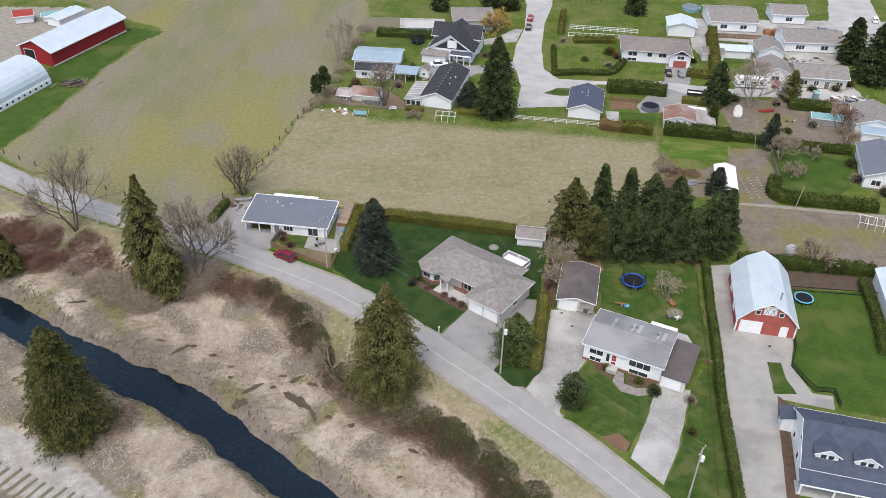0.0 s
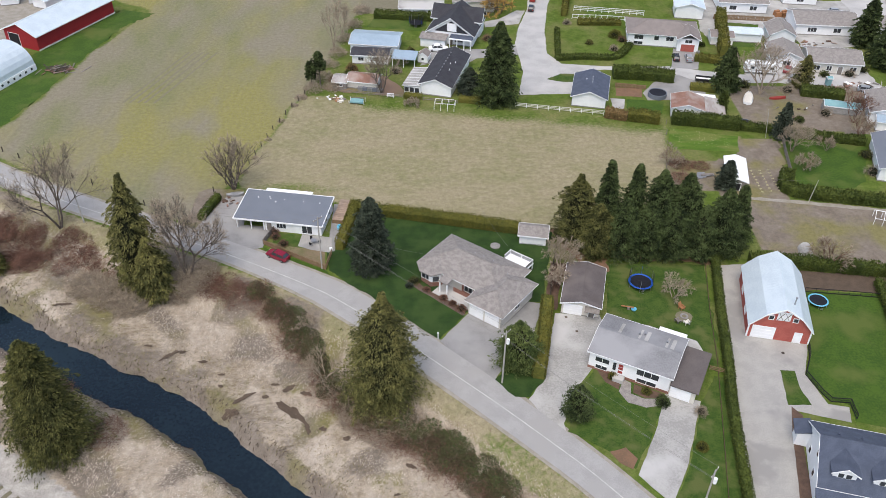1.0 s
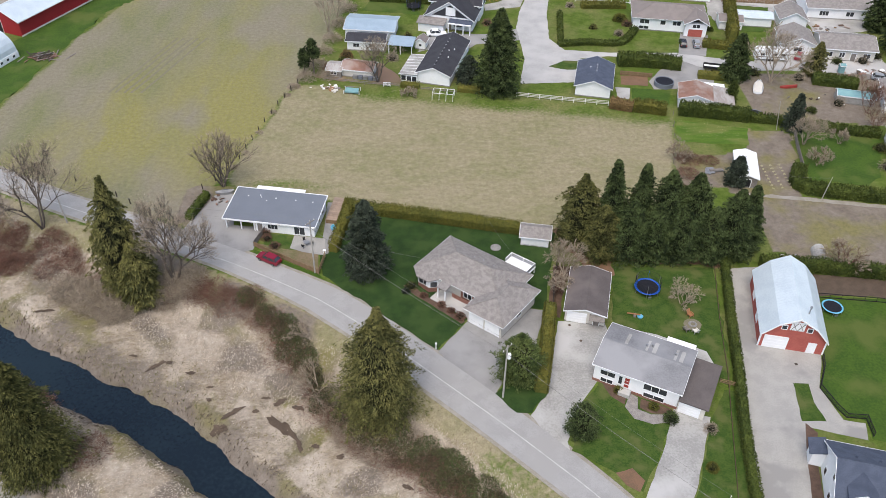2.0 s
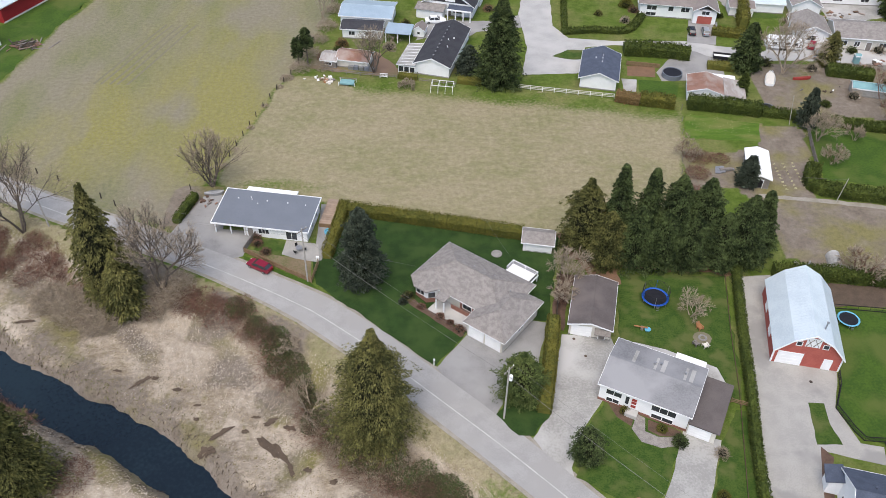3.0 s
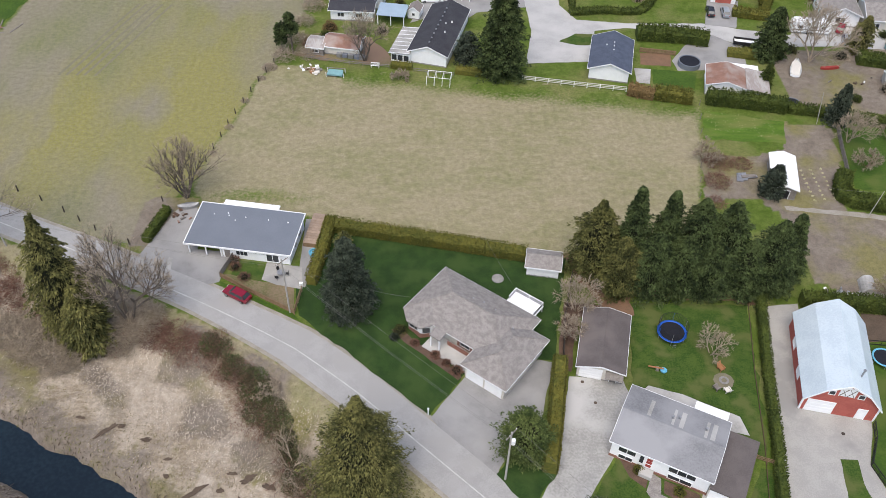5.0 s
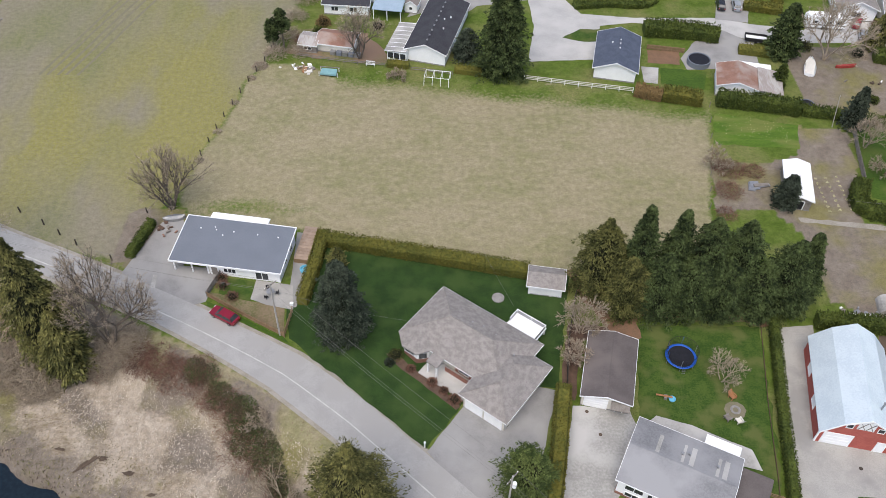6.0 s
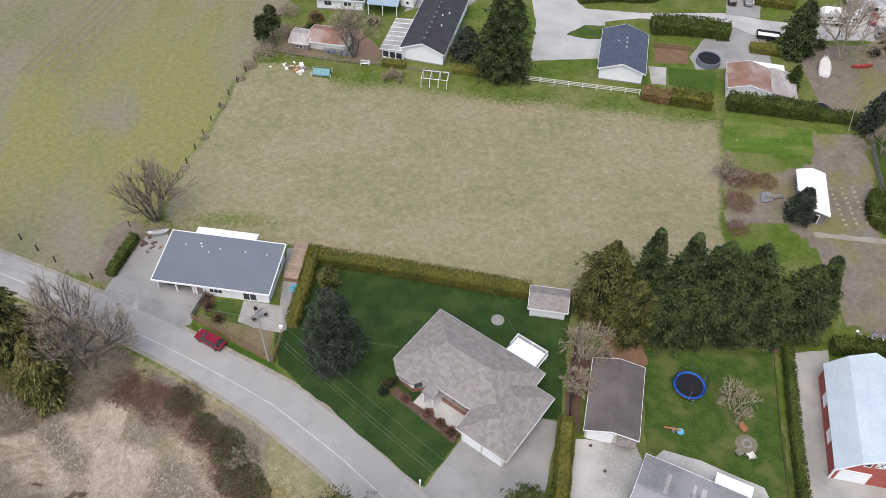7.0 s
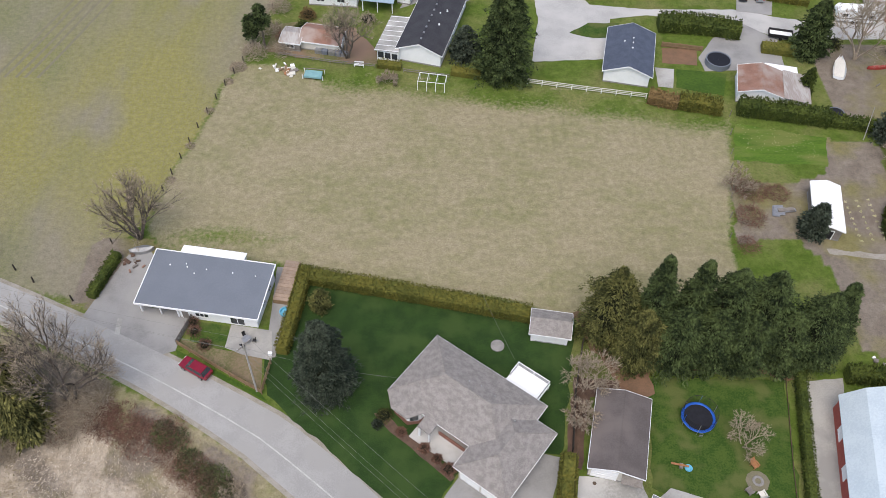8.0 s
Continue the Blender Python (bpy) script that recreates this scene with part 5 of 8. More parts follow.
def gable_roof(parent, x0, y0, x1, y1, eave, ridge, material, over=0.45, thick=0.16, ridge_x=True, fascia=TRIM, cap=True):
    """Two sloping plates with fascia boards and a ridge cap."""
    if not ridge_x:
        T = Matrix.Rotation(radians(90), 4, "Z")
        x0, y0, x1, y1 = y0, -x1, y1, -x0
    else:
        T = Matrix.Identity(4)
    ym, half = (y0 + y1) / 2, (y1 - y0) / 2
    drop = (ridge - eave) / half * over
    xa, xb = x0 - over, x1 + over
    ze, zr = eave - drop + thick, ridge + thick
    for sgn in (-1, 1):
        ye = ym + sgn * (half + over)
        quad = [(xa, ye, ze), (xb, ye, ze), (xb, ym, zr), (xa, ym, zr)]
        if sgn > 0:
            quad = quad[::-1]
        r = part("roof", Shape().slab([tuple(T @ Vector(p)) for p in quad], thick), material, parent)
        f = Shape()
        f.slab([tuple(T @ Vector(p)) for p in [(xa - 0.02, ye, ze + 0.01), (xb + 0.02, ye, ze + 0.01), (xb + 0.02, ye + sgn * 0.05, ze + 0.01), (xa - 0.02, ye + sgn * 0.05, ze + 0.01)][::sgn]], 0.24)
        for x in (xa - 0.06, xb + 0.01):
            f.slab([tuple(T @ Vector(p)) for p in [(x, ye, ze + 0.01), (x + 0.05, ye, ze + 0.01), (x + 0.05, ym, zr + 0.01), (x, ym, zr + 0.01)]], 0.22)
        part("fascia", f, fascia, r, "white fascia board")
    if cap:
        c = Shape()
        c.tube(tuple(T @ Vector((xa, ym, zr - 0.02))), tuple(T @ Vector((xb, ym, zr - 0.02))), 0.07, 0.07, 6)
        part("ridge_cap", c, material, parent)


def hip_roof(parent, x0, y0, x1, y1, eave, slope, material, hips=(True, True), thick=0.18, over=0.0, cap=None):
    """A hipped roof over a rectangle, ridge along its longer side."""
    turn = (y1 - y0) > (x1 - x0)
    T = Matrix.Rotation(radians(90), 4, "Z") if turn else Matrix.Identity(4)
    if turn:
        x0, y0, x1, y1 = y0, -x1, y1, -x0
    x0, y0, x1, y1 = x0 - over, y0 - over, x1 + over, y1 + over
    half = (y1 - y0) / 2
    zr, ym = eave + half * slope, (y0 + y1) / 2
    ra, rb = x0 + (half if hips[0] else 0), x1 - (half if hips[1] else 0)
    s = Shape()
    v = [(x0, y0, eave), (x1, y0, eave), (x1, y1, eave), (x0, y1, eave), (ra, ym, zr), (rb, ym, zr)]
    v += [(x, y, eave - thick) for x, y, z in v[:4]]
    s.add([tuple(T @ Vector(p)) for p in v], [(0, 1, 5, 4), (2, 3, 4, 5), (1, 2, 5), (3, 0, 4), (6, 7, 1, 0), (7, 8, 2, 1), (8, 9, 3, 2), (9, 6, 0, 3), (9, 8, 7, 6)])
    r = part("roof", s, material, parent)
    g = Shape()
    for p, q in ((0, 1), (1, 2), (2, 3), (3, 0)):
        a_, b_ = Vector(v[p]), Vector(v[q])
        g.tube(tuple(T @ (a_ + Vector((0, 0, -0.08)))), tuple(T @ (b_ + Vector((0, 0, -0.08)))), 0.07, 0.07, 4)
    part("gutter", g, TRIM, r, "white gutter")
    c = Shape()
    for p, q in ((4, 5), (0, 4), (3, 4), (1, 5), (2, 5)):
        if (p in (0, 3) and not hips[0]) or (p in (1, 2) and q == 5 and not hips[1]):
            continue
        c.tube(tuple(T @ Vector(v[p])), tuple(T @ Vector(v[q])), 0.09, 0.09, 4)
    part("ridge_cap", c, cap or material, r)
    return r


def vents(parent, spots, material=TRIM, r=0.10, h=0.12):
    for x, y, z in spots:
        part("roof_vent", Shape().lathe([(r * 1.8, z - 0.15), (r, z + 0.05), (r, z + h), (r * 1.3, z + h), (r * 1.3, z + h + 0.07), (0.01, z + h + 0.1)], 8, x, y), material, parent)


def chimney(parent, x, y, z0, z1, material=BRICK):
    s = Shape()
    s.box(x - 0.35, y - 0.3, z0, x + 0.35, y + 0.3, z1)
    s.box(x - 0.42, y - 0.37, z1, x + 0.42, y + 0.37, z1 + 0.12)
    s.box(x - 0.15, y - 0.15, z1 + 0.12, x + 0.15, y + 0.15, z1 + 0.35)
    part("chimney", s, material, parent)


def simple_house(label, x, y, yaw, L, W, eave, ridge, wall_mat, roof_mat, ridge_x=True, wins=(), doors=(), vent=(), name="house", category="house", over=0.45, group="", fascia=TRIM, hip=False):
    ob = thing(name, label, category, pose(x, y, height(x, y), 0, 0, yaw), group)
    half = (W if ridge_x else L) / 2
    walls(ob, -L / 2, -W / 2, L / 2, W / 2, eave, wall_mat, 0 if hip else ridge - eave - 0.02, ridge_x)
    part("foundation", Shape().box(-L / 2 - 0.04, -W / 2 - 0.04, -0.3, L / 2 + 0.04, W / 2 + 0.04, 0.25), STONE, ob, "grey concrete foundation")
    if hip:
        hip_roof(ob, -L / 2, -W / 2, L / 2, W / 2, eave, (ridge - eave) / (min(L, W) / 2), roof_mat, over=over)
    else:
        gable_roof(ob, -L / 2, -W / 2, L / 2, W / 2, eave, ridge, roof_mat, over, ridge_x=ridge_x, fascia=fascia)
    reach = {0: W / 2, 180: W / 2, 90: L / 2, -90: L / 2}
    for side, u, z, w, h, panes in wins:
        window(ob, u, z, w, h, side, reach[side], panes)
    for side, u, w, h, m, panels in doors:
        door(ob, u, 0.05, w, h, side, reach[side], m, panels, "garage_door" if w > 2 else "door")
    vents(ob, vent)
    return ob


# the white bungalow with its one low slope and carport
h1 = thing("bungalow", "low white bungalow with blue-grey roof and carport", "house", pose(-30.5, 141.4, 0, 0, 0, -8.3))
walls(h1, -2.6, -4.3, 8.4, 4.1, 2.3, WHITE)
walls(h1, -8.0, 3.7, -2.7, 4.1, 2.3, WHITE, name="carport_wall")
walls(h1, -2.9, -4.1, -2.62, 3.6, 2.3, OFFWHITE, name="carport_wall")
s = Shape().slab([(-8.7, -4.6, 2.42), (8.7, -4.6, 2.42), (8.7, 4.5, 3.05), (-8.7, 4.5, 3.05)], 0.22)
roof = part("roof", s, SLATE, h1, "blue-grey low-slope roof")
f = Shape()
f.box(-8.78, -4.72, 2.16, 8.78, -4.60, 2.47)
f.slab([(-8.80, -4.7, 2.47), (-8.68, -4.7, 2.47), (-8.68, 4.6, 3.12), (-8.80, 4.6, 3.12)], 0.30)
f.slab([(8.68, -4.7, 2.47), (8.80, -4.7, 2.47), (8.80, 4.6, 3.12), (8.68, 4.6, 3.12)], 0.30)
f.box(-8.78, 4.50, 2.8, 8.78, 4.62, 3.12)
part("fascia", f, TRIM, roof, "white roof edge")
part("end_wall_top", Shape().slab([(8.1, -4.3, 2.25), (8.4, -4.3, 2.25), (8.4, 4.1, 2.82), (8.1, 4.1, 2.82)], 0.6), WHITE, h1)
part("rear_roof", Shape().slab([(-5.4, 4.62, 2.75), (4.0, 4.62, 2.75), (4.0, 6.3, 2.55), (-5.4, 6.3, 2.55)], 0.15), TRIM, h1, "white rear lean-to roof")
walls(h1, -5.2, 4.2, 3.8, 6.1, 2.35, WHITE, name="rear_wall")
for x in (-8.2, -5.4, -2.9):
    part("carport_post", Shape().box(x - 0.09, -4.35, 0, x + 0.09, -4.17, 2.3), TRIM, h1)
for u, w, panes in ((0.6, 1.8, 3), (5.6, 1.9, 2)):
    window(h1, u, 0.9 if w < 1.85 else 0.25, w, 1.1 if w < 1.85 else 1.75, 0, 4.3, panes)
for u in (-1.0, 1.6):
    window(h1, u, 0.9, 1.0, 1.1, 90, 8.4, 2)
door(h1, -1.8, 0.05, 0.95, 2.0, 0, 4.3, GREYWOOD)
vents(h1, [(-5.9, 2.2, 2.90), (-3.7, 2.7, 2.93), (-3.4, 2.2, 2.90), (-2.1, 1.3, 2.84), (-0.6, 2.2, 2.90), (3.2, 2.2, 2.90), (6.5, 2.15, 2.90)], TRIM, 0.08, 0.04)

# the grey-shingled house with the double garage
h2 = thing("house", "long grey-shingled house with white double garage", "house", pose(4.5, 121.0, 0, 0, 0, -36.6))
walls(h2, -8.8, -1.2, 7.0, 7.6, 2.8, OFFWHITE)
walls(h2, 3.9, -5.1, 10.4, 5.0, 2.8, OFFWHITE, name="garage_wall")
s = Shape().prism([(-8.6, -1.2), (-7.8, -3.0), (-5.4, -3.4), (-4.2, -2.2), (-4.0, -1.2)], 0, 2.75)
part("bay_wall", s, WHITE, h2)
part("bay_base", Shape().prism([(-8.66, -1.2), (-7.85, -3.07), (-5.38, -3.48), (-4.13, -2.24), (-3.93, -1.2)], 0, 0.95), BRICK, h2, "red brick base")
window(h2, -6.6, 1.15, 1.8, 1.1, 0, 3.27, 2)
for side_x, y0_, ang in ((-8.25, -2.15, -62), (-4.75, -2.85, 45)):
    m = Matrix.Translation((side_x, y0_, 1.15)) @ Matrix.Rotation(radians(ang), 4, "Z")
    wf = part("window", Shape().box(-0.65, -0.08, -0.1, 0.65, 0.03, 1.2, m), TRIM, h2)
    part("pane", Shape().box(-0.55, -0.11, 0, 0.55, -0.07, 1.1, m), GLASS, wf)
hip_roof(h2, -9.4, -2.3, 8.0, 8.2, 2.95, 0.43, SHINGLE, (True, True))
hip_roof(h2, 3.3, -5.6, 11.0, 5.7, 2.95, 0.43, SHINGLE, (True, True))
part("bay_roof", Shape().add([(-9.4, -2.3, 2.95), (-7.5, -4.0, 2.95), (-5.0, -4.0, 2.95), (-3.9, -2.3, 2.95), (-6.4, 0.7, 4.24), (-9.4, -2.3, 2.77), (-7.5, -4.0, 2.77), (-5.0, -4.0, 2.77), (-3.9, -2.3, 2.77)],
                             [(0, 1, 4), (1, 2, 4), (2, 3, 4), (3, 0, 4), (5, 6, 1, 0), (6, 7, 2, 1), (7, 8, 3, 2), (8, 7, 6, 5)]), SHINGLE, h2)
part("porch_recess", Shape().box(-0.2, -1.32, 0.2, 3.85, -1.20, 2.6), BRICK, h2, "red-brown brick porch wall")
part("porch_roof", Shape().slab([(-3.4, -3.9, 2.7), (-1.5, -3.9, 2.7), (-1.5, -2.3, 2.95), (-3.4, -2.3, 2.95)], 0.15), SHINGLE, h2)
for x in (-3.2, -1.7):
    part("porch_post", Shape().box(x - 0.1, -3.8, 0, x + 0.1, -3.6, 2.55), TRIM, h2)
part("porch_floor", Shape().box(-4.2, -4.6, 0, 3.8, -1.3, 0.18), CONCRETE, h2)
part("porch_rail", Shape().box(-1.4, -2.15, 0.2, 3.2, -2.05, 1.0), BRICK, h2)
window(h2, 1.2, 0.7, 1.6, 1.6, 0, 1.33, 2)
for u in (5.6, 8.7):
    door(h2, u, 0.05, 2.6, 2.2, 0, 5.14, TRIM, 4, "garage_door", "white panelled garage door")
window(h2, 0.0, 1.0, 1.4, 1.2, 90, 10.4, 2)
vents(h2, [(-1.4, 4.2, 4.75), (0.2, 4.6, 4.6), (2.4, 4.4, 4.65), (6.2, 3.2, 4.5)], GALV, 0.06, 0.04)
deck = thing("sun_deck", "white raised deck with glass railing behind the house", "deck", pose(4.5, 121.0, 0, 0, 0, -36.6))
part("deck_floor", Shape().box(1.2, 8.25, 1.15, 6.3, 12.0, 1.32), TRIM, deck)
for x, y in ((1.35, 11.8), (3.8, 11.8), (6.15, 11.8), (6.15, 8.6), (1.35, 8.6)):
    part("deck_post", Shape().box(x - 0.07, y - 0.07, 0, x + 0.07, y + 0.07, 2.2), TRIM, deck)
for x0_, y0_, x1_, y1_ in ((1.3, 11.76, 6.2, 11.84), (6.11, 8.5, 6.19, 11.8), (1.31, 9.8, 1.39, 11.8)):
    part("deck_rail", Shape().box(x0_, y0_, 2.12, x1_, y1_, 2.22), TRIM, deck)
    part("deck_panel", Shape().box(x0_ + 0.02, y0_ + 0.02, 1.4, x1_ - 0.02, y1_ - 0.02, 2.05), GALV, deck, "pale glass panel")
for i in range(5):
    part("stair", Shape().box(0.2 + 0.0, 8.6 + 0.0, 0.2 + i * 0.22, 1.15 - i * 0.0, 9.4 - i * 0.15, 0.26 + i * 0.22), TRIM, deck)

# small white shed with three doors
s1 = simple_house("small white shed with grey shingle roof", 17.4, 135.9, -8.5, 5.0, 3.6, 2.1, 2.95, WHITE, SHINGLE, True, (), (), (), "garden_shed", "shed", 0.35)
for u in (-1.65, 0.0, 1.65):
    door(s1, u, 0.05, 1.4, 1.9, 0, 1.8, TRIM, 0, "shed_door")

# brown-roofed garage
g1 = simple_house("brown-roofed detached garage with a white door", 24.7, 119.5, -12.6, 6.4, 10.6, 2.4, 3.2, OFFWHITE, BROWNROOF, False, (), (), (), "garage", "garage", 0.3)
door(g1, -1.3, 0.05, 3.0, 2.1, 0, 5.3, TRIM, 4, "garage_door")
door(g1, 1.9, 0.05, 0.9, 2.0, 0, 5.3, GREYWOOD)
part("lean_to", Shape().slab([(0.7, -6.5, 2.0), (3.2, -6.5, 2.0), (3.2, -5.3, 2.3), (0.7, -5.3, 2.3)], 0.08), GREYWOOD, g1, "grey lean-to cover")

# split-level house
h3 = thing("house", "split-level white house with a weathered grey roof", "house", pose(31.1, 103.6, 0, 0, 0, -26.1))
walls(h3, -6.4, -4.6, 6.4, 4.6, 3.5, WHITE, 0.9)
part("brick_band", Shape().box(-6.46, -4.66, 0, 6.46, 4.66, 0.5), BRICK, h3)
gable_roof(h3, -6.4, -4.6, 6.4, 4.6, 3.5, 4.5, TORCH, 0.35, cap=False)
for u, w in ((-3.6, 0.5), (-0.4, 0.35), (0.6, 0.6), (3.9, 0.4), (4.7, 0.6)):
    part("roof_patch", Shape().slab([(u, 0.35, 4.625), (u + w, 0.35, 4.625), (u + w, 4.4, 3.69), (u, 4.4, 3.69)], 0.02), CONCRETE, h3, "pale repaired roof strip")
vents(h3, [(-0.4, 1.6, 4.4), (0.4, 2.0, 4.3), (4.0, 1.8, 4.3)], GALV, 0.14, 0.3)
for u, z, w, hh, panes in ((2.9, 1.9, 3.4, 1.2, 3), (2.9, 0.45, 3.0, 0.75, 2), (-4.3, 1.9, 2.2, 0.9, 2), (-4.3, 0.5, 1.8, 0.7, 2)):
    window(h3, u, z, w, hh, 0, 4.6, panes)
dr = door(h3, -1.3, 0.75, 1.3, 2.2, 0, 4.6, TRIM, 2, "door", "white front door with red panels")
for z_ in (0.95, 1.7, 2.3):
    part("red_panel", Shape().box(-1.65, -4.70, z_, -0.95, -4.66, z_ + 0.5), SCARLET, dr)
window(h3, -2.3, 1.2, 0.5, 1.6, 0, 4.6, 1)
part("front_step", Shape().box(-2.1, -5.9, 0, -0.4, -4.68, 0.7), CONCRETE, h3)
walls(h3, 6.48, -4.9, 10.4, 4.0, 2.4, OFFWHITE, name="garage_wall")
part("garage_roof", Shape().slab([(6.5, -5.2, 2.62), (10.8, -5.2, 2.62), (10.8, 4.3, 2.75), (6.5, 4.3, 2.75)], 0.22), BROWNROOF, h3, "flat brown garage roof")
door(h3, 8.2, 0.05, 2.9, 2.1, 0, 4.9, TRIM, 4, "garage_door")
part("patio_cover", Shape().slab([(1.8, 4.9, 2.6), (6.3, 4.9, 2.6), (6.3, 7.2, 2.45), (1.8, 7.2, 2.45)], 0.08), TRIM, h3, "white patio cover")
for x in (2.0, 6.1):
    part("patio_post", Shape().box(x - 0.06, 6.95, 0, x + 0.06, 7.07, 2.4), TRIM, h3)
patch("patio", [(35, 112), (38.5, 110.2), (42.2, 108.4), (42.8, 105.4), (40.5, 106), (33, 109.5), (29, 112.2), (30.5, 113.4)], 0.05, CONCRETE, "concrete patio behind the split-level house", "patio", 0.05, 41)
patch("garden_path", [(28.6, 99.6), (29.6, 98.8), (29.2, 96.6), (31.0, 95.6), (34.0, 95.6), (34.6, 94.4), (31, 93.8), (28.4, 94.8), (27.4, 97)], 0.05, SHINGLE, "curved grey garden path", "path", 0.03, 42)
patch("mulch_bed", [(24.6, 101.8), (28.4, 99.6), (27.4, 97.4), (25.6, 99)], 0.045, MULCH, "brown mulch bed under the windows", "mulch", 0.1, 43)
patch("mulch_bed", [(30.0, 98.6), (34.2, 96.6), (34.0, 95.8), (31.2, 95.8), (29.6, 96.8)], 0.04, MULCH, "brown mulch bed beside the path", "mulch", 0.06, 44)
patch("mulch_bed", [(24.2, 85.4), (26.6, 86.2), (28.0, 84.2), (27.0, 82.4), (25.4, 83.4)], 0.045, DUFF, "brown bare spot at the lawn corner", "mulch", 0.15, 45)
patch("mulch_bed", [(-4.6, 123.0), (-2.6, 120.6), (1.0, 118.4), (3.4, 115.2), (4.2, 114.4), (3.6, 113.9), (0.8, 116.4), (-4.0, 120.4), (-6.2, 123.0)], 0.045, MULCH, "brown mulch bed along the grey house", "mulch", 0.1, 46)
patch("bare_soil", [(41.4 + 1.5 * math.cos(k * 0.6), 114.4 + 1.4 * math.sin(k * 0.6)) for k in range(10)], 0.04, SOILTRACK, "grey ash ring on the lawn", "fire pit", 0.2, 47)

# red gambrel barn
b1 = thing("barn", "red gambrel barn with a pale steel roof", "barn", pose(57.0, 116.3, 0, 0, 0, -11.6))
W2, L2, EV, KN, RG, KX = 4.9, 7.5, 2.9, 5.3, 6.9, 2.75
prof = [(-W2, 0), (W2, 0), (W2, EV), (KX, KN), (0, RG), (-KX, KN), (-W2, EV)]
s = Shape()
s.add([(x, y, z) for y in (-L2, L2) for x, z in prof], [(6, 5, 4, 3, 2, 1, 0), (7, 8, 9, 10, 11, 12, 13)] + [(i, (i + 1) % 7, (i + 1) % 7 + 7, i + 7) for i in range(7)])
part("wall", s, REDFRONT, b1)
rp = [(W2 + 0.28, EV - 0.2), (KX + 0.08, KN + 0.05), (0, RG + 0.08), (-KX - 0.08, KN + 0.05), (-W2 - 0.28, EV - 0.2)]
for (xa, za), (xb, zb) in zip(rp, rp[1:]):
    r = part("roof", Shape().slab([(xa, -L2 - 0.4, za + 0.1), (xa, L2 + 0.4, za + 0.1), (xb, L2 + 0.4, zb + 0.1), (xb, -L2 - 0.4, zb + 0.1)], 0.1), STEEL, b1)
    ribs = Shape()
    for i in range(25):
        y = -L2 - 0.3 + i * (2 * L2 + 0.6) / 24
        ribs.slab([(xa, y, za + 0.112), (xa, y + 0.05, za + 0.112), (xb, y + 0.05, zb + 0.112), (xb, y, zb + 0.112)], 0.02)
    part("roof_seams", ribs, STEEL, r)
    part("rake_trim", Shape().slab([(xa, -L2 - 0.48, za + 0.12), (xb, -L2 - 0.48, zb + 0.12), (xb, -L2 - 0.40, zb + 0.12), (xa, -L2 - 0.40, za + 0.12)], 0.28), TRIM, r)
door(b1, -2.5, 0.03, 3.5, 2.5, 0, L2, TRIM, 4, "barn_door", "wide white overhead door")
door(b1, 3.0, 0.03, 1.1, 2.1, 0, L2, TRIM, 0, "door")
for u in (-1.9, 1.9):
    window(b1, u, 4.3, 0.7, 0.75, 0, L2, 1)
d = door(b1, 0, 4.3, 1.9, 1.7, 0, L2, TRIM, 0, "loft_door", "white loft doors with cross braces")
xs_ = Shape()
for u in (-0.5, 0.5):
    for sg in (-1, 1):
        xs_.tube((u - 0.42, -L2 - 0.08, 5.15 - sg * 0.75), (u + 0.42, -L2 - 0.08, 5.15 + sg * 0.75), 0.05, 0.05, 4)
part("cross_brace", xs_, GREYWOOD, d)
for u in (-3.0, 2.4):
    window(b1, u, 1.0, 1.6, 1.4, -90, W2, 2, TRIM, TRIM)
for x in (-W2, W2):
    part("corner_board", Shape().box(x - 0.12, -L2 - 0.05, 0, x + 0.12, -L2 + 0.12, EV - 0.1), TRIM, b1)
part("stovepipe", Shape().tube((1.6, -5.2, 5.4), (1.6, -5.2, 7.4), 0.12, 0.12, 8).tube((1.6, -5.2, 7.4), (1.6, -5.2, 7.6), 0.2, 0.2, 8), GALV, b1)

# slate-blue dormer house
h4 = thing("house", "white house with slate-blue roof, dormers and porch", "house", pose(51.3, 82.6, 0, 0, 0, -14))
walls(h4, 0.4, -5.0, 20, 6.6, 3.0, WHITE, 3.6)
gable_roof(h4, 0.4, -5.0, 20, 6.6, 3.0, 6.6, NAVY, 0.22)
part("porch_roof", Shape().slab([(0.0, -7.6, 2.4), (20.5, -7.6, 2.4), (20.5, -5.3, 3.0), (0.0, -5.3, 3.0)], 0.16), NAVY, h4)
for x in (0.4, 4.8, 7.6, 12, 16):
    part("porch_post", Shape().box(x - 0.12, -7.4, 0, x + 0.12, -7.16, 2.3), TRIM, h4)
part("porch_floor", Shape().box(0, -7.5, 0, 20.4, -5.05, 0.2), CONCRETE, h4)
part("porch_trim", Shape().box(0, -7.68, 2.18, 20.5, -7.6, 2.42), TRIM, h4)
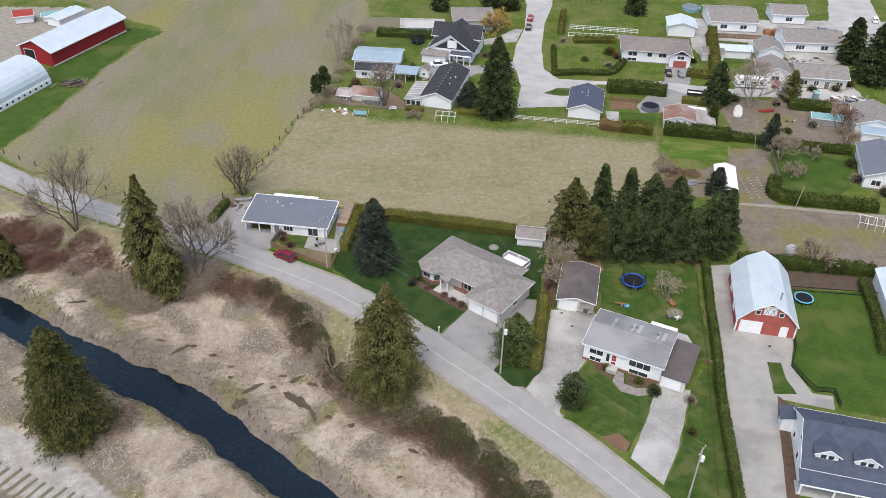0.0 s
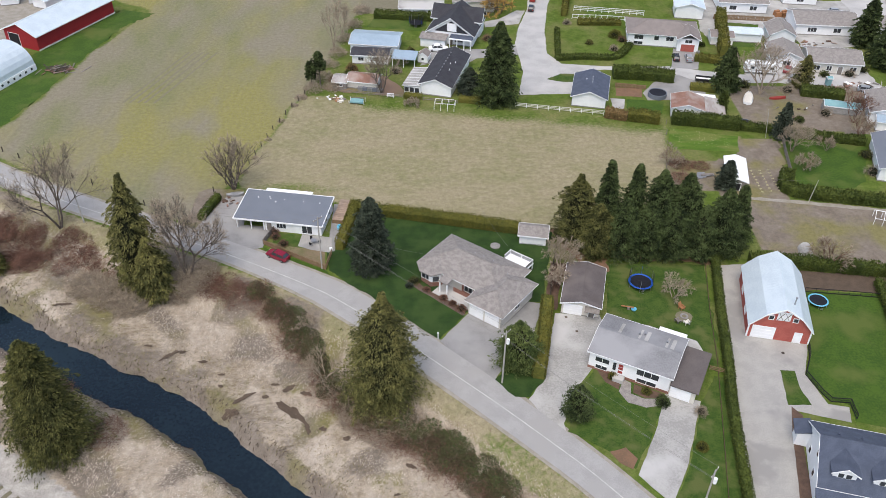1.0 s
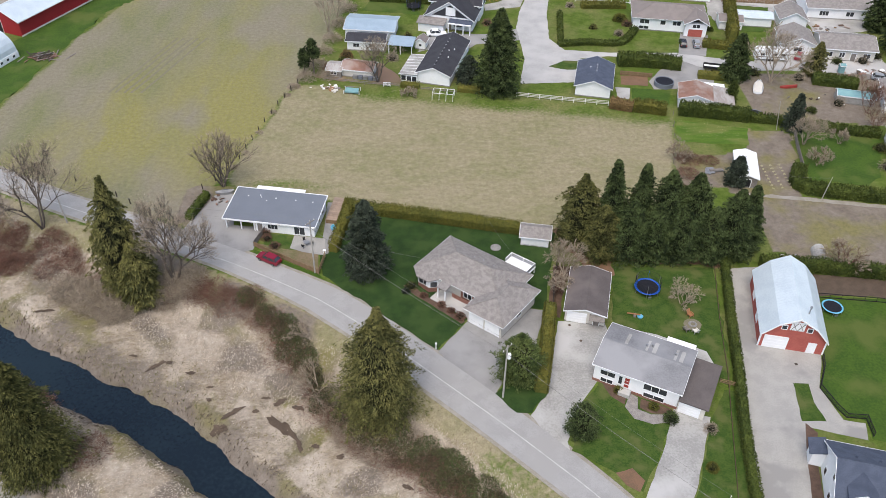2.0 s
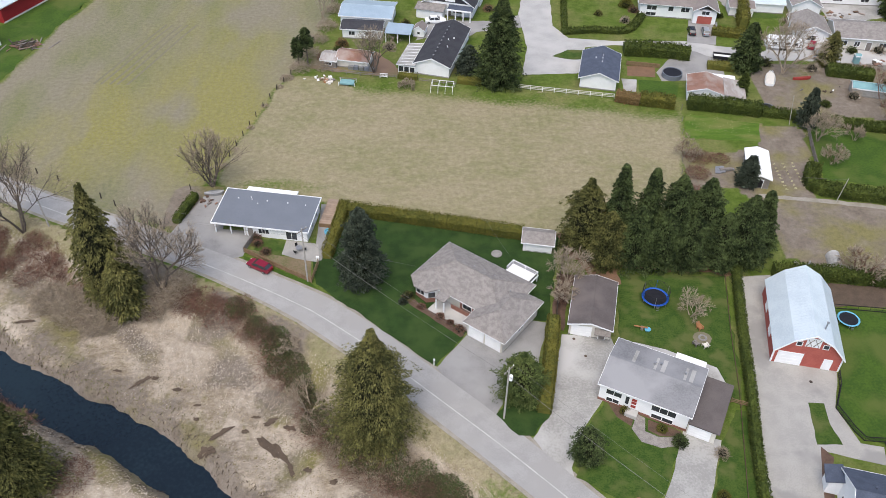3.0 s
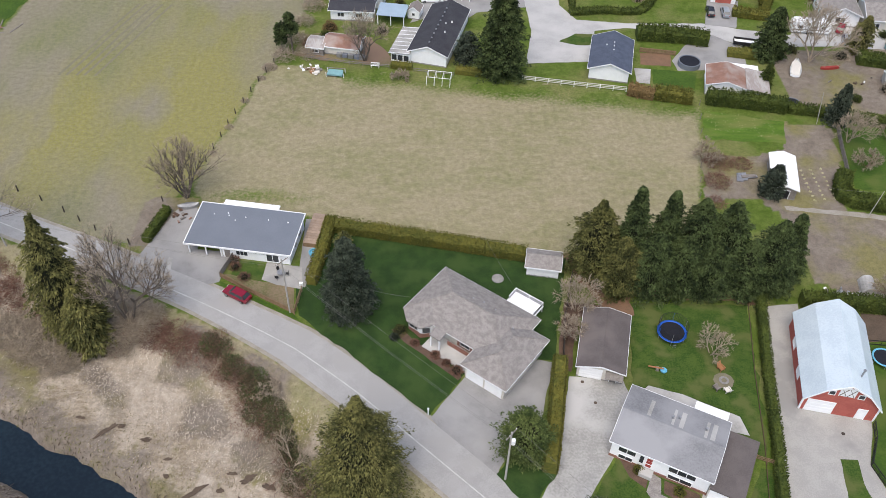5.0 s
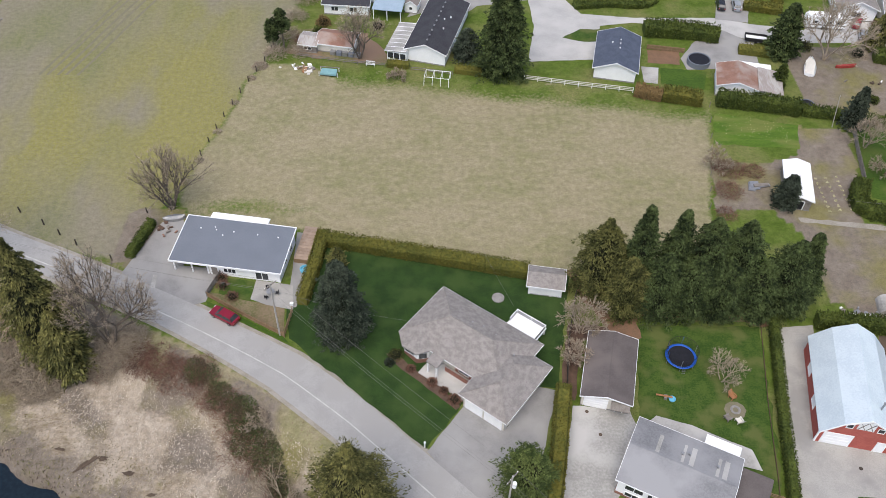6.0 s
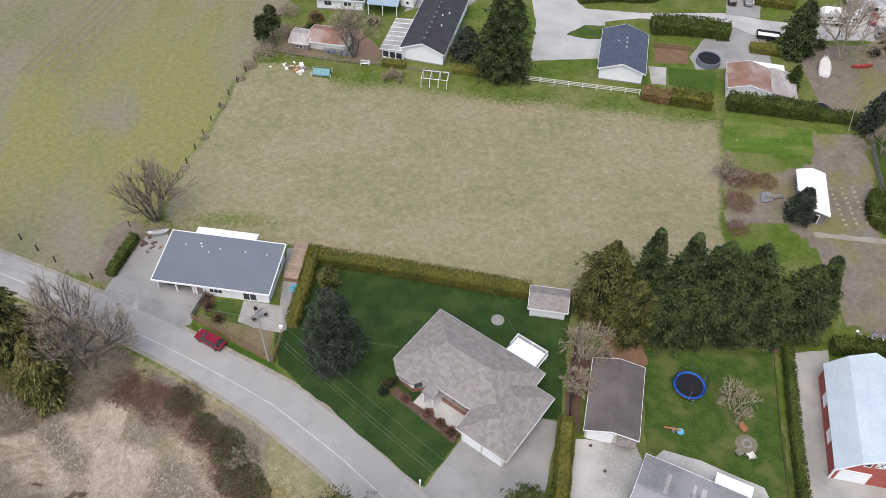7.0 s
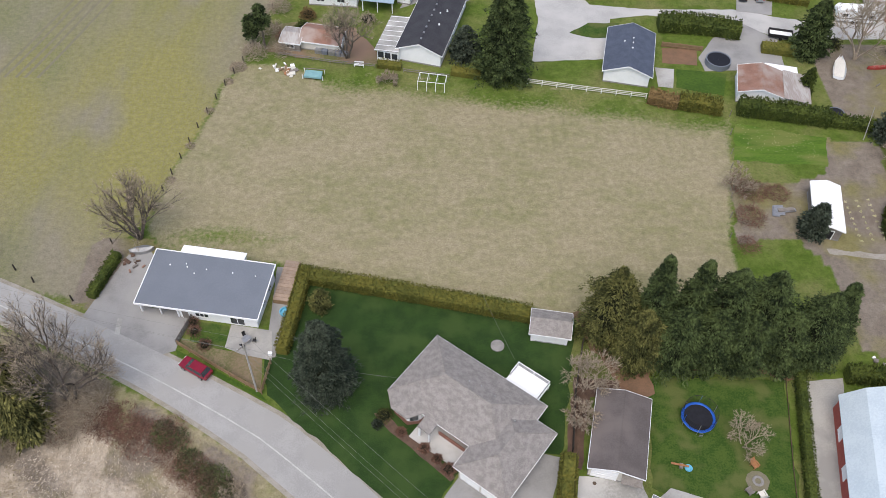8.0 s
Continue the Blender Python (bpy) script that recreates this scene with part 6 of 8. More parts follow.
for x in (3.5, 8.7, 13.9):
    y0_, zb_ = -3.6, 3.75
    dm = part("dormer", Shape().add([(x - 1.5, y0_, zb_), (x + 1.5, y0_, zb_), (x + 1.5, y0_, 5.1), (x, y0_, 6.0), (x - 1.5, y0_, 5.1), (x - 1.5, -1.2, 5.1), (x + 1.5, -1.2, 5.1)],
                                    [(0, 1, 2, 3, 4), (0, 4, 5), (1, 6, 2)]), WHITE, h4)
    for sg in (-1, 1):
        part("dormer_roof", Shape().slab([(x + sg * 1.85, y0_ - 0.4, 5.02), (x, y0_ - 0.4, 6.15), (x, 0.3, 6.15), (x + sg * 1.85, -1.2, 5.02)][::sg], 0.12), NAVY, dm)
        part("dormer_trim", Shape().slab([(x + sg * 1.9, y0_ - 0.46, 5.02), (x, y0_ - 0.46, 6.17), (x, y0_ - 0.40, 6.17), (x + sg * 1.9, y0_ - 0.40, 5.02)], 0.2), TRIM, dm)
    for u in (-0.5, 0.5):
        wf = part("window", Shape().box(x + u - 0.42, y0_ - 0.06, 4.0, x + u + 0.42, y0_ + 0.02, 4.9), TRIM, dm)
        part("pane", Shape().box(x + u - 0.34, y0_ - 0.10, 4.08, x + u + 0.34, y0_ - 0.05, 4.82), GLASS, wf)
walls(h4, -1.3, 4.4, 0.45, 6.6, 2.6, WHITE, name="entry_wall")
part("entry_roof", Shape().slab([(-1.8, 4.1, 2.65), (0.4, 4.1, 3.3), (0.4, 7.0, 3.3), (-1.8, 7.0, 2.65)], 0.14), NAVY, h4)
for u in (-2.5, 1.6):
    window(h4, u, 1.0, 0.9, 1.2, -90, -0.4, 1)
window(h4, 0.6, 4.0, 0.8, 1.0, -90, -0.4, 1)
vents(h4, [(3, 2.2, 6.0), (6, 2.2, 6.0), (10, 2.2, 6.0), (14, 2.2, 6.0)], NAVY, 0.14, 0.2)

# far red barn, arched barn and yard
b2 = thing("barn", "long bright red barn with white steel roof", "barn", pose(-106.4, 231.6, 0, 0, 0, 66.8))
walls(b2, -14.5, -5.6, 14.5, 5.6, 4.3, REDFAR, 2.4)
gable_roof(b2, -14.5, -5.6, 14.5, 5.6, 4.3, 6.7, STEEL, 0.6)
# no door leaf: a black sheet paints the shade inside the open doorway
door(b2, -2.4, 0, 3.6, 3.6, -90, 14.5, BLACK, 0, "barn_door", "black sheet painted as the unlit inside of an open doorway")
part("base_board", Shape().box(-14.6, -5.68, 0, 14.6, -5.6, 0.4), OFFWHITE, b2)
b3 = thing("arched_barn", "white arched steel barn with small windows", "barn", pose(-113.6, 197.0, 0, 0, 0, 70))
s = Shape()
arc = [(6.6 * math.cos(t), 1.6 + 5.4 * math.sin(t)) for t in [math.pi * i / 14 for i in range(15)]]
s.add([(x, y, z) for x in (-16, 11) for y, z in [(6.6, 0)] + arc + [(-6.6, 0)]], [tuple(range(17)), tuple(range(33, 16, -1))] + [(i, i + 17, i + 18, i + 1) for i in range(16)])
part("arched_roof", s, STEEL, b3)
part("side_wall", Shape().box(-16.1, -6.75, 0, 11.1, -6.55, 1.6), WHITE, b3)
for i in range(13):
    window(b3, -14.6 + i * 2.0, 0.6, 0.7, 0.6, 0, 6.76, 1)
simple_house("small white hut with a red roof", -128.4, 249.4, 20, 5, 4, 2.6, 3.6, WHITE, SCARLET, True, (), (), (), "hut", "shed")
simple_house("low white building behind the red barn", -116, 250, 66, 10, 5, 2.6, 3.2, WHITE, STEEL, True, (), (), (), "outbuilding", "shed")
simple_house("small teal-roofed hut in the barn yard", -121.0, 250.5, 20, 4, 3, 2.2, 2.8, WHITE, TARP, True, (), (), (), "hut", "shed")
wood = thing("scrap_heap", "heap of grey timber and rusty scrap on grass", "scrap heap", pose(-98.0, 205.0, 0))
rnd = random.Random(8)
for i in range(46):
    a_ = rnd.uniform(0, 3.14)
    x, y, l = rnd.gauss(0, 2.2), rnd.gauss(0, 1.1), rnd.uniform(0.8, 2.2)
    part("plank", Shape().box(-l, -0.12, 0, l, 0.12, 0.12, pose(x, y, rnd.uniform(0, 1.0) * math.exp(-(x * x / 8 + y * y / 3)), rnd.uniform(-8, 8), rnd.uniform(-12, 12), math.degrees(a_))), rnd.choice([GREYWOOD, GREYWOOD, DARKWOOD, RUST, MUD]), wood)

# houses at the end of the pasture
bh = simple_house("white house with a long charcoal roof", 0.6, 203.6, -14.5, 8.0, 19.5, 2.8, 4.4, WHITE, BLACKROOF, False, ((0, -1.6, 0.3, 0.1, 0.1, 1),), (), [(1.8, -2.6, 4.0), (1.2, 0.6, 4.1), (2.2, 2.0, 3.9)], "house", "house", 0.4)
for i in range(9):
    part("roof_vent", Shape().box(-0.15, -8.6 + i * 1.8, 4.56, 0.15, -8.2 + i * 1.8, 4.72), GALV, bh)
ext = thing("conservatory", "white lean-to sun room with a ribbed pale roof", "sun room", pose(-6.3, 199.4, 0, 0, 0, -14.5))
walls(ext, -2.0, -5.0, 2.0, 5.4, 2.2, WHITE)
part("roof", Shape().slab([(-2.5, -5.3, 2.3), (2.1, -5.3, 2.75), (2.1, 5.6, 2.75), (-2.5, 5.6, 2.3)], 0.1), CONCRETE, ext, "pale ribbed roof")
for i in range(8):
    part("roof_rib", Shape().slab([(-2.5, -5.2 + i * 1.5, 2.33), (2.1, -5.2 + i * 1.5, 2.78), (2.1, -5.1 + i * 1.5, 2.78), (-2.5, -5.1 + i * 1.5, 2.33)], 0.05), TRIM, ext)
for u in (-1.3, 0, 1.3):
    window(ext, u, 0.7, 1.1, 1.3, 0, 5.0, 1)
hm = simple_house("white garden house with a dark roof", -18.8, 213.6, -4, 9.4, 4.6, 2.6, 3.3, WHITE, BLACKROOF, True, ((0, -2.4, 1.0, 1.4, 0.9, 2), (0, 1.6, 1.0, 1.4, 0.9, 2)), (), (), "cottage", "house")
simple_house("white outbuilding with a pale blue metal roof", -18.0, 221.4, -6, 12.4, 8.6, 3.0, 3.9, WHITE, BLUEMETAL, True, (), (), (), "outbuilding", "outbuilding")
cp = thing("carport", "open carport with a pale blue roof", "carport", pose(-9.9, 211.8, 0, 0, 0, -8))
part("roof", Shape().slab([(-3.2, -2.4, 2.5), (3.2, -2.4, 2.5), (3.2, 2.6, 2.8), (-3.2, 2.6, 2.8)], 0.12), BLUEMETAL, cp)
for x in (-2.9, 0, 2.9):
    for y in (-2.2, 2.4):
        part("post", Shape().box(x - 0.08, y - 0.08, 0, x + 0.08, y + 0.08, 2.5), TRIM, cp)
simple_house("tiny white gabled shed", -4.9, 214.0, -14, 2.6, 3.0, 2.0, 2.9, WHITE, TAUPE, False, ((0, 0, 0.9, 0.6, 0.6, 1),), (), (), "garden_shed", "shed", 0.2)
ck = simple_house("low shed with a rust-brown roof", -19.6, 199.6, -10, 7.4, 5.0, 1.9, 2.8, OFFWHITE, RUST, True, (), (), (), "coop", "shed", 0.3)
simple_house("low grey lean-to shed", -25.2, 199.4, -10, 3.6, 4.4, 1.7, 2.3, GREYWOOD, CORRUG, True, ((0, 0, 0.7, 1.4, 0.6, 2),), (), (), "coop", "shed", 0.2)
h5 = simple_house("white two-storey house with a steep charcoal gable", 3.6, 231.0, -14, 12.6, 13.0, 3.4, 7.6, WHITE, BLACKROOF, False, ((0, 0.4, 4.6, 1.6, 1.3, 2), (0, -3.6, 1.0, 1.2, 1.1, 2), (0, 2.4, 1.0, 2.2, 1.4, 3)), ((0, 0.2, 1.0, 2.1, GREYWOOD, 0),), (), "house", "house", 0.6)
part("gable_panel", Shape().add([(x, y, z) for y in (-6.56, -6.52) for x, z in ((-4.6, 3.6), (5.0, 3.6), (0.2, 6.7))], [(0, 1, 2), (5, 4, 3), (0, 3, 4, 1), (1, 4, 5, 2), (2, 5, 3, 0)]), BLACKROOF, h5, "dark shingled gable")
part("window_bay", Shape().box(-0.9, -6.72, 3.9, 1.7, -6.50, 6.1), TRIM, h5)
for x in (0.4, 2.4, 4.4, 6.2):
    part("porch_post", Shape().box(x - 0.12, -9.0, 0, x + 0.12, -8.76, 2.7), TRIM, h5)
part("porch_beam", Shape().box(0.2, -9.05, 2.6, 6.4, -8.7, 2.85), TRIM, h5)
part("porch_roof", Shape().slab([(0.2, -8.7, 2.8), (6.6, -8.7, 2.8), (6.6, -6.6, 3.2), (0.2, -6.6, 3.2)], 0.14), NAVY, h5)
gable_roof(h5, -6.9, 0.5, 6.9, 6.3, 4.6, 7.3, BLACKROOF, 0.4)
walls(h5, -6.7, 0.7, 6.7, 6.1, 4.7, WHITE, 2.3, name="cross_gable_wall")
walls(h5, -7.6, -9.6, -0.8, -6.5, 2.4, WHITE, name="annex_wall")
part("annex_roof", Shape().slab([(-8.0, -10.0, 2.5), (-0.5, -10.0, 2.5), (-0.5, -6.4, 3.0), (-8.0, -6.4, 3.0)], 0.15), SHINGLE, h5)
simple_house("far house with a pale grey roof", 9.0, 253.6, 2, 12, 11, 3.4, 5.0, OFFWHITE, SHINGLE, True, (), (), (), "house", "house", 0.5, hip=True)
simple_house("low outbuilding with a pale roof", -6.4, 247.0, 0, 12.4, 6.4, 2.6, 3.4, WHITE, CONCRETE, True, (), (), (), "outbuilding", "outbuilding")
simple_house("slate-roofed white garage at the pasture end", 36.4, 195.4, -11.5, 8.0, 12.2, 2.7, 4.2, WHITE, NAVY, False, ((-90, 3.0, 1.0, 1.0, 0.9, 1),), (), [(0.3, -1.0, 4.2), (0.3, 2.0, 4.2), (0.3, 0.6, 4.2), (-1.2, 1.2, 3.9)], "garage", "garage")
rr = simple_house("house with a rusty brown roof", 58.6, 187.9, -12, 7.4, 7.0, 2.5, 3.6, WHITE, RUST, False, (), (), (), "cottage", "house", 0.3)
walls(rr, 3.75, -3.3, 8.2, 3.6, 2.2, WHITE, name="lean_to_wall")
part("lean_to_roof", Shape().slab([(3.9, -3.9, 2.75), (8.6, -3.9, 2.3), (8.6, 4.0, 2.3), (3.9, 4.0, 2.75)], 0.1), CORRUG, rr, "streaked corrugated roof")
part("rear_roof", Shape().slab([(1.0, 3.9, 2.6), (6.6, 3.9, 2.6), (6.6, 5.8, 2.4), (1.0, 5.8, 2.4)], 0.1), TRIM, rr, "white rear roof")
ps = simple_house("open-sided shed with a white roof", 62.0, 158.4, -12, 4.0, 9.4, 2.3, 2.9, GREYWOOD, TRIM, False, (), (), (), "garden_shed", "shed", 0.3)
door(ps, 0.0, 0.05, 1.6, 1.8, 0, 4.7, BLACK, 0)
f1 = simple_house("long white house with a taupe roof", 61.0, 230.6, -8, 18.6, 10.4, 3.6, 5.4, WHITE, TAUPE, True, ((0, -6.4, 1.9, 2.4, 1.1, 2), (0, -1.6, 1.9, 1.2, 1.1, 1), (0, 2.0, 1.9, 2.0, 1.1, 2), (0, -6.4, 0.4, 2.4, 0.8, 2)), (), (), "house", "house", 0.6, hip=True)
walls(f1, 4.0, -7.2, 9.6, -5.1, 3.6, WHITE, 0, name="wing_wall")
gable_roof(f1, 4.0, -7.4, 9.6, -1.0, 3.7, 5.2, TAUPE, 0.5, ridge_x=False)
door(f1, 6.8, 0.05, 3.6, 2.0, 0, 7.2, REDFRONT, 4, "garage_door", "red-brown garage door")
window(f1, 6.8, 2.5, 1.8, 0.9, 0, 7.2, 2)
simple_house("white outbuilding with a pale steel roof", 73.0, 249.4, -8, 8, 7.4, 3.4, 4.6, WHITE, STEEL, False, (), (), (), "outbuilding", "outbuilding")
simple_house("low white garage with a grey roof", 77.6, 229.6, -6, 6, 5, 2.4, 3.1, WHITE, TAUPE, True, (), (), (), "garage", "garage", 0.3)
simple_house("grey house with a pale roof and white windows", 102.8, 214.6, -7, 13, 9.4, 3.2, 4.8, OFFWHITE, SHINGLE, True, ((0, -4.6, 1.0, 1.6, 1.2, 2), (0, -1.4, 1.0, 1.2, 1.2, 2), (0, 4.6, 1.0, 1.6, 1.2, 2)), ((0, 1.4, 1.2, 2.1, GREYWOOD, 0),), (), "house", "house", 0.5)
simple_house("white gabled house among the far roofs", 91.2, 217.4, -7, 8, 9, 3.0, 4.6, WHITE, SHINGLE, False, ((0, 0, 1.0, 2.0, 1.1, 2),), (), (), "house", "house", 0.5)
simple_house("wide far house with a pale grey roof", 109.6, 240.6, -4, 17, 11, 3.2, 4.8, WHITE, SHINGLE, True, ((0, -4, 1.0, 2.4, 1.2, 3), (0, 3, 1.0, 2.0, 1.2, 2)), (), (), "house", "house", 0.5)
simple_house("far house with a grey roof", 90.4, 258.0, -4, 14, 14, 3.2, 5.0, WHITE, SHINGLE, True, ((0, -3, 1.0, 2.0, 1.2, 2), (0, 3, 1.0, 2.0, 1.2, 2)), (), (), "house", "house", 0.5)
simple_house("far white house with a pale roof", 110.0, 263.0, -4, 10, 9, 3.2, 4.8, WHITE, SHINGLE, True, ((0, 0, 1.0, 2.0, 1.2, 2),), (), (), "house", "house", 0.5)
simple_house("far low white shed beside gardens", 84.6, 231.6, -6, 9, 4.4, 2.6, 3.2, WHITE, STEEL, True, (), (), (), "outbuilding", "outbuilding", 0.3)
simple_house("far white gabled house", 94.6, 231.8, -6, 7, 8, 3.0, 4.8, WHITE, SHINGLE, False, (), (), (), "house", "house", 0.4)
simple_house("grey-roofed house behind bare shrubs", 106.5, 187.6, -16, 9, 11, 3.2, 4.8, WHITE, SHINGLE, False, (), (), (), "house", "house", 0.5)
simple_house("white outbuilding with a pale blue roof", 104.6, 181.6, -16, 6, 5, 2.4, 2.9, WHITE, BLUEMETAL, True, (), (), (), "outbuilding", "outbuilding", 0.3)
simple_house("charcoal-roofed house beside the far lawn", 99.0, 164.5, -16, 9, 15, 3.2, 5.0, WHITE, SLATE, False, ((0, -2, 1.0, 1.8, 1.2, 2), (0, 2, 1.0, 1.8, 1.2, 2)), (), (), "house", "house", 0.5)
simple_house("pale steel-roofed shed beside the lawn", 82.6, 116.6, -12, 7, 14, 3.0, 4.2, WHITE, STEEL, False, (), (), (), "outbuilding", "outbuilding", 0.3)
simple_house("far grey-roofed house by the street", 128.0, 238, 10, 10, 9, 3.2, 4.8, WHITE, SHINGLE, True, (), (), (), "house", "house", 0.5)


# ---- fences, poles and wires ----
def fence(label, line, tall, gap, post_mat, rails=(), rail_mat=None, board=None, name="fence", post=0.09, category="fence", lean=0.0, seed=3):
    """Posts, rails and, where board gives (width, gap, material), upright boards joined by bays."""
    rnd = random.Random(seed)
    ox, oy = line[0]
    ob = thing(name, label, category, pose(ox, oy, 0))
    boards = Shape()
    pts = []
    for (x0, y0), (x1, y1) in zip(line, line[1:]):
        l = math.hypot(x1 - x0, y1 - y0)
        n = max(1, round(l / gap))
        pts += [(x0 + (x1 - x0) * k / n, y0 + (y1 - y0) * k / n) for k in range(n)]
    pts.append(line[-1])
    pts = [(x - ox, y - oy, height(x, y)) for x, y in pts]
    for x, y, z in pts:
        t = tall * rnd.uniform(0.94, 1.06)
        dx, dy = rnd.gauss(0, lean), rnd.gauss(0, lean)
        part("post", Shape().tube((x, y, z - 0.2), (x + dx, y + dy, z + t), post, post * 0.85, 6), post_mat, ob)
    for (x0, y0, z0), (x1, y1, z1) in zip(pts, pts[1:]):
        for h in rails:
            a_ = math.atan2(y1 - y0, x1 - x0)
            l = math.hypot(x1 - x0, y1 - y0)
            part("rail", Shape().box(0, -0.03, h - 0.06, l, 0.03, h + 0.06, Matrix.Translation((x0, y0, z0)) @ Matrix.Rotation(a_, 4, "Z")), rail_mat or post_mat, ob)
        if board:
            w, g, m = board
            a_ = math.atan2(y1 - y0, x1 - x0)
            l = math.hypot(x1 - x0, y1 - y0)
            for i in range(int(l / (w + g))):
                boards.box(i * (w + g), 0.035, 0.05, i * (w + g) + w, 0.06, tall * rnd.uniform(0.93, 1.0), Matrix.Translation((x0, y0, z0)) @ Matrix.Rotation(a_, 4, "Z"))
    if board:
        tagged(part("boarding", boards, board[2], ob), kind="stuff")
    return ob


fence("dark leaning posts between field and pasture", FENCE_LINE[:7], 1.25, 3.8, DARKWOOD, (), None, None, "field_fence", 0.12, "fence", 0.03)
fence("dark posts along the field edge by the road", [(-100, 167.5), (-81.5, 157.0), (-67, 150.2), (-62.3, 147.4), (-55.8, 143.1), (-49.4, 140.0)], 1.25, 5.0, DARKWOOD, (), None, None, "field_fence", 0.13, "fence", 0.03, 4)
fence("white three-rail fence at the end of the pasture", [(17.6, 189.0), (28, 187.2), (38.4, 185.6)], 1.25, 2.6, TRIM, (0.45, 0.8, 1.15), OFFWHITE, None, "rail_fence", 0.07)
fence("brown board fence beside the bungalow yard", [(-33.4, 133.0), (-29.5, 130.6), (-25.5, 128.2), (-20.9, 125.6)], 1.15, 2.2, FENCEWOOD, (0.3, 0.95), FENCEWOOD, (0.13, 0.02, FENCEWOOD), "board_fence")
fence("grey board fence beside the bungalow drive", [(-31.9, 138.0), (-33.4, 133.0)], 1.3, 1.8, GREYWOOD, (0.3, 1.1), GREYWOOD, (0.13, 0.05, GREYWOOD), "board_fence")
fence("brown slatted fence with stepped top at the yard corner", [(-20.9, 125.6), (-20.3, 130.2)], 1.4, 0.8, FENCEWOOD, (0.4, 0.8, 1.2), FENCEWOOD, None, "slat_fence", 0.08)
fence("low reddish wooden edging between lawn and hedge", [(48.6, 129.0), (46.2, 116), (44.4, 104), (42.0, 92), (38.6, 75)], 0.35, 3.0, MULCH, (0.2,), MULCH, None, "edging", 0.08)
fence("brown wooden gate section beside the garage", [(42.6, 101.9), (45.4, 100.9)], 1.1, 1.4, FENCEWOOD, (0.3, 0.6, 0.9), FENCEWOOD, None, "gate", 0.07)
fence("black metal fence curving along the concrete path", [(60.2, 107.4), (59.6, 105.0), (57.6, 101.0), (58.8, 97.0), (59.6, 95.4), (62.4, 95.2), (62.2, 92.0)], 1.1, 1.2, BLACK, (0.15, 1.0), BLACK, (0.03, 0.12, BLACK), "metal_fence", 0.04)
fence("black metal fence behind the green lawn", [(64.4, 121.4), (72, 120.6), (79.6, 119.8)], 1.1, 2.0, BLACK, (0.15, 1.0), BLACK, None, "metal_fence", 0.04)
fence("thin wire fence at the pasture side", [(52.4, 181.4), (50.6, 172), (48.4, 162), (46.4, 153.6)], 1.4, 4.0, GREYWOOD, (), None, None, "wire_fence", 0.07, "fence", 0.04)
fence("leaning grey board fence at the garden corner", [(77.4, 174.0), (76.2, 168.6), (74.8, 161.0)], 1.5, 2.0, GREYWOOD, (0.4, 1.2), GREYWOOD, (0.16, 0.03, GREYWOOD), "board_fence", 0.08, "fence", 0.12)
fence("dark post fence along the brown garage", [(18.9, 118.0), (20.0, 126.0), (21.8, 134.0)], 1.5, 2.2, DARKWOOD, (0.4, 1.3), DARKWOOD, (0.14, 0.02, DARKWOOD), "board_fence")
fence("grey wood fence behind the low sheds", [(-27.6, 195.6), (-18, 193.6), (-9.8, 192.6)], 1.0, 3.0, GREYWOOD, (0.5, 0.85), GREYWOOD, None, "rail_fence", 0.06)
fence("grey wood fence under the white house", [(-4.6, 191.6), (3.6, 190.2)], 0.9, 2.6, GREYWOOD, (0.4, 0.8), GREYWOOD, None, "rail_fence", 0.06)
fence("white pergola-like fence behind a far lawn", [(39.2, 250.6), (49.5, 249.2), (59.6, 247.6)], 1.6, 2.0, TRIM, (0.5, 1.0, 1.5), TRIM, None, "lattice_fence", 0.08)
fence("white pergola-like fence before a far lawn", [(38.0, 244.6), (46.5, 244.2), (54.8, 243.0)], 1.4, 1.6, TRIM, (0.4, 1.3), TRIM, None, "lattice_fence", 0.08)
fence("brown board fence among far houses", [(80, 246), (97, 244.5)], 1.6, 2.4, FENCEWOOD, (0.4, 1.3), FENCEWOOD, (0.16, 0.03, FENCEWOOD), "board_fence")
fence("brown board fence beside a round pool", [(43.6, 200.6), (51, 199.4)], 1.2, 2.4, FENCEWOOD, (0.4, 1.0), FENCEWOOD, (0.16, 0.03, FENCEWOOD), "board_fence")


def utility_pole(x, y, tall, arm=True, can=True, label="grey wooden utility pole with wires", r=0.15, lean=(0, 0)):
    ob = thing("utility_pole", label, "utility pole", pose(x, y, height(x, y)))
    top = (lean[0], lean[1], tall)
    part("pole", Shape().tube((0, 0, -0.3), top, r, r * 0.7, 8), POLEWOOD, ob)
    if arm:
        c = part("cross_arm", Shape().box(-1.1, -0.06, tall - 0.55, 1.1, 0.06, tall - 0.43, pose(lean[0], lean[1], 0, 0, 0, 50)), GREYWOOD, ob)
        for u in (-0.95, -0.35, 0.95):
            p = pose(lean[0], lean[1], 0, 0, 0, 50) @ Vector((u, 0, tall - 0.43))
            part("insulator", Shape().tube(p, (p[0], p[1], p[2] + 0.2), 0.05, 0.03, 6), TRIM, c)
    if can:
        part("transformer", Shape().lathe([(0.01, tall - 2.6), (0.26, tall - 2.55), (0.28, tall - 1.7), (0.2, tall - 1.6), (0.01, tall - 1.58)], 10, lean[0] + 0.35, lean[1]), TRIM, ob, "pale transformer can")
    return ob


